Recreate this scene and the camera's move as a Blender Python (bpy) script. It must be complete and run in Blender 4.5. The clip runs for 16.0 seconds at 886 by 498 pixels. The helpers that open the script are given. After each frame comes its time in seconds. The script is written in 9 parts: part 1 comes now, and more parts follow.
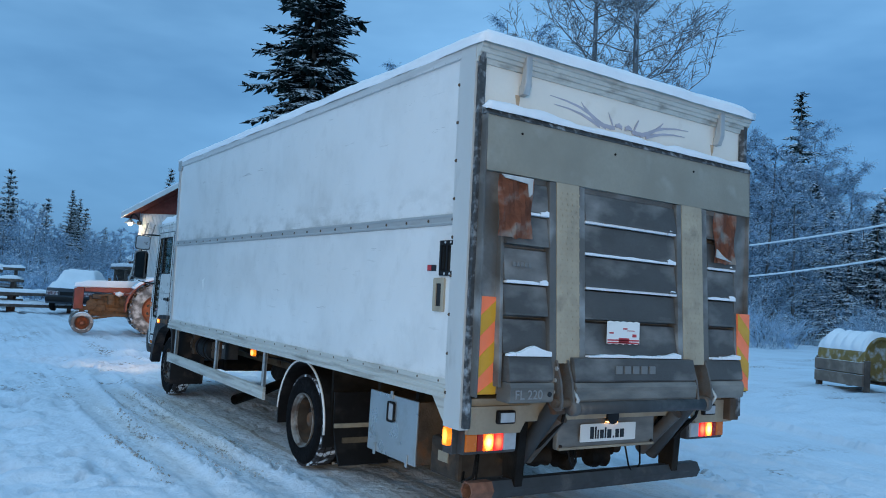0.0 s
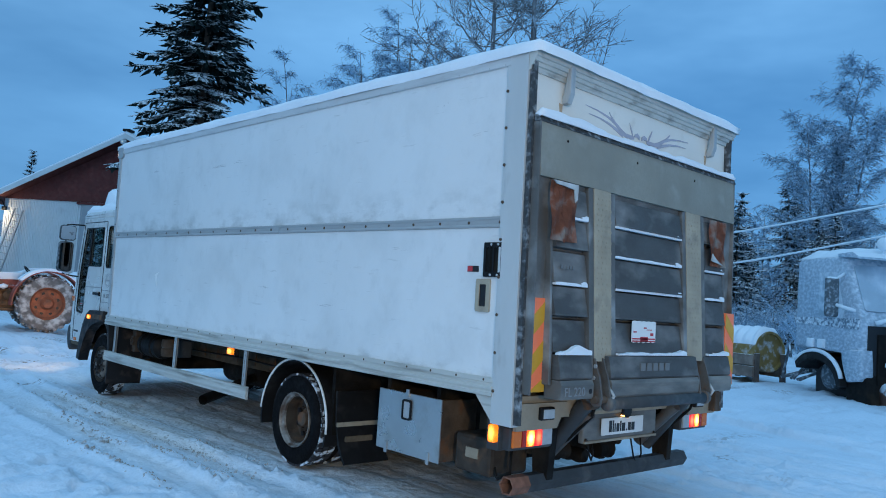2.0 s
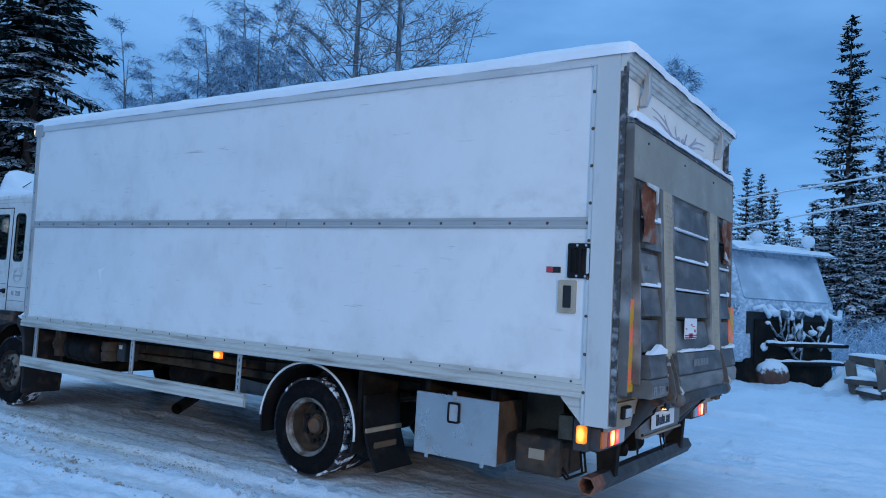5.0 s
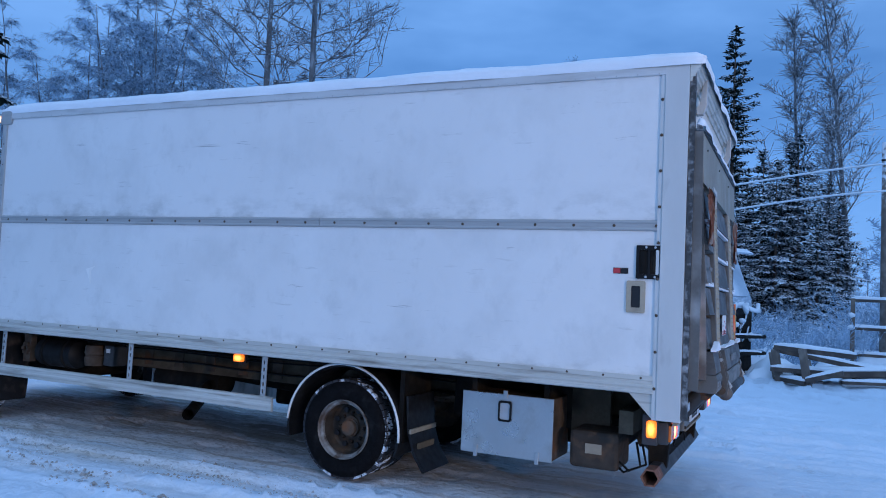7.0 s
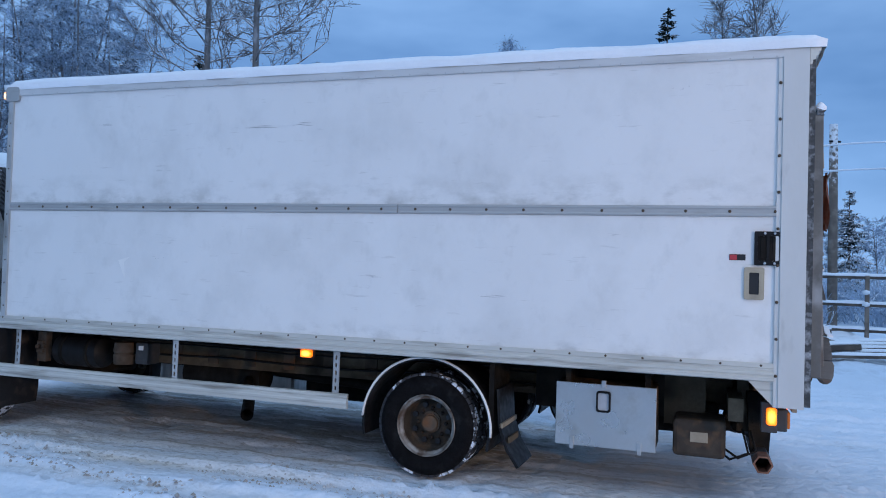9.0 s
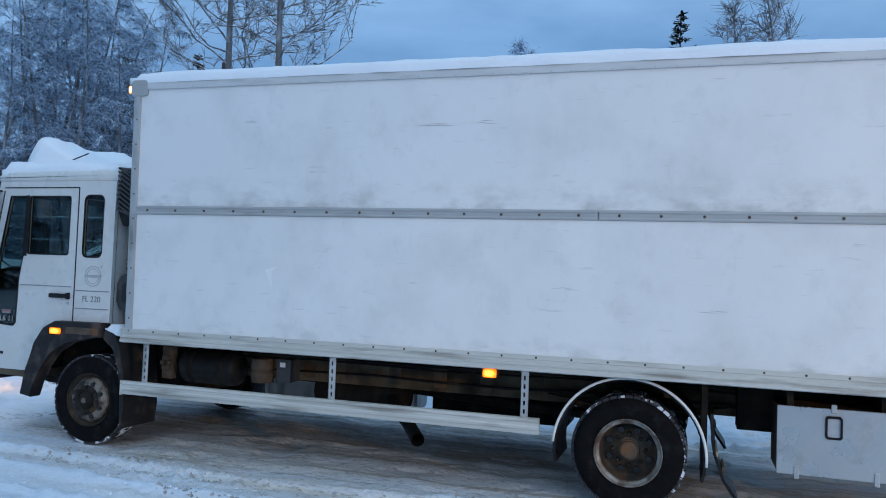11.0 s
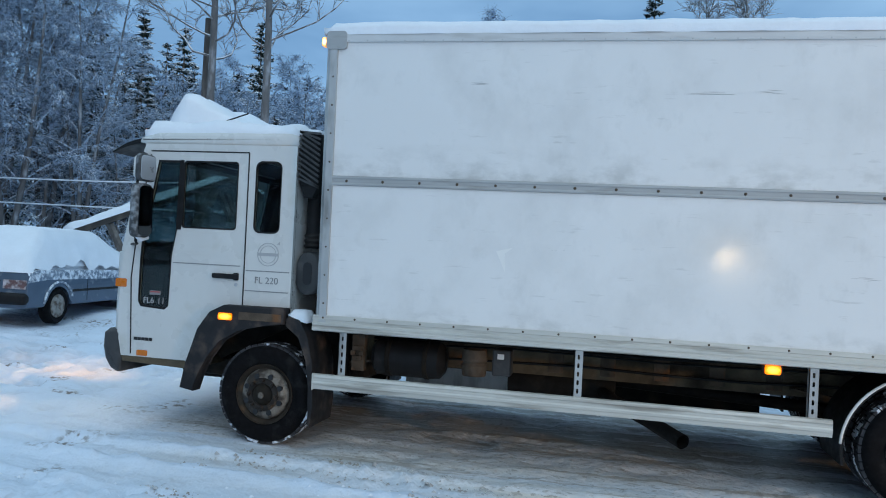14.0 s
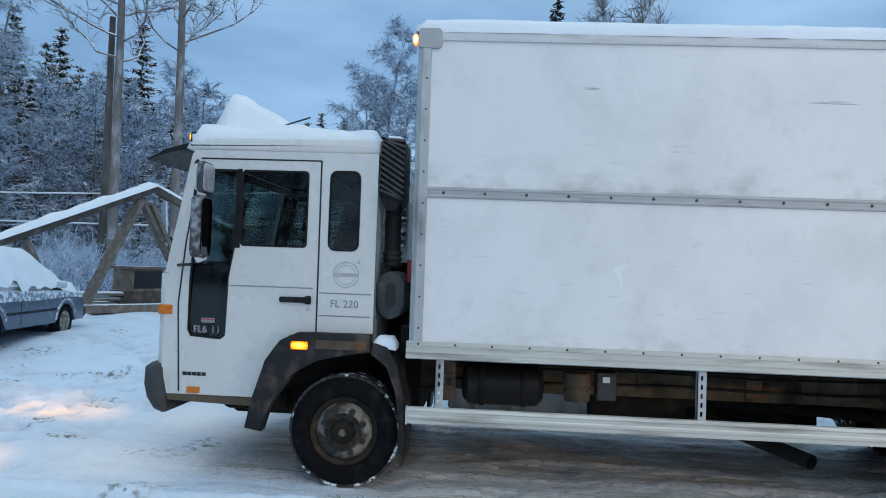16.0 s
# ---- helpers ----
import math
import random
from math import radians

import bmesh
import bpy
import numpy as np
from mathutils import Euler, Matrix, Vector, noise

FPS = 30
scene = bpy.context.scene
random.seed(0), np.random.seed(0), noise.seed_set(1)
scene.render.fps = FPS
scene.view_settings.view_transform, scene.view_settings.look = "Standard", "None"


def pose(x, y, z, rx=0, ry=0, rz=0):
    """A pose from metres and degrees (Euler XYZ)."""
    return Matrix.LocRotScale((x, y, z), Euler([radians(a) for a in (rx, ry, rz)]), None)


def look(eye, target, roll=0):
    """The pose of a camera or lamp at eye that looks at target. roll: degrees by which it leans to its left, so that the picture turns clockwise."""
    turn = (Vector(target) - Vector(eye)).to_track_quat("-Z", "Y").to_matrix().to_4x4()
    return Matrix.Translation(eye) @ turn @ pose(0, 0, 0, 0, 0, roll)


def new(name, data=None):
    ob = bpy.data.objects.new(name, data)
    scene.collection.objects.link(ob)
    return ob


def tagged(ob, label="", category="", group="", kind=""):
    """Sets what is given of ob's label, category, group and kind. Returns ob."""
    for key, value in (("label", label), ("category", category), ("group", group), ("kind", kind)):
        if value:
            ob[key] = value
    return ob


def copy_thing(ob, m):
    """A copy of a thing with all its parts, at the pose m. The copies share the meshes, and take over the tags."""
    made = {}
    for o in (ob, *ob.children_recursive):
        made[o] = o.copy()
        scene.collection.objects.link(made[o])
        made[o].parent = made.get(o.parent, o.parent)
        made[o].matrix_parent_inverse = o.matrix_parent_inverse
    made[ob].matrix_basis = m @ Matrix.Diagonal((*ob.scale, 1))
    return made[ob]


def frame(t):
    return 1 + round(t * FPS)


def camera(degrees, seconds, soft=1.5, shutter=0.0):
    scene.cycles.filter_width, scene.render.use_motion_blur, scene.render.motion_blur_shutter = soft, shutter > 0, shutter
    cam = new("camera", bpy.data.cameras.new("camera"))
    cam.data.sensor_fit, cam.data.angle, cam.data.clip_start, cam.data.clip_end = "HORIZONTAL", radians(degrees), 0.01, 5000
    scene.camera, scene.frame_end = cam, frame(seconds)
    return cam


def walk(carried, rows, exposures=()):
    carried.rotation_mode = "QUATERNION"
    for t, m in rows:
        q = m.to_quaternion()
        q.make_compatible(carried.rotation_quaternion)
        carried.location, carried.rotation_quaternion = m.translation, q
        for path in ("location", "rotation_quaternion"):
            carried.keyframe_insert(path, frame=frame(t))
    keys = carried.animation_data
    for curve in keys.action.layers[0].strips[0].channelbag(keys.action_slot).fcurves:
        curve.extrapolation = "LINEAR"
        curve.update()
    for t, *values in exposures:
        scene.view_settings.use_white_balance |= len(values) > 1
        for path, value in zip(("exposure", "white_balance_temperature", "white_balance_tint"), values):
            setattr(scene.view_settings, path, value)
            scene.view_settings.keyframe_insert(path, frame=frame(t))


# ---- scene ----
cam = camera(60.2, 16.0, soft=1.0)
METRES, EYE, TILT, LEAN, TURN = 11.2, 1.55, 0.0, 0.0, -33.2
ROWS = [
    (0.0, 0.0, 0.0, 0.0, -0.24, 3.83, -3.65),
    (0.5, -0.0253, 0.0022, 0.0001, -2.52, 4.52, -4.18),
    (1.0, -0.0523, -0.0013, -0.0004, -6.39, 4.54, -4.27),
    (1.5, -0.075, 0.0012, -0.002, -7.95, 4.51, -3.42),
    (2.0, -0.1015, 0.001, -0.0024, -10.04, 3.95, -3.96),
    (2.5, -0.1255, 0.0024, -0.002, -12.85, 2.93, -3.6),
    (3.0, -0.1472, 0.0146, -0.0024, -14.77, 2.52, -3.26),
    (3.5, -0.1712, 0.0226, -0.0025, -17.01, 2.95, -3.45),
    (6.0, -0.2933, 0.0845, -0.0016, -27.6, 3.87, -3.05),
    (6.5, -0.3209, 0.0953, -0.0026, -30.06, 3.99, -2.99),
    (7.0, -0.3416, 0.1072, -0.0035, -31.73, 3.63, -2.97),
    (7.5, -0.3619, 0.126, -0.0017, -33.51, 3.43, -3.09),
    (8.0, -0.3845, 0.1443, -0.0027, -35.34, 2.91, -2.74),
    (10.5, -0.4862, 0.2823, 0.0007, -39.03, 2.46, -1.78),
    (11.0, -0.5046, 0.3153, 0.0005, -38.85, 2.53, -2.17),
    (11.5, -0.5191, 0.3488, -0.0005, -38.74, 2.47, -2.35),
    (12.0, -0.5336, 0.3825, 0.0018, -38.55, 2.45, -2.78),
    (12.5, -0.5563, 0.4115, 0.0022, -39.41, 2.15, -2.56),
    (13.0, -0.5775, 0.4412, -0.0007, -40.65, 1.75, -3.1),
    (13.5, -0.6013, 0.47, 0.001, -41.78, 1.5, -3.13),
    (14.0, -0.6237, 0.497, 0.0015, -43.9, 0.4, -2.89),
    (14.5, -0.6382, 0.5294, -0.0, -45.85, -0.38, -2.64),
    (15.0, -0.656, 0.5612, -0.0011, -48.41, -0.38, -2.23),
    (15.5, -0.6733, 0.5935, 0.0002, -50.7, 0.21, -1.8),
    (16.0, -0.6855, 0.6295, 0.0009, -52.61, 1.5, -2.01),
]
# (seconds, stops, kelvin, tint)
LIGHT = [(0.0, -0.20, 5380, 1), (1.5, -0.27, 5060, -1), (3.5, -0.25, 5080, -1), (6.0, -0.34, 4930, 16), (6.8, -0.34, 4940, 17), (8.0, -0.22, 5430, 19), (10.5, -0.05, 6060, 14), (12.5, 0.0, 6360, 9), (14.0, 0.12, 6700, 9), (16.0, 0.23, 7060, 12)]
walk(cam, [(t, pose(0, 0, EYE, TILT, LEAN, TURN) @ pose(METRES * x, METRES * y, METRES * z, 90 + pitch, roll, yaw)) for t, x, y, z, yaw, pitch, roll in ROWS], LIGHT)

# ---------------- sky and light: overcast blue dusk ----------------
SUN_EL, SUN_AZ = 16.0, 250.0
world = bpy.data.worlds.new("world")
scene.world = world
world.use_nodes = True
wn, wl = world.node_tree.nodes, world.node_tree.links
wn.clear()
sky = wn.new("ShaderNodeTexSky")
sky.sky_type = "NISHITA"
sky.sun_disc = False
sky.sun_elevation, sky.sun_rotation = radians(SUN_EL), radians(SUN_AZ)
sky.air_density, sky.dust_density, sky.ozone_density = 1.0, 1.0, 2.5
coord = wn.new("ShaderNodeTexCoord")
mapping = wn.new("ShaderNodeMapping")
mapping.inputs["Scale"].default_value = (1.0, 1.0, 3.2)
cloud = wn.new("ShaderNodeTexNoise")
cloud.inputs["Scale"].default_value, cloud.inputs["Detail"].default_value, cloud.inputs["Roughness"].default_value = 1.7, 5.0, 0.55
ramp = wn.new("ShaderNodeValToRGB")
ramp.color_ramp.elements[0].position, ramp.color_ramp.elements[0].color = 0.32, (0.185, 0.335, 0.52, 1)
ramp.color_ramp.elements[1].position, ramp.color_ramp.elements[1].color = 0.72, (0.45, 0.67, 0.88, 1)
veil = wn.new("ShaderNodeMix")
veil.data_type = "RGBA"
veil.inputs["Factor"].default_value = 0.88
gain = wn.new("ShaderNodeMix")
gain.data_type, gain.blend_type = "RGBA", "MULTIPLY"
gain.inputs["Factor"].default_value = 1.0
gain.inputs["B"].default_value = (8.0, 8.0, 8.0, 1)
back = wn.new("ShaderNodeBackground")
back.inputs["Strength"].default_value = 0.1
wout = wn.new("ShaderNodeOutputWorld")
wl.new(coord.outputs["Generated"], mapping.inputs["Vector"])
wl.new(mapping.outputs["Vector"], cloud.inputs["Vector"])
wl.new(cloud.outputs["Fac"], ramp.inputs["Fac"])
wl.new(ramp.outputs["Color"], gain.inputs["A"])
wl.new(sky.outputs["Color"], veil.inputs["A"])
height = wn.new("ShaderNodeSeparateXYZ")
rise = wn.new("ShaderNodeMapRange")        # an overcast sky is brightest overhead
rise.inputs["From Min"].default_value, rise.inputs["From Max"].default_value = 0.25, 1.0
rise.inputs["To Min"].default_value, rise.inputs["To Max"].default_value = 0.0, 1.0
tone = wn.new("ShaderNodeMix")
tone.data_type = "RGBA"
tone.inputs["A"].default_value, tone.inputs["B"].default_value = (6.4, 7.6, 9.0, 1), (18.6, 17.2, 15.6, 1)
wl.new(coord.outputs["Generated"], height.inputs["Vector"])
wl.new(height.outputs["Z"], rise.inputs["Value"])
wl.new(rise.outputs["Result"], tone.inputs["Factor"])
# the sky is paler towards the last daylight in the east of the yard
toward, pale, lift_ = wn.new("ShaderNodeVectorMath"), wn.new("ShaderNodeMapRange"), wn.new("ShaderNodeMix")
toward.operation = "DOT_PRODUCT"
toward.inputs[1].default_value = (0.95, 0.27, 0.15)
pale.inputs["From Min"].default_value, pale.inputs["From Max"].default_value, pale.inputs["To Min"].default_value, pale.inputs["To Max"].default_value = 0.45, 1.0, 1.0, 1.24
lift_.data_type, lift_.blend_type = "RGBA", "MULTIPLY"
lift_.inputs["Factor"].default_value = 1.0
wl.new(coord.outputs["Generated"], toward.inputs[0])
wl.new(toward.outputs["Value"], pale.inputs["Value"])
wl.new(tone.outputs["Result"], lift_.inputs["A"])
wl.new(pale.outputs["Result"], lift_.inputs["B"])
wl.new(lift_.outputs["Result"], gain.inputs["B"])
wl.new(gain.outputs["Result"], veil.inputs["B"])
wl.new(veil.outputs["Result"], back.inputs["Color"])
wl.new(back.outputs["Background"], wout.inputs["Surface"])

sun = new("sun", bpy.data.lights.new("sun", "SUN"))
sun.data.energy, sun.data.angle, sun.data.color = 0.5, radians(40), (0.82, 0.91, 1.0)
sun.matrix_basis = look((-30 * math.cos(radians(20)), 6 - 12, 22), (4, 7, 0))


def lamp_spot(name, eye, target, watts, colour, cone, blend=0.6, size=0.06):
    ob = new(name, bpy.data.lights.new(name, "SPOT"))
    ob.data.energy, ob.data.color, ob.data.spot_size, ob.data.spot_blend, ob.data.shadow_soft_size = watts, colour, radians(cone), blend, size
    ob.matrix_basis = look(eye, target)
    return ob


def lamp_point(name, eye, watts, colour, size=0.06):
    ob = new(name, bpy.data.lights.new(name, "POINT"))
    ob.data.energy, ob.data.color, ob.data.shadow_soft_size = watts, colour, size
    ob.location = eye
    return ob


WARM = (1.0, 0.62, 0.3)
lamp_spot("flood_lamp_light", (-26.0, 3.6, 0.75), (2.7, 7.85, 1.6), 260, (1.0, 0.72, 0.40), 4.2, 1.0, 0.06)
# unseen lamp added behind the camera for warm light on the truck
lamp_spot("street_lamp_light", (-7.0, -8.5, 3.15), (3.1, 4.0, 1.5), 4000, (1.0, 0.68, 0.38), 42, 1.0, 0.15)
for x_ in (3.15, 4.85):        # low beam spill on the snow, and the beam itself
    lamp_spot("headlight_spill", (x_, 12.80, 0.72), (x_ * 1.5 - 2.2, 18.0, 0.0), 200, (1.0, 0.44, 0.10), 62, 1.0)
    lamp_spot("headlight_beam", (x_, 12.80, 0.72), (x_ * 0.4 + 2.6, 21.2, 0.55), 620, (1.0, 0.55, 0.22), 26, 1.0)

# ---------------- mesh tools ----------------


def root(name, at, label, category, group="", turn=0.0):
    ob = new(name)
    ob.empty_display_size = 0.3
    ob.matrix_basis = pose(*at, 0, 0, turn)
    return tagged(ob, label, category, group)


def part(name, bm, material, parent=None, label="", smooth=False, local=False):
    """One mesh object out of a bmesh, under a thing or a part. local: the mesh is in the parent's own axes."""
    me = bpy.data.meshes.new(name)
    bmesh.ops.recalc_face_normals(bm, faces=bm.faces)
    bm.to_mesh(me)
    bm.free()
    return part_mesh(name, me, material, parent, label, smooth, local)


def part_mesh(name, me, material, parent=None, label="", smooth=False, local=False):
    if not me.materials:
        me.materials.append(material)
    if smooth:
        me.shade_smooth() if smooth is True else me.set_sharp_from_angle(angle=radians(smooth))
        if smooth is not True:
            me.polygons.foreach_set("use_smooth", [True] * len(me.polygons))
    ob = new(name, me)
    if parent is not None:
        ob.parent = parent
        if parent.data is None and not local:
            ob.matrix_parent_inverse = parent.matrix_basis.inverted()
    if label:
        ob["label"] = label
    return ob


def B():
    return bmesh.new()


def bx(bm, x0, x1, y0, y1, z0, z1, bev=0.0, m=None):
    """A box, with bevelled edges where bev is given."""
    co = [(x, y, z) for x in (x0, x1) for y in (y0, y1) for z in (z0, z1)]
    vs = [bm.verts.new(m @ Vector(c) if m else c) for c in co]
    fs = [bm.faces.new([vs[i] for i in f]) for f in ((0, 1, 3, 2), (4, 6, 7, 5), (0, 4, 5, 1), (2, 3, 7, 6), (0, 2, 6, 4), (1, 5, 7, 3))]
    if bev:
        es = list({e for f in fs for e in f.edges})
        bmesh.ops.bevel(bm, geom=es, offset=bev, segments=2, affect="EDGES", profile=0.5)
    return bm


def spread(p, axis, h):
    return {"x": (h, p[0], p[1]), "y": (p[0], h, p[1]), "z": (p[0], p[1], h)}[axis]


def prism(bm, pts, axis, a, b, bev=0.0, m=None):
    """A flat outline pushed from a to b along an axis: x takes (y, z), y takes (x, z), z takes (x, y)."""
    lo = [bm.verts.new(m @ Vector(spread(p, axis, a)) if m else spread(p, axis, a)) for p in pts]
    hi = [bm.verts.new(m @ Vector(spread(p, axis, b)) if m else spread(p, axis, b)) for p in pts]
    n = len(pts)
    fs = [bm.faces.new(lo), bm.faces.new(hi[::-1])]
    fs += [bm.faces.new((lo[i], hi[i], hi[(i + 1) % n], lo[(i + 1) % n])) for i in range(n)]
    if bev:
        es = list({e for f in fs[:2] for e in f.edges})
        bmesh.ops.bevel(bm, geom=es, offset=bev, segments=2, affect="EDGES", profile=0.5)
    return bm


def sheet(bm, outer, holes, axis, a, b):
    """A plate from a to b with openings that go through it."""
    es = []
    for loop in [outer, *holes]:
        vs = [bm.verts.new(spread(p, axis, a)) for p in loop]
        es += [bm.edges.new((vs[i], vs[(i + 1) % len(vs)])) for i in range(len(vs))]
    got = bmesh.ops.triangle_fill(bm, edges=es, use_beauty=True)
    fs = [g for g in got["geom"] if isinstance(g, bmesh.types.BMFace)]
    out = bmesh.ops.extrude_face_region(bm, geom=fs)
    vs = [g for g in out["geom"] if isinstance(g, bmesh.types.BMVert)]
    bmesh.ops.translate(bm, vec=spread((0, 0), axis, b - a), verts=vs)
    return bm


def rrect(a0, a1, b0, b1, r, n=4):
    """A rectangle with round corners."""
    out = []
    for ca, cb, start in ((a1 - r, b1 - r, 0), (a0 + r, b1 - r, 90), (a0 + r, b0 + r, 180), (a1 - r, b0 + r, 270)):
        for k in range(n + 1):
            t = radians(start + 90 * k / n)
            out.append((ca + r * math.cos(t), cb + r * math.sin(t)))
    return out


def tube(bm, pts, r, seg=10, r_end=None, caps=True):
    """A round bar along a line of points."""
    pts = [Vector(p) for p in pts]
    r_end = r if r_end is None else r_end
    rings, side = [], None
    for i, p in enumerate(pts):
        d = (pts[min(i + 1, len(pts) - 1)] - pts[max(i - 1, 0)]).normalized()
        if side is None:
            side = d.cross(Vector((0, 0, 1)) if abs(d.z) < 0.9 else Vector((1, 0, 0))).normalized()
        side = (side - d * side.dot(d)).normalized()
        up = d.cross(side)
        rr = r + (r_end - r) * i / max(1, len(pts) - 1)
        rings.append([bm.verts.new(p + (side * math.cos(2 * math.pi * k / seg) + up * math.sin(2 * math.pi * k / seg)) * rr) for k in range(seg)])
    for a, b in zip(rings, rings[1:]):
        for k in range(seg):
            bm.faces.new((a[k], a[(k + 1) % seg], b[(k + 1) % seg], b[k]))
    if caps:
        bm.faces.new(rings[0][::-1])
        bm.faces.new(rings[-1])
    return bm


def lathe(bm, prof, centre, axis="x", seg=32, closed=False):
    """A turned shape: prof is a line of (radius, place along the axis)."""
    c = Vector(centre)
    rings = []
    for r, h in prof:
        ring = []
        for k in range(seg):
            t = 2 * math.pi * k / seg
            ring.append(bm.verts.new(c + Vector(spread((r * math.cos(t), r * math.sin(t)), axis, h))))
        rings.append(ring)
    pairs = list(zip(rings, rings[1:])) + ([(rings[-1], rings[0])] if closed else [])
    for a, b in pairs:
        for k in range(seg):
            bm.faces.new((a[k], a[(k + 1) % seg], b[(k + 1) % seg], b[k]))
    if not closed:
        for ring, r in ((rings[0], prof[0][0]), (rings[-1], prof[-1][0])):
            if r > 1e-4:
                bm.faces.new(ring)
    return bm


def letters(name, words, size, m, material, parent, depth=0.003, label=""):
    cu = bpy.data.curves.new(name, "FONT")
    cu.body, cu.size, cu.extrude, cu.align_x, cu.align_y = words, size, depth, "CENTER", "CENTER"
    tmp = bpy.data.objects.new(name, cu)
    scene.collection.objects.link(tmp)
    me = bpy.data.meshes.new_from_object(tmp.evaluated_get(bpy.context.evaluated_depsgraph_get()))
    bpy.data.objects.remove(tmp)
    me.transform(m)
    me.materials.clear()
    return part_mesh(name, me, material, parent, label)


# ---------------- materials ----------------


def mat(name, base, rough=0.6, metal=0.0, var=0.12, scale=5.0, base2=None, cut=(0.5, 0.7), scale2=2.0, bump=0.0, bscale=60.0, snow=0.0, stretch=(1, 1, 1), rvar=0.1, spec=0.5, fine=40.0):
    """Base colour varied at two scales, a second colour in patches, fine relief, and snow that has settled on faces that look up."""
    m = bpy.data.materials.new(name)
    m.use_nodes = True
    n, l = m.node_tree.nodes, m.node_tree.links
    p = n["Principled BSDF"]
    p.inputs["Roughness"].default_value, p.inputs["Metallic"].default_value, p.inputs["Specular IOR Level"].default_value = rough, metal, spec
    tc = n.new("ShaderNodeTexCoord")
    mp = n.new("ShaderNodeMapping")
    mp.inputs["Scale"].default_value = stretch
    l.new(tc.outputs["Object"], mp.inputs["Vector"])

    def nz(s, detail=4.0):
        t = n.new("ShaderNodeTexNoise")
        t.inputs["Scale"].default_value, t.inputs["Detail"].default_value = s, detail
        l.new(mp.outputs["Vector"], t.inputs["Vector"])
        return t.outputs["Fac"]

    def mix(fac, a, b):
        x = n.new("ShaderNodeMix")
        x.data_type = "RGBA"
        for sock, v in (("Factor", fac), ("A", a), ("B", b)):
            if isinstance(v, (float, int)):
                x.inputs[sock].default_value = v
            elif isinstance(v, tuple):
                x.inputs[sock].default_value = (*v[:3], 1)
            else:
                l.new(v, x.inputs[sock])
        return x.outputs["Result"]

    def rng(v, a, b, c=0.0, d=1.0):
        x = n.new("ShaderNodeMapRange")
        x.inputs["From Min"].default_value, x.inputs["From Max"].default_value, x.inputs["To Min"].default_value, x.inputs["To Max"].default_value = a, b, c, d
        l.new(v, x.inputs["Value"])
        return x.outputs["Result"]

    dark, light = tuple(c * (1 - var) for c in base), tuple(min(1.0, c * (1 + var)) for c in base)
    col = mix(rng(nz(scale), 0.3, 0.7), dark, light)
    col = mix(rng(nz(fine), 0.35, 0.65, 0.0, 0.35), col, dark)
    if base2:
        col = mix(rng(nz(scale2, 6.0), *cut), col, base2)
    if snow:
        g = n.new("ShaderNodeNewGeometry")
        sp = n.new("ShaderNodeSeparateXYZ")
        l.new(g.outputs["Normal"], sp.inputs["Vector"])
        ad = n.new("ShaderNodeMath")
        ad.operation = "MULTIPLY_ADD"
        l.new(nz(9.0), ad.inputs[0])
        ad.inputs[1].default_value = 1.1
        l.new(sp.outputs["Z"], ad.inputs[2])
        f = rng(ad.outputs["Value"], 1.35 - snow, 1.55 - snow)
        col = mix(f, col, (0.8, 0.83, 0.88))
        l.new(rng(f, 0, 1, rough, 0.8), p.inputs["Roughness"])
    elif rvar:
        l.new(rng(nz(scale * 2.3), 0.3, 0.7, max(0.02, rough - rvar), min(1, rough + rvar)), p.inputs["Roughness"])
    l.new(col, p.inputs["Base Color"])
    if bump:
        b = n.new("ShaderNodeBump")
        b.inputs["Strength"].default_value, b.inputs["Distance"].default_value = bump, 0.02
        l.new(nz(bscale, 5.0), b.inputs["Height"])
        l.new(b.outputs["Normal"], p.inputs["Normal"])
    return m


def glow(name, colour, strength, base=None):
    m = bpy.data.materials.new(name)
    m.use_nodes = True
    p = m.node_tree.nodes["Principled BSDF"]
    p.inputs["Base Color"].default_value = (*(base or colour), 1)
    p.inputs["Roughness"].default_value = 0.25
    p.inputs["Emission Color"].default_value, p.inputs["Emission Strength"].default_value = (*colour, 1), strength
    return m


def clear(name, tint=(0.9, 0.95, 0.95), rough=0.02):
    m = bpy.data.materials.new(name)
    m.use_nodes = True
    n, l = m.node_tree.nodes, m.node_tree.links
    n.remove(n["Principled BSDF"])
    tr, gl, mx, lw, pw = n.new("ShaderNodeBsdfTransparent"), n.new("ShaderNodeBsdfGlossy"), n.new("ShaderNodeMixShader"), n.new("ShaderNodeLayerWeight"), n.new("ShaderNodeMath")
    tr.inputs["Color"].default_value = (*tint, 1)
    gl.inputs["Roughness"].default_value = rough
    pw.operation = "POWER"
    pw.inputs[1].default_value = 3.0
    r = n.new("ShaderNodeMapRange")
    r.inputs["To Min"].default_value, r.inputs["To Max"].default_value = 0.04, 0.75
    l.new(lw.outputs["Facing"], pw.inputs[0])
    l.new(pw.outputs["Value"], r.inputs["Value"])
    l.new(r.outputs["Result"], mx.inputs["Fac"])
    l.new(tr.outputs["BSDF"], mx.inputs[1])
    l.new(gl.outputs["BSDF"], mx.inputs[2])
    l.new(mx.outputs["Shader"], n["Material Output"].inputs["Surface"])
    return m


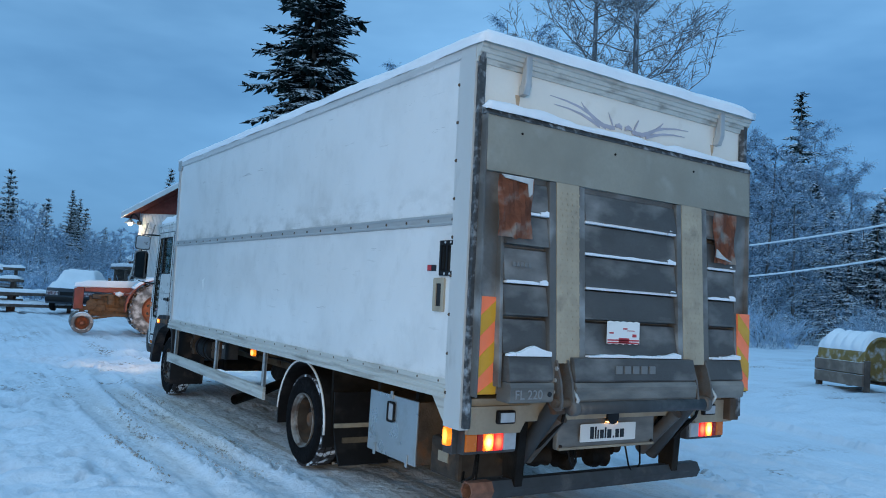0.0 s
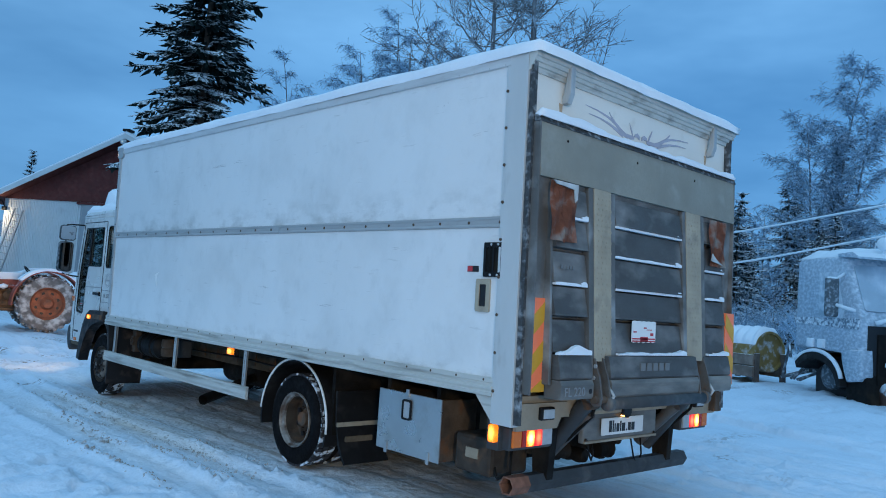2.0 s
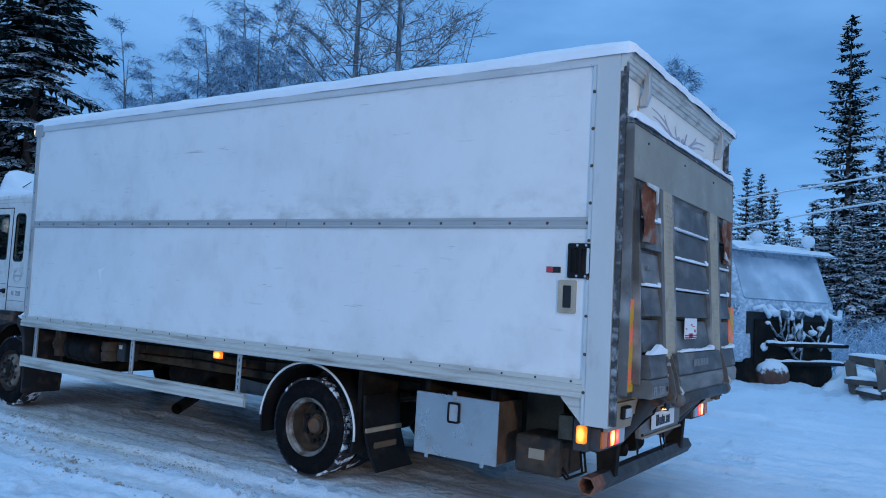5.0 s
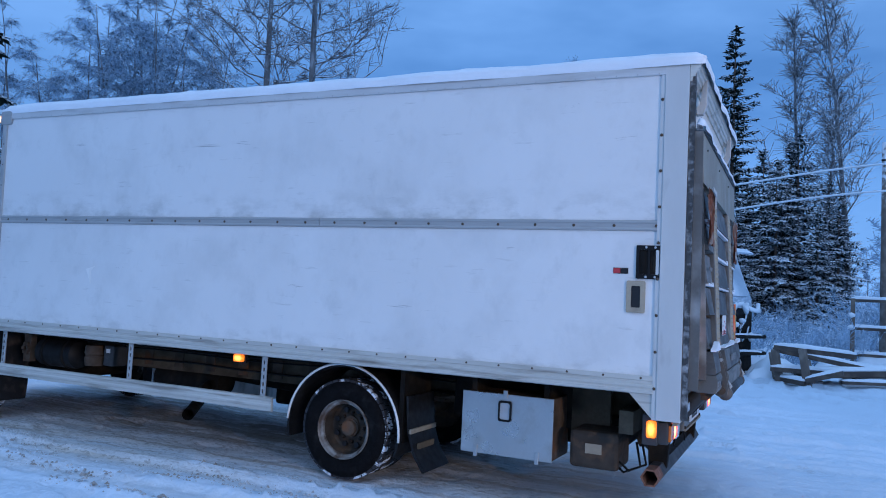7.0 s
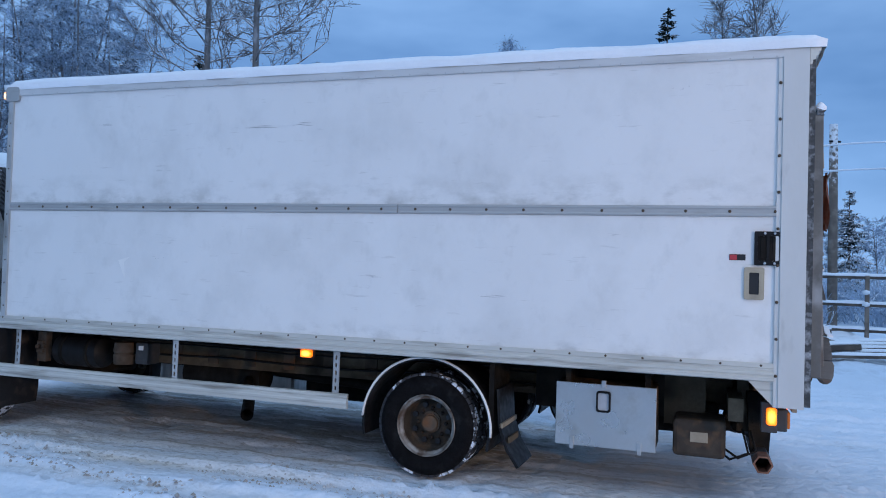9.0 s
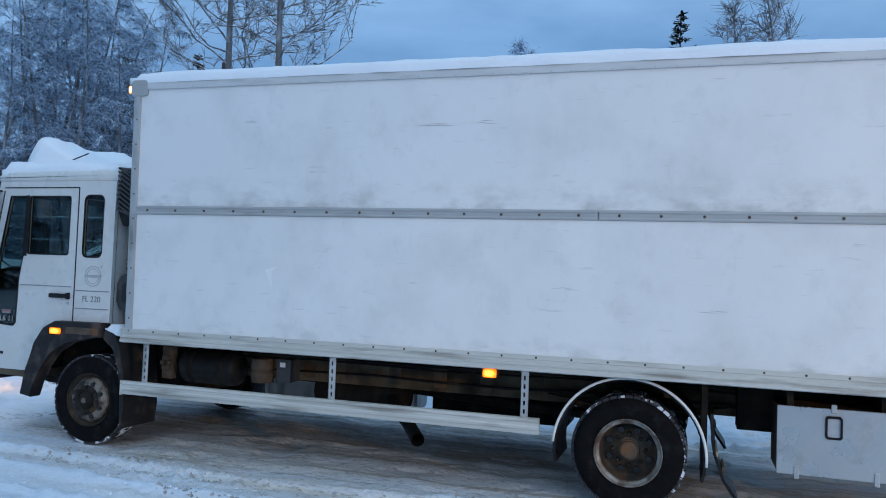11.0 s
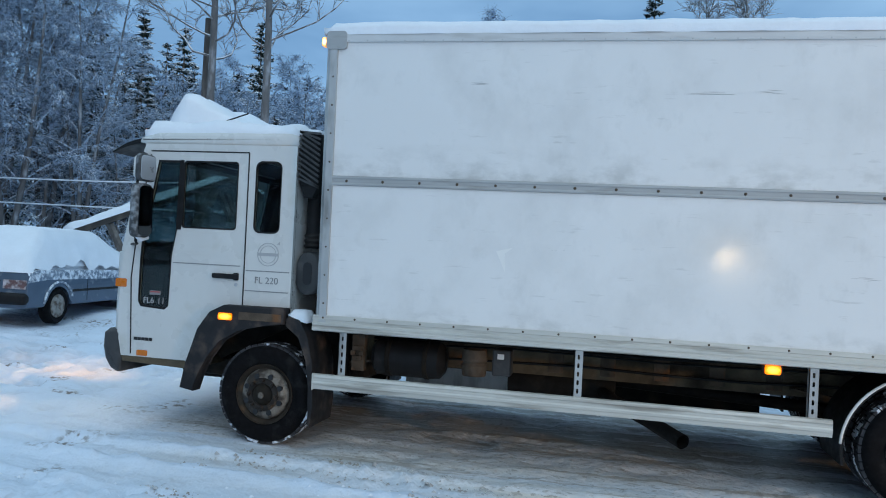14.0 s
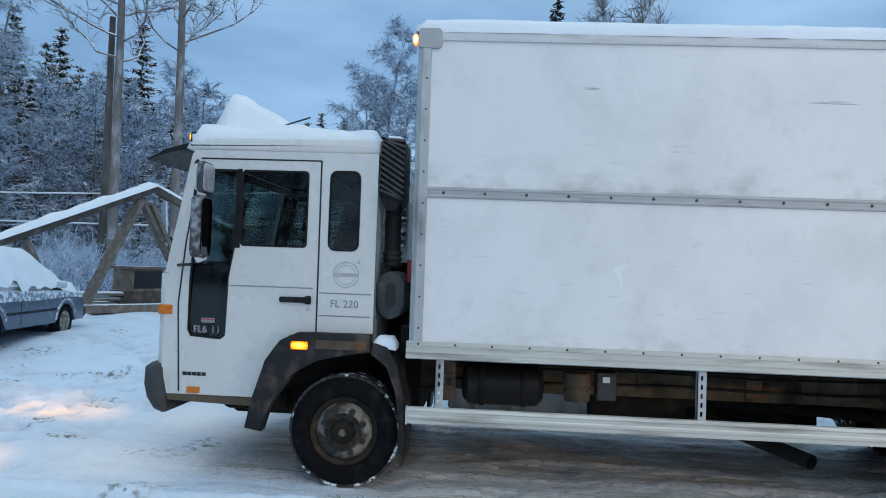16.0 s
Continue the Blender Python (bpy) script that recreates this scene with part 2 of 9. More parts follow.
def panel_material():
    """White sheet, wiped and scuffed: cloudy grime, upright wipe marks, fine scratches and grime along the strap."""
    m = mat("white_panel", (0.77, 0.775, 0.77), 0.11, var=0.03, scale=0.9, bump=0.05, bscale=6, stretch=(1, 0.8, 0.7), fine=7, rvar=0.03, spec=0.4)
    n, l = m.node_tree.nodes, m.node_tree.links
    p = n["Principled BSDF"]
    tc = n.new("ShaderNodeTexCoord")
    col = p.inputs["Base Color"].links[0].from_socket

    def grime(s, detail, stretch, a, b, top, where=None):
        nonlocal col
        mp = n.new("ShaderNodeMapping")
        mp.inputs["Scale"].default_value = stretch
        t = n.new("ShaderNodeTexNoise")
        t.inputs["Scale"].default_value, t.inputs["Detail"].default_value, t.inputs["Roughness"].default_value = s, detail, 0.6
        l.new(tc.outputs["Object"], mp.inputs["Vector"])
        l.new(mp.outputs["Vector"], t.inputs["Vector"])
        r = n.new("ShaderNodeMapRange")
        r.inputs["From Min"].default_value, r.inputs["From Max"].default_value, r.inputs["To Max"].default_value = a, b, top
        l.new(t.outputs["Fac"], r.inputs["Value"])
        f = r.outputs["Result"]
        if where:
            sp = n.new("ShaderNodeSeparateXYZ")
            l.new(tc.outputs["Object"], sp.inputs["Vector"])
            w = n.new("ShaderNodeMapRange")
            w.inputs["From Min"].default_value, w.inputs["From Max"].default_value = where[:2]
            l.new(sp.outputs["Z"], w.inputs["Value"])
            lo = n.new("ShaderNodeMath")
            lo.operation = "GREATER_THAN"
            lo.inputs[1].default_value = where[1] - 0.01
            l.new(sp.outputs["Z"], lo.inputs[0])
            k = n.new("ShaderNodeMath")
            k.operation = "MULTIPLY"
            l.new(f, k.inputs[0])
            l.new(lo.outputs["Value"], k.inputs[1])
            f = k.outputs["Value"]
            k = n.new("ShaderNodeMath")
            k.operation = "MULTIPLY"
            l.new(f, k.inputs[0])
            l.new(w.outputs["Result"], k.inputs[1])
            f = k.outputs["Value"]
        x = n.new("ShaderNodeMix")
        x.data_type = "RGBA"
        l.new(f, x.inputs["Factor"])
        l.new(col, x.inputs["A"])
        x.inputs["B"].default_value = (0.33, 0.335, 0.32, 1)
        col = x.outputs["Result"]

    grime(1.9, 6.0, (1, 0.8, 0.75), 0.48, 0.78, 0.26)
    grime(7.0, 6.0, (1, 0.8, 0.6), 0.56, 0.80, 0.20)
    grime(7.0, 8.0, (1, 0.5, 3.5), 0.64, 0.76, 0.35)
    grime(40.0, 3.0, (1, 0.06, 2.2), 0.71, 0.77, 0.3)
    grime(5.0, 7.0, (1, 0.7, 1.4), 0.46, 0.68, 0.6, (2.38, 2.085))
    grime(6.0, 7.0, (1, 0.7, 1.4), 0.50, 0.68, 0.5, (1.20, 1.03))
    l.new(col, p.inputs["Base Color"])
    return m


M_PANEL = panel_material()
M_HEADER = mat("header_white", (0.80, 0.77, 0.70), 0.45, var=0.05, scale=2.5, base2=(0.6, 0.55, 0.46), cut=(0.62, 0.85), scale2=4)
M_ALU = mat("aluminium", (0.47, 0.48, 0.48), 0.42, metal=0.3, var=0.12, scale=6, base2=(0.22, 0.22, 0.21), cut=(0.50, 0.74), scale2=8, stretch=(1, 1, 0.3), bump=0.08, bscale=40)
M_ALU_W = mat("painted_rail", (0.57, 0.565, 0.52), 0.45, metal=0.15, var=0.1, scale=4, base2=(0.30, 0.285, 0.25), cut=(0.53, 0.72), scale2=6, stretch=(1, 0.25, 3), bump=0.05, bscale=30)
M_STRAP = mat("grey_strap", (0.40, 0.41, 0.41), 0.5, metal=0.2, var=0.12, scale=5, base2=(0.25, 0.24, 0.22), cut=(0.58, 0.8), scale2=5, stretch=(1, 0.3, 2))
M_POST = mat("pale_corner_post", (0.60, 0.61, 0.60), 0.42, metal=0.15, var=0.06, scale=3, base2=(0.36, 0.36, 0.35), cut=(0.60, 0.80), scale2=7, stretch=(1, 1, 0.3), bump=0.06, bscale=40)
M_TOPRAIL = mat("pale_top_rail", (0.60, 0.61, 0.61), 0.45, metal=0.1, var=0.07, scale=4, base2=(0.45, 0.45, 0.44), cut=(0.58, 0.78), scale2=6, stretch=(1, 0.3, 2))
M_TOPLIFT = mat("dirty_olive_grey_panel", (0.27, 0.26, 0.215), 0.6, var=0.14, scale=2.5, base2=(0.36, 0.35, 0.31), cut=(0.56, 0.80), scale2=3.5, bump=0.12, bscale=50)
M_SEAL = mat("black_seal", (0.05, 0.055, 0.06), 0.7, var=0.4, scale=30, base2=(0.34, 0.37, 0.40), cut=(0.50, 0.72), scale2=18)
M_DARK = mat("dark_chassis", (0.009, 0.008, 0.007), 0.75, var=0.35, scale=6, base2=(0.038, 0.028, 0.018), cut=(0.5, 0.75), scale2=3, bump=0.2, spec=0.2)
M_MUD = mat("muddy_frame", (0.125, 0.10, 0.068), 0.85, var=0.35, scale=4, base2=(0.028, 0.022, 0.016), cut=(0.45, 0.7), scale2=3, bump=0.2, spec=0.2)
M_RUST = mat("rusty_steel", (0.10, 0.075, 0.055), 0.75, var=0.4, scale=10, base2=(0.19, 0.08, 0.03), cut=(0.55, 0.75), scale2=6, bump=0.25, spec=0.2)
M_RUSTY = mat("bare_rust", (0.22, 0.105, 0.065), 0.75, var=0.3, scale=14, base2=(0.11, 0.06, 0.04), cut=(0.5, 0.7), scale2=9, bump=0.2)
M_PLATE = mat("lift_plate", (0.074, 0.072, 0.070), 0.55, var=0.2, scale=2.2, base2=(0.27, 0.265, 0.255), cut=(0.49, 0.80), scale2=2.6, stretch=(1, 1, 1.9), bump=0.12, bscale=60, fine=34)
M_LIFTBASE = mat("lift_base_grey", (0.125, 0.121, 0.114), 0.55, metal=0.1, var=0.2, scale=4, base2=(0.37, 0.385, 0.39), cut=(0.50, 0.76), scale2=3, bump=0.05)
M_LIP = mat("dusty_lip_grey", (0.125, 0.122, 0.115), 0.5, metal=0.1, var=0.15, scale=2, base2=(0.27, 0.255, 0.225), cut=(0.45, 0.75), scale2=4, stretch=(0.6, 1, 2), bump=0.12, bscale=50, fine=30)
M_BEIGE = mat("dirty_beige_panel", (0.33, 0.285, 0.21), 0.7, var=0.2, scale=3.5, base2=(0.20, 0.17, 0.125), cut=(0.58, 0.78), scale2=4, bump=0.1, bscale=50)
M_STRIP = mat("beige_tread", (0.38, 0.335, 0.25), 0.7, var=0.15, scale=5, base2=(0.22, 0.20, 0.16), cut=(0.55, 0.8), scale2=6, bump=0.25, bscale=35)
M_ORANGE = mat("reflective_orange", (1.0, 0.23, 0.09), 0.4, var=0.08, scale=8)
M_YELLOW = mat("reflective_amber", (0.62, 0.34, 0.02), 0.4, var=0.08, scale=8)
M_FLAG = mat("worn_orange_flag", (0.31, 0.115, 0.06), 0.75, var=0.35, scale=7, base2=(0.40, 0.36, 0.32), cut=(0.50, 0.66), scale2=7, fine=25)
M_FLAGG = mat("frosted_flag_edge", (0.5, 0.52, 0.52), 0.8, var=0.2, scale=20)
M_STEEL = mat("toolbox_steel", (0.52, 0.53, 0.53), 0.33, metal=0.75, var=0.06, scale=3, base2=(0.40, 0.39, 0.36), cut=(0.55, 0.8), scale2=5, bump=0.03, bscale=30)
M_TYRE = mat("tyre_rubber", (0.007, 0.007, 0.008), 0.85, var=0.3, scale=14, base2=(0.026, 0.026, 0.026), cut=(0.55, 0.8), scale2=9, bump=0.25, bscale=70, spec=0.1)
M_TYRE_SNOW = mat("snowy_tread", (0.05, 0.05, 0.055), 0.85, var=0.3, scale=20, base2=(0.72, 0.77, 0.84), cut=(0.56, 0.60), scale2=10, spec=0.2)
M_RIM = mat("weathered_rim", (0.30, 0.285, 0.26), 0.55, metal=0.3, var=0.25, scale=8, base2=(0.10, 0.07, 0.05), cut=(0.44, 0.62), scale2=11, bump=0.1)
M_BARREL = mat("rusty_wheel_barrel", (0.055, 0.045, 0.036), 0.7, var=0.35, scale=10, base2=(0.12, 0.075, 0.045), cut=(0.52, 0.72), scale2=9, bump=0.1, spec=0.2)
M_HUB = mat("dark_hub", (0.035, 0.03, 0.027), 0.6, metal=0.3, var=0.4, scale=16, base2=(0.16, 0.10, 0.06), cut=(0.55, 0.75), scale2=12, spec=0.2)
M_RIMF = mat("grey_front_rim", (0.20, 0.18, 0.155), 0.65, var=0.35, scale=12, base2=(0.045, 0.035, 0.028), cut=(0.44, 0.58), scale2=11, bump=0.15, spec=0.3)
M_CAB = mat("white_cab_paint", (0.62, 0.625, 0.61), 0.3, var=0.04, scale=2, base2=(0.50, 0.485, 0.43), cut=(0.56, 0.82), scale2=3.5, fine=10, bump=0.02, bscale=12)
M_PLASTIC = mat("black_plastic", (0.012, 0.012, 0.013), 0.5, var=0.25, scale=8, base2=(0.05, 0.046, 0.042), cut=(0.58, 0.82), scale2=5, spec=0.2)
M_ARCH = mat("grey_wheel_arch", (0.022, 0.022, 0.024), 0.6, var=0.2, scale=6, base2=(0.11, 0.08, 0.065), cut=(0.52, 0.78), scale2=6, bump=0.08, spec=0.2)
M_ARM = mat("grimy_painted_steel", (0.12, 0.113, 0.105), 0.5, metal=0.1, var=0.25, scale=6, base2=(0.14, 0.09, 0.06), cut=(0.52, 0.72), scale2=11, bump=0.3, bscale=45, spec=0.4)
M_GREYP = mat("worn_grey_plastic", (0.045, 0.047, 0.05), 0.6, var=0.2, scale=6, base2=(0.13, 0.125, 0.12), cut=(0.55, 0.8), scale2=6)
M_SEAT = mat("dark_upholstery", (0.016, 0.017, 0.02), 0.9, var=0.2, scale=12, spec=0.2)
M_GLASS = clear("window_glass", (0.60, 0.69, 0.69))
M_MIRROR = mat("mirror_glass", (0.06, 0.065, 0.07), 0.03, metal=1.0, var=0.01, rvar=0.0)
M_SNOW = mat("snow", (0.80, 0.845, 0.90), 0.75, var=0.04, scale=3, bump=0.25, bscale=22, spec=0.3, fine=30)


def lit_lens(name, core, edge, strong, weak, axis=0):
    """A lens with a bulb behind its middle: hottest there, deeper in colour towards the rim."""
    m = glow(name, edge, weak)
    n, l = m.node_tree.nodes, m.node_tree.links
    p = n["Principled BSDF"]
    tc, mp, gr, cr, rr = n.new("ShaderNodeTexCoord"), n.new("ShaderNodeMapping"), n.new("ShaderNodeTexGradient"), n.new("ShaderNodeValToRGB"), n.new("ShaderNodeMapRange")
    nz = n.new("ShaderNodeTexNoise")
    nz.inputs["Scale"].default_value = 6.0
    mp.inputs["Location"].default_value, mp.inputs["Scale"].default_value = [0.0 if k == axis else -0.75 for k in range(3)], [0.0 if k == axis else 1.5 for k in range(3)]
    gr.gradient_type = "SPHERICAL"
    ad = n.new("ShaderNodeMath")
    ad.operation = "MULTIPLY_ADD"
    ad.inputs[1].default_value = 0.35
    l.new(tc.outputs["Generated"], mp.inputs["Vector"])
    l.new(tc.outputs["Generated"], nz.inputs["Vector"])
    l.new(mp.outputs["Vector"], gr.inputs["Vector"])
    l.new(nz.outputs["Fac"], ad.inputs[0])
    l.new(gr.outputs["Fac"], ad.inputs[2])
    cr.color_ramp.elements[0].position, cr.color_ramp.elements[0].color = 0.35, (*edge, 1)
    cr.color_ramp.elements[1].position, cr.color_ramp.elements[1].color = 0.95, (*core, 1)
    rr.inputs["From Min"].default_value, rr.inputs["From Max"].default_value, rr.inputs["To Min"].default_value, rr.inputs["To Max"].default_value = 0.3, 1.0, weak, strong
    l.new(ad.outputs["Value"], cr.inputs["Fac"])
    l.new(ad.outputs["Value"], rr.inputs["Value"])
    l.new(cr.outputs["Color"], p.inputs["Emission Color"])
    l.new(rr.outputs["Result"], p.inputs["Emission Strength"])
    return m


M_AMBER = lit_lens("amber_lens_lit", (1.0, 0.42, 0.05), (1.0, 0.20, 0.0), 4.0, 1.2)
M_RED_LIT = lit_lens("red_lens_lit", (1.0, 0.12, 0.03), (0.9, 0.01, 0.01), 4.0, 1.2, 1)
M_ORANGE_LIT = lit_lens("brake_bulb_lit", (1.0, 0.50, 0.08), (1.0, 0.10, 0.0), 10.0, 2.2, 1)
M_RED = mat("red_lens", (0.35, 0.015, 0.01), 0.2, var=0.1)
M_AMBER_OFF = mat("amber_lens", (0.62, 0.16, 0.01), 0.25, var=0.1)
M_CLEARLENS = mat("clear_lens", (0.42, 0.46, 0.5), 0.15, var=0.15, scale=20)
M_PLATEW = mat("number_board_white", (0.8, 0.8, 0.78), 0.4, var=0.02)
M_INK = mat("black_print", (0.012, 0.012, 0.014), 0.5, var=0.1)
M_SCRAPE = mat("scrape_grey", (0.40, 0.41, 0.41), 0.5, var=0.3, scale=30)
M_EMBLEM = mat("faded_emblem_grey", (0.40, 0.41, 0.42), 0.5, var=0.1)
M_GREYINK = mat("grey_print", (0.24, 0.25, 0.26), 0.5, var=0.1)
M_PALEINK = mat("pale_print", (0.17, 0.172, 0.172), 0.5, var=0.1)
M_BLUEINK = mat("faded_blue_print", (0.42, 0.42, 0.50), 0.6, var=0.12, scale=10)
M_REDINK = mat("red_print", (0.45, 0.04, 0.05), 0.5, var=0.1)

# ---------------- ground ----------------


def value_noise(x, y, seed):
    """Smooth noise in 0..1 on arrays."""
    xi, yi = np.floor(x).astype(np.int64), np.floor(y).astype(np.int64)
    fx, fy = x - xi, y - yi
    fx, fy = fx * fx * (3 - 2 * fx), fy * fy * (3 - 2 * fy)

    def h(a, b):
        n = (a * 374761393 + b * 668265263 + seed * 974634777) & 0x7FFFFFFF
        n = ((n ^ (n >> 13)) * 1274126177) & 0x7FFFFFFF
        return ((n ^ (n >> 16)) & 0xFFFF) / 65535.0

    return (h(xi, yi) * (1 - fx) + h(xi + 1, yi) * fx) * (1 - fy) + (h(xi, yi + 1) * (1 - fx) + h(xi + 1, yi + 1) * fx) * fy


def smooth_step(a, b, v):
    t = np.clip((v - a) / (b - a), 0, 1)
    return t * t * (3 - 2 * t)


def track_line(y):
    """How far the wheel tracks swing sideways along the truck."""
    return 0.55 * np.maximum(0.0, 3.2 - y) ** 1.35 * 0.35 + 0.12 * np.sin(y * 0.5)


def driven(x, y):
    """Where traffic has packed and greyed the snow: 0 to 1."""
    u = x - track_line(y) * 0.6
    edge = 0.35 * (value_noise(y * 0.8, x * 0.4, 41) - 0.5)
    band = smooth_step(1.2, 2.5, u + edge) * (1 - smooth_step(5.6, 6.6, u + edge))
    return band * (1 - smooth_step(11.2, 12.6, y)) * smooth_step(-9.0, -2.0, y)


def rolled(x, y):
    """Where wheels have rolled the snow flat, wider than the grey part."""
    u = x - track_line(y) * 0.8
    return smooth_step(0.9, 1.9, u + 0.6 * (value_noise(x * 0.5, y * 0.5, 44) - 0.5)) * (1 - smooth_step(9.5, 11.5, u)) * (1 - smooth_step(12.5, 15.0, y))


LANES = ((0.75, 0.15, 0.026, 53), (1.35, 0.17, 0.035, 54), (1.85, 0.15, 0.03, 55), (2.3, 0.14, 0.035, 56), (5.9, 0.18, 0.03, 57), (6.6, 0.17, 0.03, 58), (7.35, 0.16, 0.03, 59), (8.2, 0.15, 0.028, 60), (9.3, 0.16, 0.026, 61))


def ruts(x, y):
    """Tyre lanes and the crumbled ridges beside them: depth, ridge, tread relief."""
    u = x - track_line(y)
    low, ridge, relief = x * 0.0, x * 0.0, x * 0.0
    for c, w, deep, sd in LANES:
        k = u - c - 0.22 * (value_noise(y * 0.35, y * 0 + c * 3, sd) - 0.5) - 0.03 * (value_noise(y * 4, y * 0 + c, sd + 9) - 0.5)
        lane = smooth_step(w + 0.05, w - 0.03, np.abs(k)) * (0.35 + 0.65 * value_noise(y * 0.6, x * 0 + c, sd + 20))
        low = np.maximum(low, lane)
        ridge = np.maximum(ridge, np.exp(-(((np.abs(k) - w - 0.07) / 0.04) ** 2)) * (0.2 + 1.3 * value_noise(x * 13, y * 7, sd + 30)) * smooth_step(0.3, 0.6, value_noise(y * 0.7, x * 0 + c * 9, sd + 40)))
        relief = relief - deep * lane + 0.006 * np.sign(np.sin(y * 42 + k * 25)) * lane
    return low, ridge, relief


def trodden(x, y):
    """Boot prints and kicked hollows in the loose snow: 0 to 1."""
    big = smooth_step(0.72, 0.86, value_noise(x * 3.4 + 40, y * 2.3 + 7, 11)) * smooth_step(0.35, 0.6, value_noise(x * 0.5, y * 0.5, 12))
    small = smooth_step(0.62, 0.72, value_noise(x * 6.1 + 11 + 1.5 * value_noise(x * 2, y * 2, 18), y * 4.3 + 2, 16)) * smooth_step(0.40, 0.55, value_noise(x * 0.7 + 5, y * 0.7, 17))
    return big, small


def ground_height(x, y):
    x, y = np.asarray(x, float), np.asarray(y, float)
    far = np.hypot(x - 4, (y - 8) * 0.8)
    h = 0.24 * smooth_step(6.5, 12.0, x) + 0.14 * smooth_step(15, 24, y) + 0.6 * smooth_step(40, 140, far) + 6.0 * smooth_step(120, 600, far)
    d = rolled(x, y)
    rough = 0.06 * (value_noise(x * 1.1, y * 1.1, 3) - 0.5) + 0.07 * (value_noise(x * 3.1, y * 3.1, 5) - 0.5)
    lump = 1 - 2 * np.abs(value_noise(x * 5.2 + 3 * value_noise(x * 2, y * 2, 14), y * 5.2, 7) - 0.5)
    clod = 1 - 2 * np.abs(value_noise(x * 11, y * 11 + 2 * value_noise(x * 4, y * 4, 15), 8) - 0.5)
    rough = rough + 0.032 * (lump ** 2 - 0.4) + 0.030 * (clod ** 2 - 0.4)
    h = h + rough * (1 - 0.72 * d)
    big, small = trodden(x, y)
    h = h - (0.08 * big + 0.05 * small) * (1 - 0.7 * d)
    # ruts: tyre lanes with crumbled edges
    u = x - track_line(y)
    low, ridge, relief = ruts(x, y)
    h = h + d * (relief + 0.034 * ridge)
    h = h + d * (0.018 * (value_noise(u * 11, y * 0.22, 23) - 0.5) - 0.012)
    cake = value_noise(u * 13, y * 0.5, 25) * value_noise(x * 22, y * 22, 26)
    h = h + d * 0.04 * smooth_step(0.42, 0.75, cake) * (1 - smooth_step(2.6, 3.0, u) * (1 - smooth_step(5.2, 5.6, u)))
    return np.where(far < 6.0, np.minimum(h, 0.06 - 0.045 * smooth_step(2.4, 2.9, x) * (1 - smooth_step(5.3, 5.8, x))), h)


def axis_steps(lo, a, b, hi, fine):
    mid = list(np.arange(a, b, fine))
    out, s, v = [], fine, b
    while v < hi:
        out.append(v)
        s = min(s * 1.11, 80.0)
        v += s
    left, s, v = [], fine, a
    while v > lo:
        s = min(s * 1.11, 80.0)
        v -= s
        left.append(v)
    return np.array(left[::-1] + mid + out + [hi + 50])


gx, gy = axis_steps(-900, -2.4, 9.6, 1600, 0.04), axis_steps(-900, 1.0, 15.0, 1600, 0.045)
GX, GY = np.meshgrid(gx, gy)
GZ = ground_height(GX, GY)
nx_, ny_ = len(gx), len(gy)
idx = np.arange(nx_ * ny_).reshape(ny_, nx_)
quads = np.stack([idx[:-1, :-1], idx[:-1, 1:], idx[1:, 1:], idx[1:, :-1]], -1).reshape(-1, 4)
me_ground = bpy.data.meshes.new("ground")
me_ground.from_pydata(np.stack([GX, GY, GZ], -1).reshape(-1, 3).tolist(), [], quads.tolist())


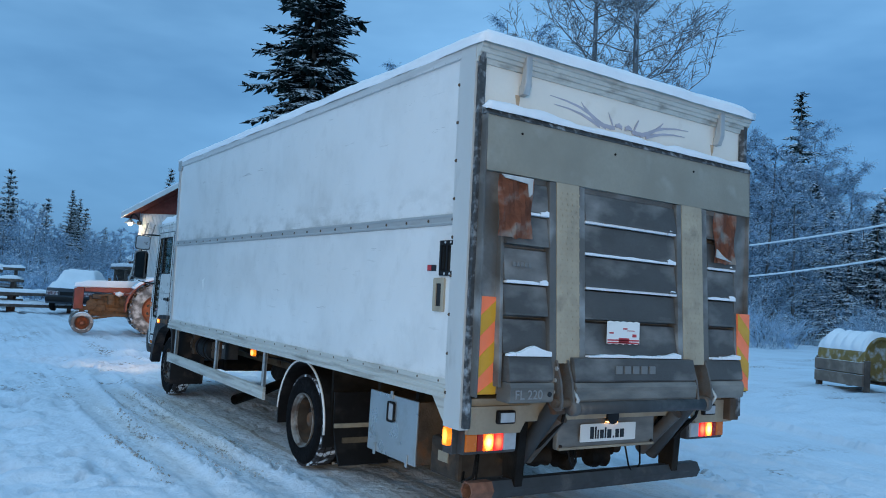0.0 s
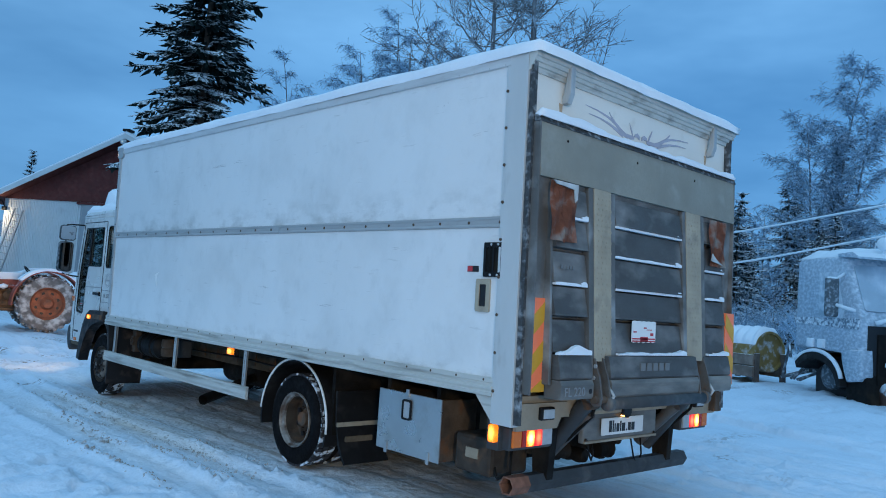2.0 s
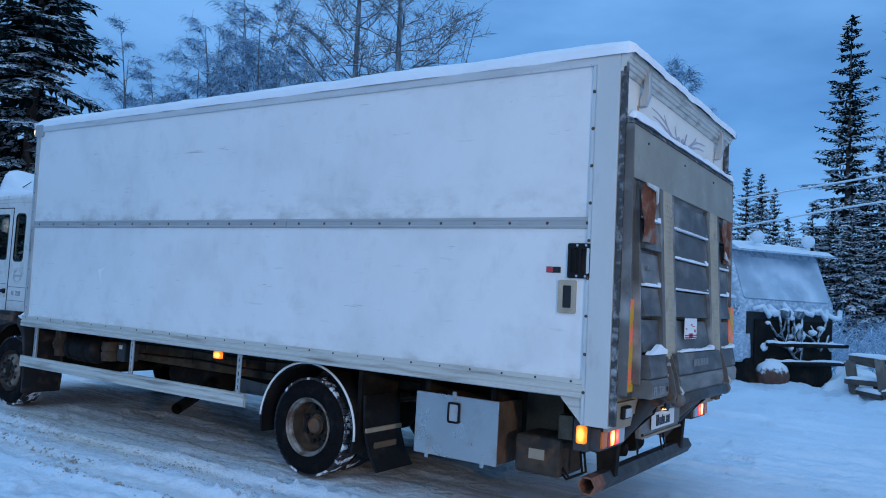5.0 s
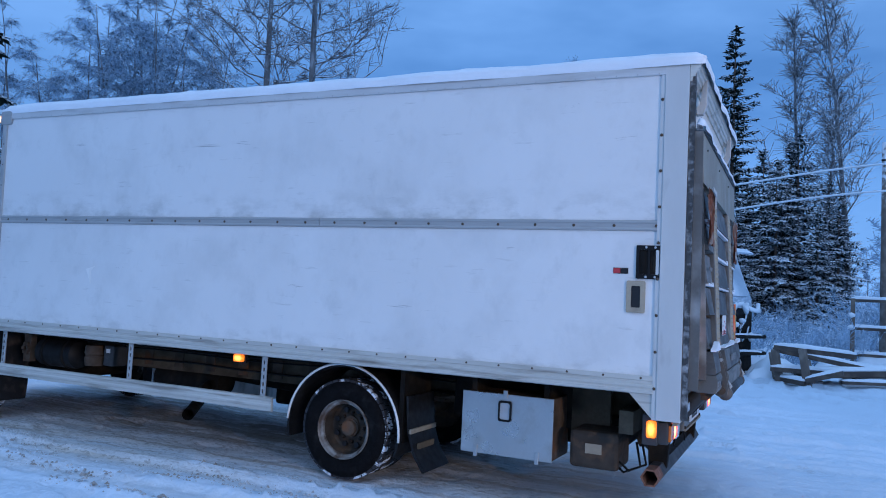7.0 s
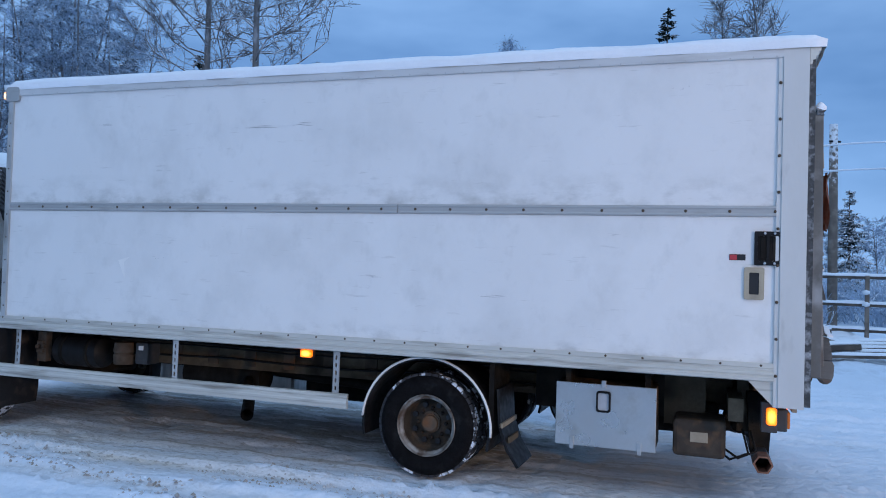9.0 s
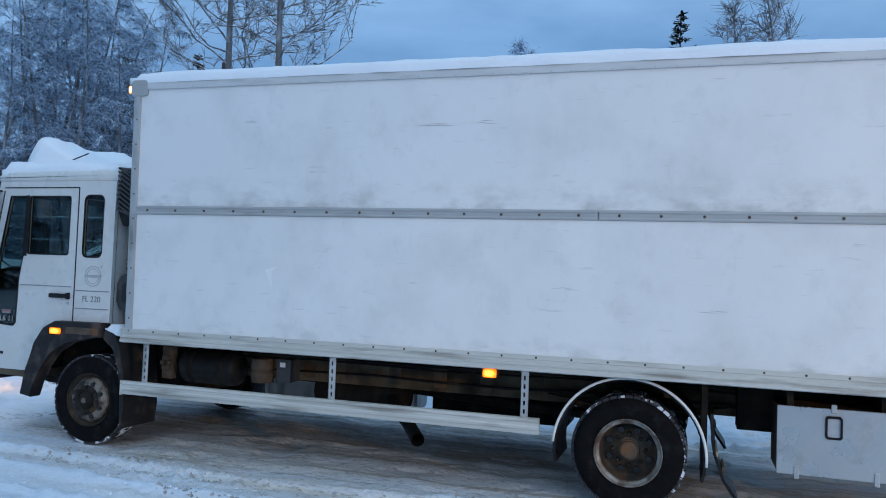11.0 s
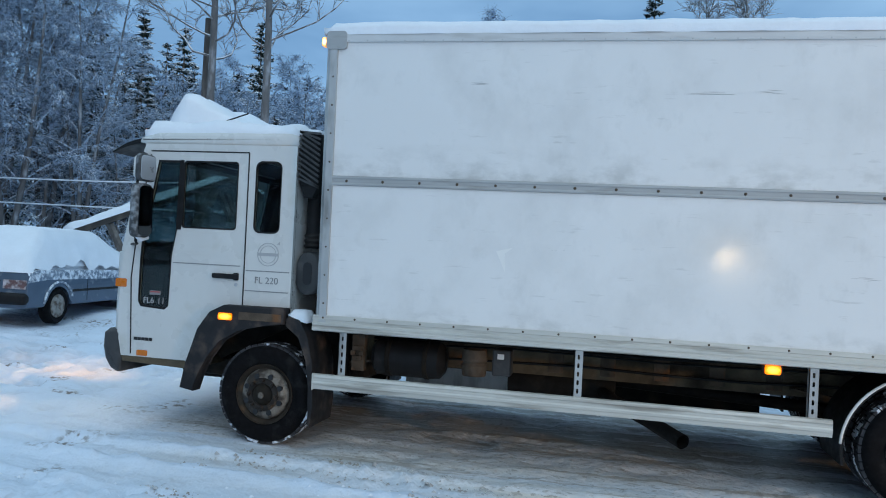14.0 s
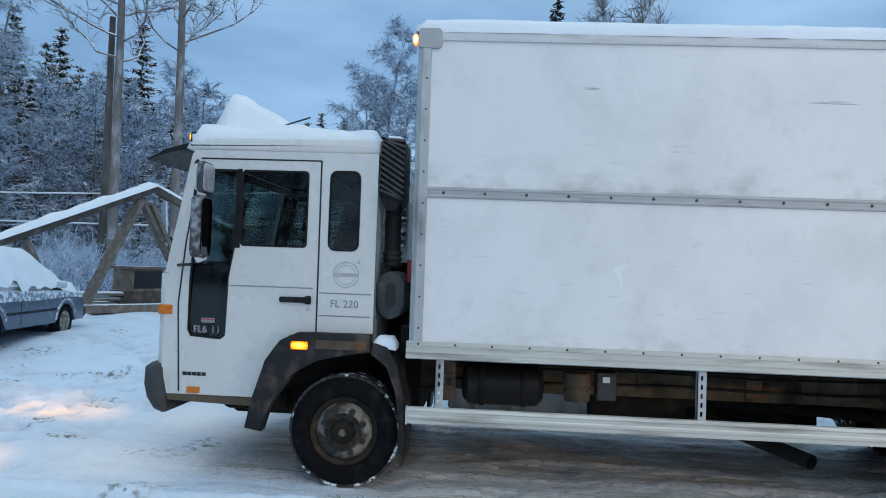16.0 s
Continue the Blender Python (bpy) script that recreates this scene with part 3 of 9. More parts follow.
def ground_material():
    m = mat("trodden_snow", (0.675, 0.76, 0.865), 0.7, var=0.05, scale=0.7, bump=1.0, bscale=15, spec=0.3, fine=26)
    n, l = m.node_tree.nodes, m.node_tree.links
    p = n["Principled BSDF"]
    col_in = p.inputs["Base Color"].links[0].from_socket
    at = n.new("ShaderNodeAttribute")
    at.attribute_name = "driven"
    tc = n.new("ShaderNodeTexCoord")

    def tex(s, d, stretch):
        mp = n.new("ShaderNodeMapping")
        mp.inputs["Scale"].default_value = stretch
        t = n.new("ShaderNodeTexNoise")
        t.inputs["Scale"].default_value, t.inputs["Detail"].default_value = s, d
        l.new(tc.outputs["Object"], mp.inputs["Vector"])
        l.new(mp.outputs["Vector"], t.inputs["Vector"])
        return t.outputs["Fac"]

    def rng(v, a, b, c, d):
        x = n.new("ShaderNodeMapRange")
        x.inputs["From Min"].default_value, x.inputs["From Max"].default_value, x.inputs["To Min"].default_value, x.inputs["To Max"].default_value = a, b, c, d
        l.new(v, x.inputs["Value"])
        return x.outputs["Result"]

    def mul(a, b):
        x = n.new("ShaderNodeMath")
        x.operation = "MULTIPLY"
        l.new(a, x.inputs[0])
        l.new(b, x.inputs[1])
        return x.outputs["Value"]

    def mix(f, a, b):
        x = n.new("ShaderNodeMix")
        x.data_type = "RGBA"
        l.new(f, x.inputs["Factor"])
        l.new(a, x.inputs["A"]) if not isinstance(a, tuple) else None
        if isinstance(b, tuple):
            x.inputs["B"].default_value = (*b, 1)
        return x.outputs["Result"]

    streak = rng(tex(2.6, 4.0, (1.0, 0.025, 1.0)), 0.36, 0.62, 0.25, 1.0)
    patch = rng(tex(0.9, 6.0, (1.0, 0.5, 1.0)), 0.28, 0.58, 0.35, 1.0)
    at3 = n.new("ShaderNodeAttribute")
    at3.attribute_name = "slush"
    wet = mul(mul(at.outputs["Fac"], streak), patch)
    top = n.new("ShaderNodeMath")
    top.operation = "MAXIMUM"
    l.new(wet, top.inputs[0])
    l.new(mul(at3.outputs["Fac"], rng(tex(3.5, 6.0, (1.0, 0.10, 1.0)), 0.32, 0.62, 0.45, 1.0)), top.inputs[1])
    wet = top.outputs["Value"]
    c = mix(wet, col_in, (0.70, 0.65, 0.57))
    at5 = n.new("ShaderNodeAttribute")
    at5.attribute_name = "bare"
    # tan ground under the truck, darkened further to stand for its shade
    c = mix(mul(at5.outputs["Fac"], rng(tex(2.2, 5.0, (1.0, 0.2, 1.0)), 0.3, 0.6, 0.25, 0.85)), c, (0.19, 0.16, 0.115))
    c = mix(mul(at3.outputs["Fac"], rng(tex(5.0, 3.0, (1.0, 0.012, 1.0)), 0.53, 0.56, 0.0, 0.92)), c, (0.76, 0.77, 0.79))
    c = mix(mul(at3.outputs["Fac"], rng(tex(9.0, 3.0, (1.0, 0.010, 1.0)), 0.57, 0.60, 0.0, 0.7)), c, (0.27, 0.22, 0.155))
    c = mix(mul(at3.outputs["Fac"], rng(tex(30.0, 7.0, (1.0, 0.5, 1.0)), 0.57, 0.62, 0.0, 0.6)), c, (0.20, 0.17, 0.125))
    c = mix(mul(at3.outputs["Fac"], rng(tex(17.0, 7.0, (1.0, 0.16, 1.0)), 0.57, 0.61, 0.0, 0.8)), c, (0.78, 0.79, 0.81))
    at6 = n.new("ShaderNodeAttribute")
    at6.attribute_name = "ridge"
    c = mix(mul(at6.outputs["Fac"], rng(tex(38.0, 4.0, (1, 0.5, 1)), 0.52, 0.58, 0.0, 0.85)), c, (0.17, 0.14, 0.11))
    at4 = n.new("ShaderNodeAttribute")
    at4.attribute_name = "trod_shade"
    # hollows tinted blue-grey: packed snow, and their shade put into the colour
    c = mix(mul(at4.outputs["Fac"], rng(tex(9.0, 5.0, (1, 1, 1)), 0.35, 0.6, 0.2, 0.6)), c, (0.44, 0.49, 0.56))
    grit = mul(rng(at.outputs["Fac"], 0.0, 1.0, 0.0, 0.3), rng(tex(11.0, 6.0, (1, 0.35, 1)), 0.54, 0.68, 0.0, 1.0))
    c = mix(grit, c, (0.22, 0.20, 0.18))
    # bare soil where boots broke through
    at2 = n.new("ShaderNodeAttribute")
    at2.attribute_name = "broken"
    c = mix(mul(at2.outputs["Fac"], rng(tex(14.0, 5.0, (1, 1, 1)), 0.50, 0.62, 0.0, 0.85)), c, (0.11, 0.085, 0.06))
    l.new(c, p.inputs["Base Color"])
    l.new(rng(wet, 0.0, 1.0, 0.7, 0.38), p.inputs["Roughness"])
    return m


flat = lambda a: a.reshape(-1).astype(np.float32)
slush = smooth_step(1.95, 2.75, GX - 0.35 * (1 - smooth_step(6.0, 8.0, GY)) - 0.5 * track_line(GY) + 0.5 * (value_noise(GY * 0.9, GX * 0.7, 61) - 0.5)) * (1 - smooth_step(5.3, 5.9, GX)) * smooth_step(4.2, 7.0, GY + 1.2 * value_noise(GX * 2, GY, 63)) * (1 - smooth_step(np.where(GX > 2.9, 11.8, 10.4), np.where(GX > 2.9, 12.6, 11.6), GY))
low_, ridge_, _ = ruts(GX, GY)
worn = np.clip(driven(GX, GY) * (0.30 + 0.6 * low_ - 0.7 * ridge_) * (0.45 + 0.55 * smooth_step(5.5, 8.0, GY)), 0, 1)
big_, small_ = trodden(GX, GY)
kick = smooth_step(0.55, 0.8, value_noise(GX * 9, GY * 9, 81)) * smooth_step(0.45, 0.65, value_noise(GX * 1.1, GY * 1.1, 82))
# where prints and ruts take painted shade on top of their relief
trod_shade_ = np.clip(np.maximum(np.maximum(big_, small_), 0.6 * kick) * (1 - 0.7 * rolled(GX, GY)) + 0.09 * low_ * rolled(GX, GY) * (1 - slush), 0, 1)
slush = np.clip(slush * (0.75 + 0.4 * low_ - 0.45 * ridge_), 0, 1)
# limits follow the truck: real dirt, with its shade in the colour too
bare = slush * smooth_step(3.2, 3.8, GX + 0.3 * (value_noise(GX * 2, GY, 64) - 0.5))
for name_, field in (("ridge", np.clip(ridge_ * slush * 1.2, 0, 1)), ("slush", slush), ("bare", bare), ("trod_shade", trod_shade_), ("driven", worn), ("broken", smooth_step(0.70, 0.88, value_noise(GX * 2.3 + 3, GY * 2.3 + 9, 31)) * smooth_step(0.42, 0.62, value_noise(GX * 0.4, GY * 0.4, 33)) * (1 - driven(GX, GY)))):
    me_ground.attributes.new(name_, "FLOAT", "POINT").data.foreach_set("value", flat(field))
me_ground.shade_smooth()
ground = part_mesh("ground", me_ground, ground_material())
tagged(ground, "trodden snow with grey wheel tracks and ruts", "ground", kind="structure")


def gz(x, y):
    return float(ground_height(np.array([x]), np.array([y]))[0])


def crumbs(name, label, material, n, seed, place, size):
    """Loose crumbs of snow or slush, one low lump each."""
    rs = np.random.RandomState(seed)
    x, y = place(rs, n)
    s = size[0] + (size[1] - size[0]) * rs.rand(len(x)) ** 2.2
    z = ground_height(x, y)
    base = np.array([(1, 0, 0), (0.3, 0.95, 0), (-0.8, 0.6, 0), (-0.8, -0.6, 0), (0.3, -0.95, 0), (0.1, 0.1, 0.75)])
    tri = np.array([(0, 1, 5), (1, 2, 5), (2, 3, 5), (3, 4, 5), (4, 0, 5)])
    k = len(x)
    a = rs.rand(k) * 6.28
    v = base[None] * (0.65 + 0.7 * rs.rand(k, 6, 1)) * s[:, None, None]
    ca, sa = np.cos(a)[:, None], np.sin(a)[:, None]
    vx, vy = v[:, :, 0] * ca - v[:, :, 1] * sa, (v[:, :, 0] * sa + v[:, :, 1] * ca) * 1.3
    vz = v[:, :, 2] - np.where(np.arange(6) < 5, 0.35, 0.0)[None] * s[:, None]
    co = np.stack([vx + x[:, None], vy + y[:, None], vz + z[:, None]], -1).reshape(-1, 3)
    me = bpy.data.meshes.new(name)
    me.from_pydata(co.tolist(), [], (tri[None] + 6 * np.arange(k)[:, None, None]).reshape(-1, 3).tolist())
    tagged(part_mesh(name, me, material), label, "snow", kind="stuff")


def along_ruts(rs, n):
    """Crumbs lie in rows beside the wheel lanes."""
    y = rs.uniform(6.3, 11.4, n)
    c = np.array([1.70, 2.02, 2.17, 2.46, 2.62])[rs.randint(0, 5, n)]
    x = c + track_line(y) + 0.16 * (value_noise(y * 0.6, y * 0 + c * 5, 71) - 0.5) + rs.randn(n) * 0.04
    keep = value_noise(y * 1.3, c * 7 + y * 0, 72) > 0.38
    return x[keep], y[keep]


def over_yard(rs, n):
    x, y = rs.uniform(-2.2, 2.2, n), rs.uniform(1.2, 14.5, n)
    keep = value_noise(x * 0.9, y * 0.9, 73) + 0.4 * value_noise(x * 3, y * 3, 74) > 0.72
    return x[keep], y[keep]


M_CRUMB = mat("slush_crumb", (0.46, 0.47, 0.48), 0.7, var=0.25, scale=6, base2=(0.27, 0.25, 0.22), cut=(0.45, 0.62), scale2=2.5, spec=0.3)
crumbs("slush_crumb", "grey crumbs of slush thrown up beside the wheel ruts", M_CRUMB, 3000, 21, along_ruts, (0.004, 0.019))
crumbs("snow_crumb", "small loose crumbs of trodden snow", M_SNOW, 3800, 22, over_yard, (0.005, 0.016))

# ---------------- the box truck ----------------
XL, XR, YR, YF = 2.69, 5.35, 3.80, 10.70
XC = (XL + XR) / 2
truck = root("box_truck", (XC, 7.6, 0.0), "white box truck with a raised tail lift and lit lamps", "truck")


def rivets(name, spots, r, axis, sign, material, parent, lift=0.006):
    """Round rivet heads, each its own piece on one shared mesh."""
    bm = B()
    lathe(bm, [(r, 0.0), (r * 0.9, lift * 0.6 * sign), (r * 0.45, lift * sign)], (0, 0, 0), axis, 8)
    first = None
    for c in spots:
        if first is None:
            first = part(name, bm, material, parent)
            ob = first
        else:
            ob = part_mesh(name, first.data, material, parent)
        ob.location = c
    return first


def box_body():
    # walls of the load box
    bm = B()
    bx(bm, XL + 0.012, XL + 0.05, YR + 0.10, YF - 0.04, 1.03, 2.035)
    part("lower_side_panel", bm, M_PANEL, truck, "scuffed white side panel")
    bm = B()
    bx(bm, XL + 0.012, XL + 0.05, YR + 0.10, YF - 0.04, 2.085, 3.10)
    part("upper_side_panel", bm, M_PANEL, truck, "scuffed white side panel")
    bm = B()
    bx(bm, XR - 0.05, XR - 0.004, YR + 0.1, YF - 0.04, 1.0, 3.13)
    part("far_side_panel", bm, M_PANEL, truck)
    bm = B()
    bx(bm, XL + 0.02, XR - 0.02, YF - 0.05, YF - 0.004, 1.0, 3.13)
    part("front_bulkhead", bm, M_PANEL, truck)
    bm = B()
    bx(bm, XL + 0.01, XR - 0.01, YR + 0.02, YF - 0.01, 3.115, 3.15)
    part("roof_sheet", bm, M_ALU, truck)
    bm = B()
    bx(bm, XL + 0.05, XR - 0.05, YR + 0.05, YF - 0.05, 0.99, 1.04)
    part("load_floor", bm, M_DARK, truck)
    # strap half-way up, in two lengths
    for y0, y1 in ((YR + 0.185, 6.678), (6.684, YF - 0.075)):
        bm = B()
        prism(bm, [(XL - 0.002, 2.03), (XL + 0.02, 2.025), (XL + 0.02, 2.105), (XL - 0.002, 2.095), (XL - 0.004, 2.085), (XL + 0.002, 2.075), (XL + 0.002, 2.05), (XL - 0.004, 2.04)], "y", y0, y1)
        part("strap", bm, M_STRAP, truck, "grey riveted strap")
    rivets("rivet", [(XL + 0.002, 3.99 + 0.283 * k, 2.062) for k in range(24)], 0.011, "x", -1, M_RUST, truck)
    # bottom rail
    bm = B()
    prism(bm, [(XL - 0.012, 0.945), (XL + 0.03, 0.935), (XL + 0.03, 1.06), (XL - 0.004, 1.06), (XL - 0.006, 1.03), (XL - 0.001, 1.025), (XL - 0.001, 1.008), (XL - 0.012, 1.0), (XL - 0.012, 0.985), (XL - 0.006, 0.98), (XL - 0.006, 0.972), (XL - 0.012, 0.968)], "y", YR + 0.18, YF + 0.02)
    part("bottom_rail", bm, M_ALU_W, truck, "dented cream aluminium rail")
    rivets("rivet", [(XL - 0.003, 4.06 + 0.253 * k, 1.043) for k in range(27)], 0.009, "x", -1, M_RUST, truck)
    bm = B()
    bx(bm, XR - 0.03, XR + 0.012, YR + 0.18, YF + 0.02, 0.935, 1.06, 0.004)
    part("bottom_rail", bm, M_ALU_W, truck)
    # top rails
    for xa, s in ((XL, 1), (XR, -1)):
        bm = B()
        prism(bm, [(xa - 0.006 * s, 3.085), (xa + 0.03 * s, 3.08), (xa + 0.03 * s, 3.165), (xa + 0.012 * s, 3.165), (xa - 0.008 * s, 3.14), (xa - 0.008 * s, 3.10)], "y", YR + 0.05, YF - 0.02)
        part("top_rail", bm, M_TOPRAIL, truck, "grey riveted top rail")
    rivets("rivet", [(XL - 0.004, 4.0 + 0.145 * k, 3.094) for k in range(46)], 0.007, "x", -1, M_ALU, truck, 0.004)
    # front corner posts
    for xa, s in ((XL, 1), (XR, -1)):
        bm = B()
        prism(bm, [(xa - 0.004 * s, YF - 0.085), (xa + 0.02 * s, YF - 0.09), (xa + 0.02 * s, YF - 0.03), (xa + 0.08 * s, YF - 0.03), (xa + 0.08 * s, YF + 0.006), (xa + 0.03 * s, YF + 0.006), (xa - 0.004 * s, YF - 0.03)], "z", 1.0, 3.15)
        part("front_post", bm, M_ALU, truck)
    bm = B()
    prism(bm, rrect(YF - 0.16, YF + 0.004, 3.03, 3.165, 0.03), "x", XL - 0.012, XL + 0.02, 0.004)
    part("corner_cap", bm, M_STRAP, truck)
    rivets("rivet", [(XL - 0.003, YF - 0.06, 1.15 + 0.21 * k) for k in range(9)], 0.008, "x", -1, M_RUST, truck)
    # rear posts
    for xa, s in ((XL, 1), (XR, -1)):
        bm = B()
        prism(bm, [(xa - 0.008 * s, YR), (xa - 0.008 * s, YR + 0.155), (xa + 0.0 * s, YR + 0.16), (xa + 0.0 * s, YR + 0.185), (xa + 0.06 * s, YR + 0.185), (xa + 0.06 * s, YR)], "z", 0.775, 3.155, 0.003)
        part("rear_post", bm, M_POST, truck, "scratched aluminium corner post")
        bm = B()
        prism(bm, [(xa + 0.006 * s, YR - 0.04), (xa + 0.006 * s, YR - 0.003), (xa + 0.06 * s, YR - 0.003), (xa + 0.06 * s, YR - 0.02), (xa + 0.04 * s, YR - 0.04)], "z", 0.79, 3.13)
        part("rubber_seal", bm, M_SEAL, truck, "frosted black rubber door seal")
        bm = B()
        prism(bm, [(YR + 0.01, 0.775), (YR + 0.18, 0.775), (YR + 0.34, 0.94), (YR + 0.01, 0.94)], "x", xa + 0.01 * s, xa + 0.025 * s)
        part("gusset", bm, M_ALU_W, truck)
    rivets("rivet", [(XL - 0.002, YR + 0.172, 0.98 + 0.242 * k) for k in range(9)], 0.011, "x", -1, M_RUST, truck, 0.012)
    # side latch, recess and sticker
    bm = B()
    sheet(bm, rrect(3.945, 4.115, 1.705, 1.93, 0.008, 2), [rrect(3.965, 4.022, 1.735, 1.90, 0.008, 2), rrect(4.038, 4.095, 1.735, 1.90, 0.008, 2)], "x", XL - 0.004, XL + 0.011)
    latch = part("flap_latch", bm, M_PLASTIC, truck, "black recessed flap latch")
    for yc in (3.993, 4.066):
        bm = B()
        bx(bm, XL + 0.001, XL + 0.0115, yc - 0.028, yc + 0.028, 1.736, 1.899)
        bx(bm, XL - 0.003, XL + 0.004, yc - 0.012, yc + 0.012, 1.75, 1.89, 0.003)
        part("latch_bar", bm, M_DARK, latch)
    rivets("bolt", [(XL - 0.004, y, z) for y in (3.99, 4.05) for z in (1.917, 1.718)], 0.009, "x", -1, M_CLEARLENS, latch)
    bm = B()
    sheet(bm, rrect(4.05, 4.175, 1.475, 1.69, 0.012, 3), [rrect(4.082, 4.143, 1.51, 1.655, 0.006, 2)], "x", XL - 0.003, XL + 0.0115)
    frame_ = part("side_hatch", bm, M_STRIP, truck, "beige hatch frame with a dark recess")
    bm = B()
    bx(bm, XL + 0.004, XL + 0.0115, 4.08, 4.145, 1.508, 1.657)
    part("recess", bm, M_INK, frame_)
    bm = B()
    bx(bm, XL + 0.008, XL + 0.0117, 4.168, 4.27, 1.735, 1.775)
    st = part("sticker", bm, M_INK, truck, "small red and black sticker")
    bm = B()
    bx(bm, XL + 0.006, XL + 0.0079, 4.222, 4.268, 1.738, 1.772)
    part("sticker_field", bm, M_REDINK, st)
    # scrapes in the panels
    rng = random.Random(5)
    for y, z, n in ((7.9, 2.72, 0.35), (7.55, 2.73, 0.3), (9.55, 2.78, 0.14), (5.0, 1.88, 0.1), (6.9, 1.53, 0.12), (5.9, 1.42, 0.2), (4.22, 2.66, 0.06), (8.9, 1.62, 0.03), (4.6, 2.9, 0.03)):
        bm = B()
        for k in range(4):
            a = y + rng.uniform(-0.06, 0.06)
            w, h = n / 2 * rng.uniform(0.2, 1), z + k * 0.006 + rng.uniform(-0.003, 0.003)
            tip = rng.uniform(-0.006, 0.006)
            prism(bm, [(a - w, h), (a, h - 0.0009), (a + w, h + tip), (a, h + tip / 2 + 0.0012)], "x", XL + 0.0105, XL + 0.0122)
        part("scrape", bm, M_SCRAPE, truck)
    bm = B()
    prism(bm, [(9.27, 1.45), (9.34, 1.60), (9.22, 1.63), (9.28, 1.585)], "x", XL + 0.0095, XL + 0.0125)
    part("repair_patch", bm, M_PLATEW, truck)
    # clearance lamp on the front upper corner
    bm = B()
    prism(bm, rrect(YF + 0.005, YF + 0.045, 3.055, 3.125, 0.015), "x", XL + 0.0, XL + 0.05, 0.005)
    part("clearance_lamp", bm, lit_lens("clearance_lamp_lit", (1.0, 0.72, 0.38), (0.9, 0.32, 0.08), 4.0, 0.4), truck, "lit amber clearance lamp")
    bm = B()
    prism(bm, rrect(YF + 0.005, YF + 0.06, 3.06, 3.16, 0.02), "x", XR - 0.05, XR + 0.01, 0.005)
    part("clearance_lamp", bm, M_AMBER_OFF, truck)


def rear_header():
    bm = B()
    bx(bm, XL + 0.06, XR - 0.06, YR + 0.0, YR + 0.03, 2.70, 3.06)
    head = part("header_panel", bm, M_HEADER, truck, "cream header panel with faded tribal print")
    # ribbed gutter above it
    bm = B()
    prism(bm, [(YR - 0.002, 3.03), (YR - 0.015, 3.03), (YR - 0.02, 3.06), (YR - 0.035, 3.063), (YR - 0.038, 3.085), (YR - 0.05, 3.088), (YR - 0.054, 3.112), (YR - 0.066, 3.116), (YR - 0.07, 3.155), (YR - 0.002, 3.155)], "x", XL - 0.006, XR + 0.006)
    part("rear_gutter", bm, M_ALU_W, truck, "ribbed pale aluminium gutter")
    for x in (XL + 0.36, XR - 0.36):
        bm = B()
        prism(bm, [(YR - 0.075, 3.13), (YR - 0.045, 3.13), (YR - 0.03, 2.95), (YR - 0.005, 2.94), (YR - 0.005, 2.88), (YR - 0.05, 2.885), (YR - 0.075, 2.95)], "x", x - 0.025, x + 0.025, 0.006)
        part("hinge_bracket", bm, M_ALU, truck, "bent steel hinge bracket")
        bm = B()
        prism(bm, [(x - 0.05, 2.885), (x - 0.01, 2.885), (x - 0.016, 2.83), (x - 0.03, 2.80), (x - 0.042, 2.84)], "y", YR - 0.0025, YR - 0.0005)
        part("rust_stain", bm, mat("rust_run", (0.52, 0.38, 0.24), 0.7, var=0.15, scale=30), head)
    # faded swooping print, mirrored about the middle
    strokes = [
        [(0.16, -0.055, 0.016), (0.24, -0.03, 0.017), (0.32, 0.012, 0.012), (0.42, 0.04, 0.008), (0.54, 0.058, 0.005), (0.68, 0.066, 0.002)],
        [(0.22, -0.062, 0.010), (0.30, -0.032, 0.012), (0.40, -0.006, 0.008), (0.52, 0.01, 0.005), (0.64, 0.014, 0.002)],
        [(0.33, 0.02, 0.010), (0.37, 0.045, 0.008), (0.40, 0.075, 0.002)],
        [(0.075, -0.045, 0.013), (0.12, -0.05, 0.016), (0.17, -0.045, 0.012)],
        [(0.095, -0.034, 0.012), (0.105, -0.01, 0.015), (0.125, 0.02, 0.010), (0.14, 0.05, 0.002)],
        [(0.004, -0.035, 0.014), (0.035, -0.02, 0.016), (0.07, -0.03, 0.010)],
    ]
    cx, cz = 3.98, 2.875
    for s in (1, -1):
        for k, st in enumerate(strokes):
            bm = B()
            top = [(cx + s * (x + 0.01), cz + z + w) for x, z, w in st]
            low = [(cx + s * (x + 0.01), cz + z - w) for x, z, w in reversed(st)]
            prism(bm, top + low, "y", YR - 0.002 - 0.0006 * (1 + k + 6 * (s > 0)), YR - 0.0012 - 0.0001 * k)
            part("print", bm, M_BLUEINK, head)


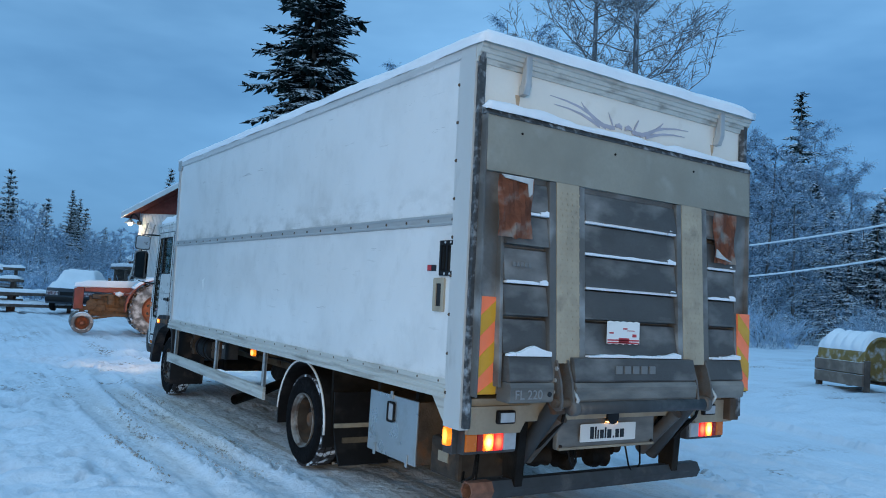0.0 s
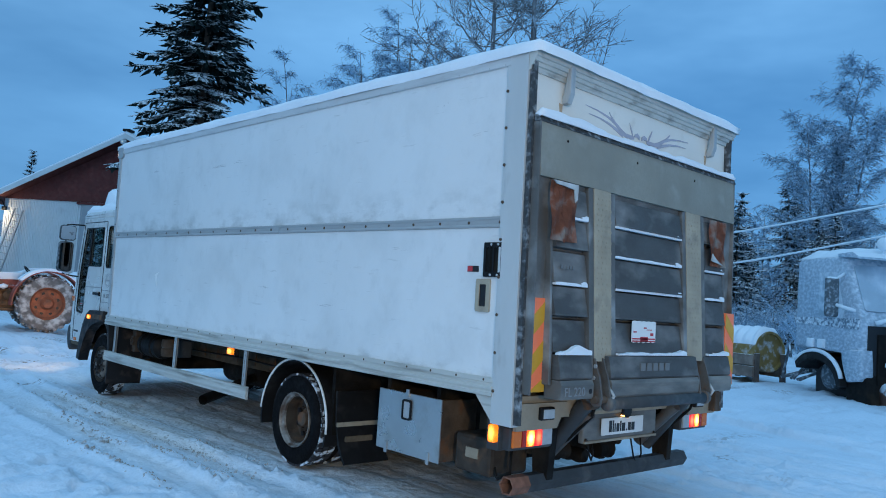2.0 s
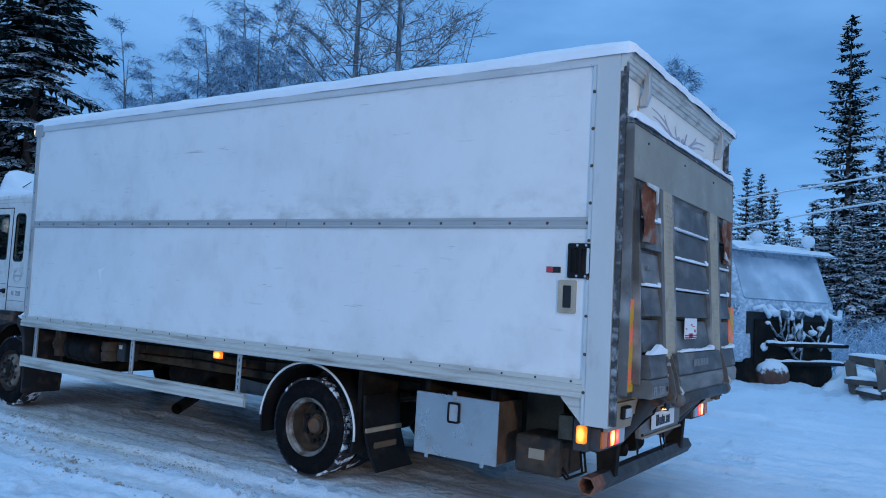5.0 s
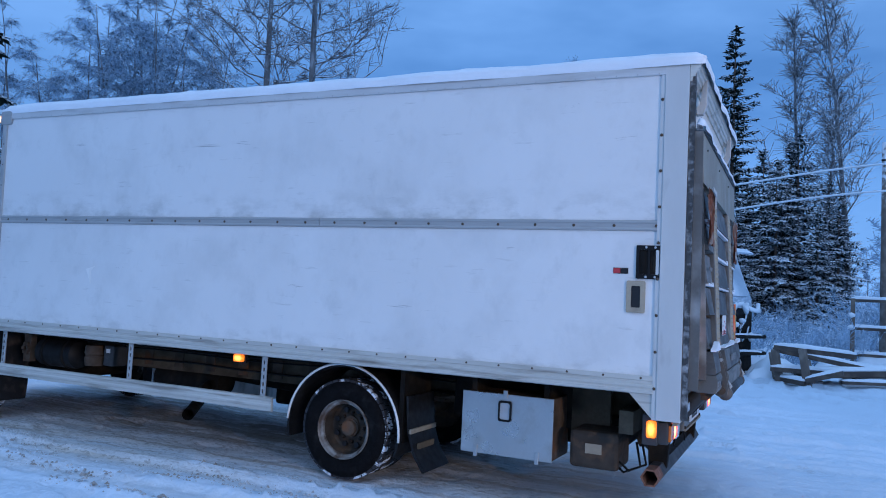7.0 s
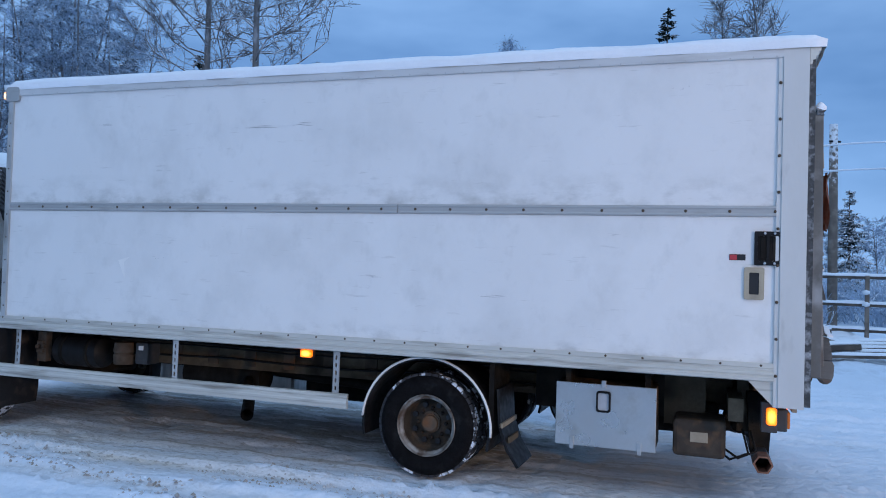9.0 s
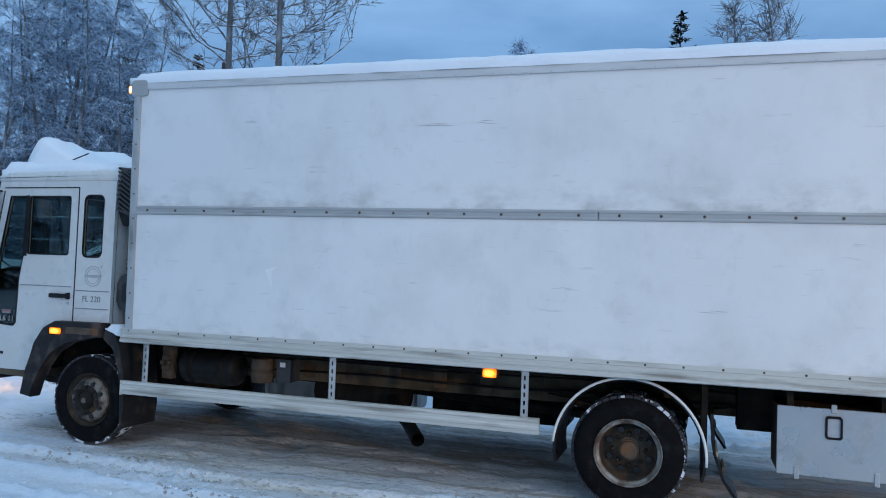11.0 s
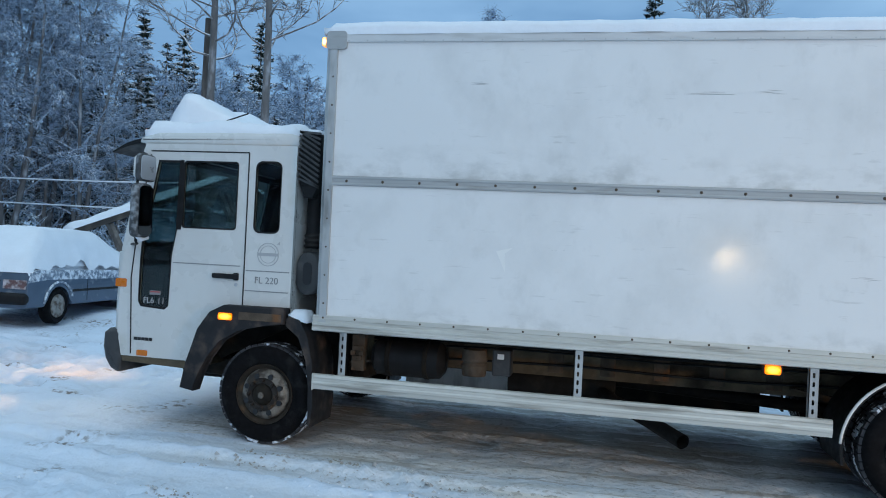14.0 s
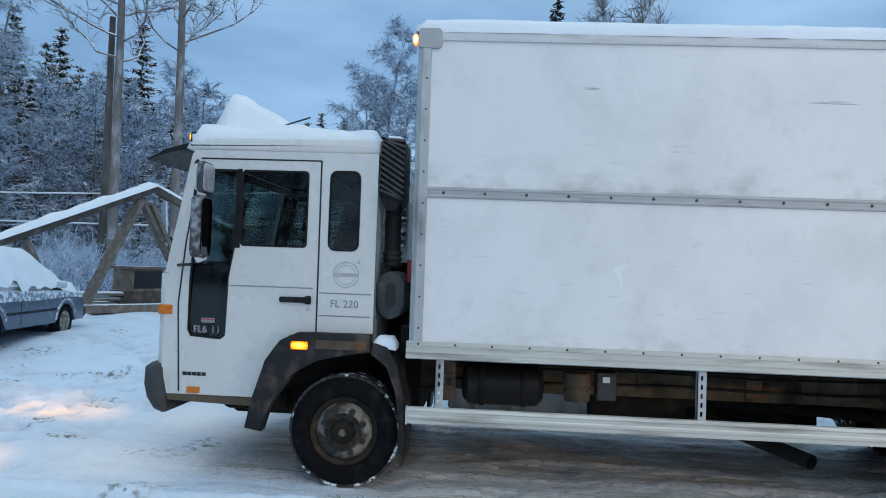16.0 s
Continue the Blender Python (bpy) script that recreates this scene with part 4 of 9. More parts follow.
def tail_lift():
    x0, x1 = XL + 0.035, XR - 0.035
    yo = lambda z: 3.715 - 0.055 * (2.72 - z) / 1.5          # outer face of the leaning platform
    bm = B()
    prism(bm, [(3.795, 2.72), (3.795, 1.0), (3.742, 1.0), (yo(2.72) + 0.012, 2.72)], "x", x0, x1, 0.003)
    lift = part("tail_lift", bm, M_LIFTBASE, truck, "raised grey aluminium tail-lift platform")
    bm = B()
    prism(bm, [(yo(2.355) - 0.003, 2.355), (yo(2.355) + 0.03, 2.355), (yo(2.70) + 0.02, 2.70), (yo(2.70), 2.70)], "x", x0 + 0.005, x1 - 0.005, 0.002)
    part("top_panel", bm, M_TOPLIFT, lift, "dirty grey panel across the top")
    rivets("rivet", [(3.0 + 0.41 * k, yo(2.6) - 0.0, 2.62 - 0.16 * (k % 2)) for k in range(6)], 0.009, "y", -1, M_DARK, lift, 0.006)
    bm = B()
    prism(bm, [(yo(2.7) - 0.01, 2.70), (3.75, 2.70), (3.75, 2.745), (yo(2.7) + 0.005, 2.735)], "x", x0 - 0.02, x1 + 0.02, 0.004)
    part("top_edge", bm, M_SEAL, lift, "worn black rubber edge")
    for xx in (XL + 0.028, XR - 0.040):
        bm = B()
        prism(bm, [(3.795, 2.70), (3.795, 0.985), (3.698, 0.985), (3.698, 1.6), (3.708, 2.70)], "x", xx, xx + 0.012, 0.003)
        part("end_cheek", bm, M_LIFTBASE, lift)
    # three columns of pressed panels
    cols = ((2.88, 3.225), (3.54, 4.44), (4.785, 5.12))
    zs = (2.335, 2.125, 1.915, 1.69, 1.48, 1.25)
    for c, (a, b) in enumerate(cols):
        for k, (zt, zb) in enumerate(zip(zs, zs[1:])):
            deep = 0.022 if (k + (c == 1)) % 2 else 0.010
            bm = B()
            prism(bm, [(3.75, zt - 0.006), (yo(zt) + 0.014, zt - 0.02), (yo(zb) + 0.012 - deep, zb + 0.02), (yo(zb) - 0.004 - deep * 0.6, zb + 0.008), (3.75, zb + 0.002)], "x", a, b, 0.003)
            part("pressed_panel", bm, M_PLATE, lift)
    # channel edges beside the tread strips
    for xa, xb in ((3.23, 3.285), (3.485, 3.535), (4.445, 4.495), (4.725, 4.78), (2.855, 2.878), (5.125, 5.15)):
        bm = B()
        out = 0.0 if 2.9 < xa < 5.0 else 0.03
        prism(bm, [(3.75, 2.35), (3.75, 1.05), (yo(1.05) - 0.02 + out, 1.05), (yo(1.25) - 0.022 + out, 1.25), (yo(2.35) - 0.004 + out * 0.5, 2.35)], "x", xa, xb, 0.005)
        part("channel", bm, M_LIFTBASE, lift)
    for xa, xb in ((3.288, 3.482), (4.498, 4.722)):
        bm = B()
        prism(bm, [(yo(2.35) + 0.02, 2.353), (yo(1.2) + 0.02, 1.2), (yo(1.2) - 0.026, 1.2), (yo(2.35) - 0.008, 2.353)], "x", xa, xb, 0.003)
        tread = part("tread_strip", bm, M_STRIP, lift, "beige non-slip tread strip")
        bm = B()
        for k in range(30):
            z = 1.24 + k * 0.036
            for j in range(4):
                xx = xa + 0.03 + j * 0.045 + 0.012 * (k % 2)
                yy = yo(z) - 0.0255 + (z - 1.2) / 1.15 * 0.0175
                bx(bm, xx, xx + 0.018, yy - 0.003, yy + 0.004, z, z + 0.012)
        tagged(part("tread_knob", bm, M_STRIP, tread), kind="stuff")
    # lower lip: curved outwards in three lengths
    for xa, xb, d, mm in ((x0 + 0.17, 3.24, 0.0, M_LIP), (3.40, 4.56, 0.03, M_LIP), (4.74, x1 - 0.17, 0.0, M_LIP)):
        bm = B()
        prism(bm, [(yo(1.24) + 0.03, 1.245), (yo(1.24) - 0.03 - d, 1.235), (yo(1.2) - 0.045 - d, 1.16), (yo(1.1) - 0.050 - d, 1.10), (yo(1.1) - 0.04 - d, 1.086), (3.73, 1.086)], "x", xa, xb, 0.004)
        part("upper_lip", bm, M_PLATE, lift, "dark slate-grey upper lip")
        bm = B()
        prism(bm, [(3.73, 1.083), (yo(1.1) - 0.048 - d, 1.083), (yo(1.05) - 0.060 - d, 1.055), (yo(1.05) - 0.054 - d, 1.03), (yo(1.05) - 0.056 - d, 0.98), (yo(1.0) - 0.045 - d, 0.962), (3.73, 0.962)], "x", xa, xb, 0.004)
        part("lower_lip", bm, mm, lift, "dusty grey curved lower lip")
    # brackets of the hinges
    for xa, xb in ((3.275, 3.39), (4.57, 4.74)):
        for xx in (xa, xb - 0.02):
            bm = B()
            prism(bm, [(3.70, 1.23), (yo(1.2) - 0.035, 1.22), (yo(1.1) - 0.075, 1.09), (yo(1.0) - 0.095, 0.97), (yo(1.0) - 0.085, 0.915), (yo(1.0) - 0.04, 0.905), (3.68, 0.94)], "x", xx, xx + 0.016, 0.003)
            part("hinge_plate", bm, M_ARM, lift)
        bm = B()
        tube(bm, [(xa - 0.03, 3.60, 0.955), (xb + 0.03, 3.60, 0.955)], 0.028, 12)
        part("hinge_pin", bm, M_RUST, lift)
        for k in range(3):
            bm = B()
            lathe(bm, [(0.014, -0.008), (0.014, 0.0), (0.0, 0.001)], (xa - 0.003, yo(1.1) - 0.045 + 0.012 * k, 1.17 - 0.075 * k), "x", 6)
            part("hinge_bolt", bm, M_ALU, lift)
        bm = B()
        tube(bm, [(xb + 0.01, 3.59, 1.03), (xb + 0.015, 3.55, 0.98), (xb + 0.01, 3.60, 0.90)], 0.012, 8)
        part("locking_hook", bm, M_ALU, lift, "", True)
    for xh in (3.205, 4.775):
        bm = B()
        lathe(bm, [(0.017, 0.0), (0.017, 0.003)], (xh, yo(1.05) - 0.0595, 1.012), "y", 12)
        part("lip_hole", bm, M_INK, lift)
    # snow that lodged on the ledges
    rng = random.Random(3)
    for c, (a, b) in enumerate(cols):
        for k, zb in enumerate(zs[1:]):
            if (c, k) in ((0, 0), (0, 2), (0, 4), (1, 0), (1, 2), (1, 4), (2, 1), (2, 4), (1, 1), (2, 2)):
                if k in (0, 1) and c == 1:
                    spans = ((b - 0.09, b - 0.005, 0.035), (a, b - 0.1, 0.008))
                elif k == 4 and c == 0:
                    spans = ((a, b - 0.285, 0.02), (b - 0.28, b, 0.06))
                elif k == 4:
                    spans = ((a, b - 0.225, 0.016), (b - 0.22, b, 0.045))
                else:
                    spans = ((a + 0.01, b - 0.075, 0.012), (b - 0.07, b, 0.04))
                bm = B()
                for p, q, h in spans:
                    n = max(4, int((q - p) / 0.045))
                    yb = yo(zb) + (0.012 if k < 4 else -0.03)
                    line = [(p + (q - p) * i / n, zb + (0.004 if k < 4 else 0.0) + h * (0.62 + 0.38 * math.sin(i * 1.1 + p * 9) * math.sin(i * 0.43 + k)) * math.sin(math.pi * (0.08 + 0.84 * i / n)) ** 0.5) for i in range(n + 1)]
                    prism(bm, line + [(q, zb - 0.008), (p, zb - 0.008)], "y", yb - 0.022, yb + 0.012, 0.002)
                part("lodged_snow", bm, M_SNOW, lift)
    # striped marker boards
    for xa, s in ((XL + 0.045, 1), (XR - 0.055, -1)):
        za, zb, w = 1.0, 1.59, 0.145
        bm = B()
        yb = 3.722 if s > 0 else 3.665
        bx(bm, min(xa, xa + s * w), max(xa, xa + s * w), yb, yb + 0.014 if s > 0 else 3.742, za, zb, 0.002)
        board = part("marker_board", bm, M_ORANGE, lift, "orange and amber striped marker board")
        n = 0
        z = za - 0.16
        while z < zb:
            lo = [(0.0, z + 0.0), (w, z + 0.13), (w, z + 0.255), (0.0, z + 0.125)]
            out = []
            for u, v in lo:
                out.append((u, min(max(v, za + 0.001), zb - 0.001)))
            if max(p[1] for p in out) - min(p[1] for p in out) > 0.02:
                pts, seen = [], set()
                for u, v in out:
                    key = (round(u, 4), round(v, 4))
                    if key not in seen:
                        seen.add(key)
                        pts.append((xa + s * u, v))
                if len(pts) >= 3:
                    bm = B()
                    prism(bm, pts, "y", yb - 0.0025, yb + 0.0005)
                    part("stripe", bm, M_YELLOW, board)
            z += 0.25
    # worn warning flags
    for xa, xb in ((2.80, 3.065), (4.835, 5.09)):
        bm = B()
        n = 8
        grid = [[bm.verts.new((xa + (xb - xa) * i / n, yo(2.2) - 0.028 + 0.012 * math.sin(i * 1.3 + j * 0.8) - 0.008 * j / n, 2.335 - 0.375 * j / n - 0.012 * (i == 4) * (j == n))) for i in range(n + 1)] for j in range(n + 1)]
        for j in range(n):
            for i in range(n):
                bm.faces.new((grid[j][i], grid[j][i + 1], grid[j + 1][i + 1], grid[j + 1][i]))
        bmesh.ops.solidify(bm, geom=bm.faces[:], thickness=0.006)
        fl = part("warning_flag", bm, M_FLAG, lift, "torn orange-red warning flag")
        bm = B()
        prism(bm, [(xa + 0.005, 2.335), (xa + 0.25, 2.335), (xa + 0.245, 2.24), (xa + 0.225, 2.22), (xa + 0.21, 2.30), (xa + 0.1, 2.31), (xa + 0.03, 2.315)] if xa < 4 else [(xa + 0.01, 2.0), (xa + 0.2, 1.975), (xa + 0.15, 1.99), (xa + 0.08, 2.02), (xa + 0.02, 2.06)], "y", yo(2.2) - 0.052, yo(2.2) - 0.043)
        part("frost_patch", bm, M_FLAGG, fl)
    # paper notice
    bm = B()
    yn = yo(1.4) - 0.016
    out = [(3.735 + 0.31 * i / 10, 1.48 + (0.006 if i % 2 else 0)) for i in range(11)] + [(4.045 - 0.31 * i / 10, 1.335 - (0.006 if i % 2 else 0)) for i in range(11)]
    prism(bm, out, "y", yn - 0.003, yn)
    note = part("notice", bm, M_PLATEW, lift, "white and red printed notice")
    for pa, pb, za, zb in ((3.740, 4.040, 1.335, 1.345), (3.740, 4.040, 1.352, 1.362), (3.845, 3.945, 1.338, 1.372), (3.885, 3.925, 1.43, 1.44), (3.755, 3.795, 1.4, 1.41), (3.975, 4.015, 1.38, 1.4), (3.925, 3.995, 1.42, 1.425)):
        bm = B()
        bx(bm, pa, pb, yn - 0.0045, yn - 0.0035, za, zb)
        part("print", bm, M_REDINK, note)
    # worn word marks as plain bars
    for xa, xb, z, h, n, yy in ((3.75, 4.15, 1.165, 0.052, 5, yo(1.2) - 0.0785), (2.93, 3.08, 1.80, 0.025, 5, yo(1.8) - 0.012)):
        w = (xb - xa) / n
        for k in range(n):
            bm = B()
            bx(bm, xa + k * w + w * 0.12, xa + (k + 1) * w - w * 0.16, yy - 0.004, yy + 0.004, z - h / 2, z + h / 2, 0.001)
            part("word_bar", bm, M_PALEINK, lift)
    letters("model_lettering", "FL 220", 0.08, pose(3.04, yo(1.05) - 0.0565, 1.008, 90, 0, 0), M_GREYINK, lift, 0.003)
    return lift


box_body()
rear_header()
tail_lift()


def lean(x, y, z):
    """The box sits a little askew on its frame: it leans to the near side and rises towards the cab."""
    u, v = (y - 3.8) / 6.9, max(0.0, z - 1.05) / 2.1
    return x - 0.045 * v - 0.035 * u, y, z + 0.042 * u * v


for ob in truck.children_recursive:
    if ob.name.split(".")[0] in ("rivet", "bolt"):
        ob.location = lean(*ob.location)
    else:
        for vert in ob.data.vertices:
            vert.co = lean(*vert.co)


def rear_frame():
    # cross beam behind the lift
    bm = B()
    bx(bm, XL + 0.1, XR - 0.1, YR + 0.06, YR + 0.2, 0.80, 0.955, 0.006)
    part("rear_cross_beam", bm, M_BEIGE, truck, "beige rear cross beam")
    for xa, xb in ((XL + 0.08, 3.28), (4.80, XR - 0.02)):
        bm = B()
        prism(bm, [(xa, 0.91), (xb, 0.91), (xb - 0.1 if xa < 4 else xb, 0.74), (xa if xa < 4 else xa + 0.1, 0.74)], "y", YR + 0.03, YR + 0.06)
        part("lamp_bracket", bm, M_BEIGE, truck)
    bm = B()
    bx(bm, XR - 0.12, XR - 0.01, YR - 0.03, YR + 0.06, 0.76, 0.93, 0.008)
    part("end_block", bm, M_RUST, truck)
    # torsion tube and its ends
    bm = B()
    tube(bm, [(3.42, 3.585, 0.925), (4.66, 3.585, 0.925)], 0.043, 16)
    part("torsion_tube", bm, M_GREYP, truck, "black torsion tube", True)
    bm = B()
    lathe(bm, [(0.046, -0.03), (0.05, -0.02), (0.05, 0.02), (0.04, 0.03)], (3.40, 3.585, 0.925), "x", 14)
    part("tube_collar", bm, M_ARM, truck, "", True)
    bm = B()
    lathe(bm, [(0.046, -0.03), (0.05, -0.02), (0.05, 0.02), (0.04, 0.03)], (4.68, 3.585, 0.925), "x", 14)
    part("tube_collar", bm, M_ARM, truck, "", True)
    # lift arms and cylinders run forward and down
    for x, s in ((3.30, -1), (4.84, 1)):
        bm = B()
        xb = x - s * 0.20
        tube(bm, [(xb, 3.80, 0.83), (xb, 3.86, 0.775), (xb, 4.13, 0.50)], 0.046, 10)
        part("lift_arm", bm, M_ARM, truck, "grimy steel lift arm", 40)
        xc = x - s * 0.10
        bm = B()
        tube(bm, [(xc, 3.755, 0.915), (xc, 3.80, 0.86), (xc, 4.12, 0.47)], 0.056, 16)
        ram = part("hydraulic_cylinder", bm, M_GREYP, truck, "dark grey hydraulic cylinder", 40)
        bm = B()
        lathe(bm, [(0.03, -0.055), (0.062, -0.045), (0.062, 0.045), (0.03, 0.055)], (xc, 3.73, 0.925), "x", 14)
        part("cylinder_eye", bm, M_RUST, ram, "rusty pivot eye", 40)
        bm = B()
        tube(bm, [(xc, 3.73, 0.925), (xc, 3.60, 0.95)], 0.026, 10)
        part("piston_rod", bm, M_ALU, ram, "", 40)
        bm = B()
        tube(bm, [(xc + 0.07, 3.72, 0.93), (xc + 0.09, 3.78, 0.80), (xc + 0.06, 3.95, 0.62), (xc + 0.08, 4.12, 0.52)], 0.011, 8)
        part("hydraulic_hose", bm, M_DARK, ram, "", True)
        # hanger of the under-run bar
        bm = B()
        prism(bm, [(3.93, 0.80), (4.12, 0.80), (4.09, 0.36), (4.02, 0.30), (3.96, 0.36)], "x", x - 0.035, x + 0.035, 0.006)
        part("bar_hanger", bm, M_DARK, truck)
    # six-sided under-run bar, open at its ends
    def hexbar(u0, u1):
        bm = B()
        lathe(bm, [(0.066, u0 - 4.06), (0.066, u1 - 4.06), (0.054, u1 - 4.06), (0.054, u0 - 4.06)], (4.06, 4.02, 0.345), "x", 6, closed=True)
        return bm

    bar = part("under_run_bar", hexbar(3.10, 5.14), M_GREYP, truck, "hexagonal steel under-run bar, open at its ends")
    part("rusty_end", hexbar(2.925, 3.10), M_RUSTY, bar, "bare rusty bar end")
    for u in (3.22, 4.90):
        bm = B()
        lathe(bm, [(0.0, 0.0), (0.053, 0.0), (0.053, 0.006), (0.0, 0.006)], (u, 4.02, 0.345), "x", 6)
        part("bar_plug", bm, M_INK, bar)
    # plate holder
    bm = B()
    bx(bm, 3.55, 4.50, 3.885, 3.93, 0.595, 0.835, 0.01)
    holder = part("plate_holder", bm, M_LIP, truck, "grimy grey cross plate")
    bm = B()
    prism(bm, rrect(3.745, 4.285, 0.642, 0.765, 0.008, 3), "y", 3.866, 3.874, 0.002)
    plate = part("number_board", bm, M_PLATEW, holder, "white board with black lettering bars")
    for xa, xb, za, zb in ((3.835, 3.87, 0.662, 0.745), (3.88, 3.895, 0.662, 0.745), (3.905, 3.918, 0.662, 0.722), (3.93, 3.965, 0.662, 0.722), (3.975, 3.99, 0.662, 0.738), (4.0, 4.04, 0.662, 0.722), (4.055, 4.068, 0.662, 0.676), (4.08, 4.115, 0.662, 0.722), (4.125, 4.165, 0.662, 0.722)):
        bm = B()
        bx(bm, xa, xb, 3.863, 3.8665, za, zb, 0.001)
        part("letter_bar", bm, M_INK, plate)
    bm = B()
    lathe(bm, [(0.055, 0.0), (0.055, 0.03), (0.03, 0.05)], (4.03, 3.84, 0.815), "y", 14)
    part("plate_lamp_housing", bm, M_PLASTIC, holder)
    bm = B()
    bx(bm, 3.985, 4.075, 3.845, 3.87, 0.772, 0.778)
    part("plate_lamp", bm, glow("plate_lamp_lit", (1.0, 0.42, 0.10), 10.0), holder, "lit warm plate lamp")
    for x, z in ((3.58, 0.62), (4.47, 0.62), (3.58, 0.81), (4.47, 0.81)):
        bm = B()
        lathe(bm, [(0.013, -0.012), (0.013, 0.0)], (x, 3.886, z), "y", 6)
        part("plate_bolt", bm, M_HUB, holder)
    bm = B()
    bx(bm, 3.56, 4.49, 3.872, 3.886, 0.595, 0.612)
    part("folded_edge", bm, M_BEIGE, holder)
    # tail lamps
    for xa, s in ((2.78, 1), (5.30, -1)):
        X = lambda u: xa + s * u
        bx_ = lambda bm, u0, u1, *r: bx(bm, min(X(u0), X(u1)), max(X(u0), X(u1)), *r)
        bm = B()
        bx_(bm, 0.0, 0.42, 3.885, 3.97, 0.605, 0.755, 0.012)
        tail = part("tail_lamp", bm, M_GREYP, truck, "tail lamp with a lit red and orange lens")
        for name, u0, u1, mm in (("indicator_lens", 0.012, 0.095, M_AMBER_OFF), ("tail_lens", 0.10, 0.145, M_RED), ("brake_lens", 0.148, 0.225, M_ORANGE_LIT), ("tail_lens", 0.228, 0.30, M_RED_LIT), ("reverse_lens", 0.305, 0.405, M_CLEARLENS)):
            bm = B()
            bx_(bm, u0, u1, 3.868, 3.89, 0.626, 0.734, 0.006)
            part(name, bm, mm, tail)
        bm = B()
        bx_(bm, 0.20, 0.34, 3.80, 3.86, 0.80, 0.885, 0.012)
        rl = part("reverse_lamp", bm, M_PLASTIC, truck, "small work lamp in a black housing")
        bm = B()
        bx_(bm, 0.215, 0.325, 3.793, 3.803, 0.812, 0.873, 0.004)
        part("lens", bm, M_CLEARLENS, rl)
    # amber lamp low on the corner
    bm = B()
    prism(bm, rrect(3.955, 4.02, 0.652, 0.765, 0.015, 3), "x", 2.71, 2.75, 0.006)
    part("corner_marker", bm, M_AMBER, truck, "lit amber corner marker")
    bm = B()
    bx(bm, 2.74, 2.84, 3.95, 4.05, 0.60, 0.80, 0.006)
    part("marker_bracket", bm, M_GREYP, truck)
    # dark boxes, hoses and stays above the bar
    bm = B()
    bx(bm, 3.02, 3.42, 4.26, 4.62, 0.33, 0.60, 0.03)
    bbox = part("pump_box", bm, M_BARREL, truck, "grimy lift pump box")
    bm = B()
    bx(bm, 3.012, 3.0225, 4.38, 4.50, 0.44, 0.51)
    part("pump_label", bm, M_BEIGE, bbox)
    bm = B()
    bx(bm, 3.35, 3.42, 4.40, 4.70, 0.5, 0.95)
    bx(bm, 3.30, 3.40, 4.10, 4.18, 0.5, 0.95)
    bx(bm, 2.95, 4.9, 4.15, 4.25, 0.62, 0.78)
    part("sub_frame", bm, M_MUD, truck)
    rng = random.Random(9)
    for k in range(2):
        bm = B()
        y0 = 4.0 + 0.05 * k
        tube(bm, [(3.05 + 0.05 * k, y0 + 0.1, 0.55), (3.0 + 0.06 * k, y0 + 0.06, 0.42 - 0.03 * (k % 3)), (3.0 + 0.07 * k, y0 + 0.18, 0.36 - 0.03 * (k % 2)), (3.1, y0 + 0.3, 0.42), (3.2, y0 + 0.35, 0.5)], 0.009, 7)
        part("hose", bm, M_DARK, truck, "", True)
    bm = B()
    bx(bm, 3.45, 4.55, 4.30, 4.85, 0.42, 0.66, 0.03)
    part("lift_power_pack", bm, M_DARK, truck, "grimy hydraulic power pack")
    for k, (x, y, z, r) in enumerate(((3.62, 4.15, 0.50, 0.07), (3.9, 4.2, 0.44, 0.06), (4.22, 4.18, 0.46, 0.08), (4.42, 4.25, 0.52, 0.05))):
        bm = B()
        lathe(bm, [(0.0, -0.1), (r * 0.8, -0.09), (r, -0.03), (r * 0.8, 0.02), (r, 0.07), (0.0, 0.1)], (x, y, z), "y" if k % 2 else "x", 12)
        part("valve_block", bm, M_DARK, truck, "", 40)
    for k, (x, w, d) in enumerate(((4.32, 0.22, 0.12), (3.75, 0.12, 0.02))):
        bm = B()
        tube(bm, [(x, 4.0, 0.6), (x + w * 0.15, 3.98, 0.50 - d * 0.6), (x + w * 0.5, 3.99, 0.46 - d), (x + w * 0.8, 4.0, 0.49 - d * 0.5), (x + w, 4.05, 0.6)], 0.007, 7)
        part("cable", bm, M_PLASTIC, truck, "", True)


rear_frame()


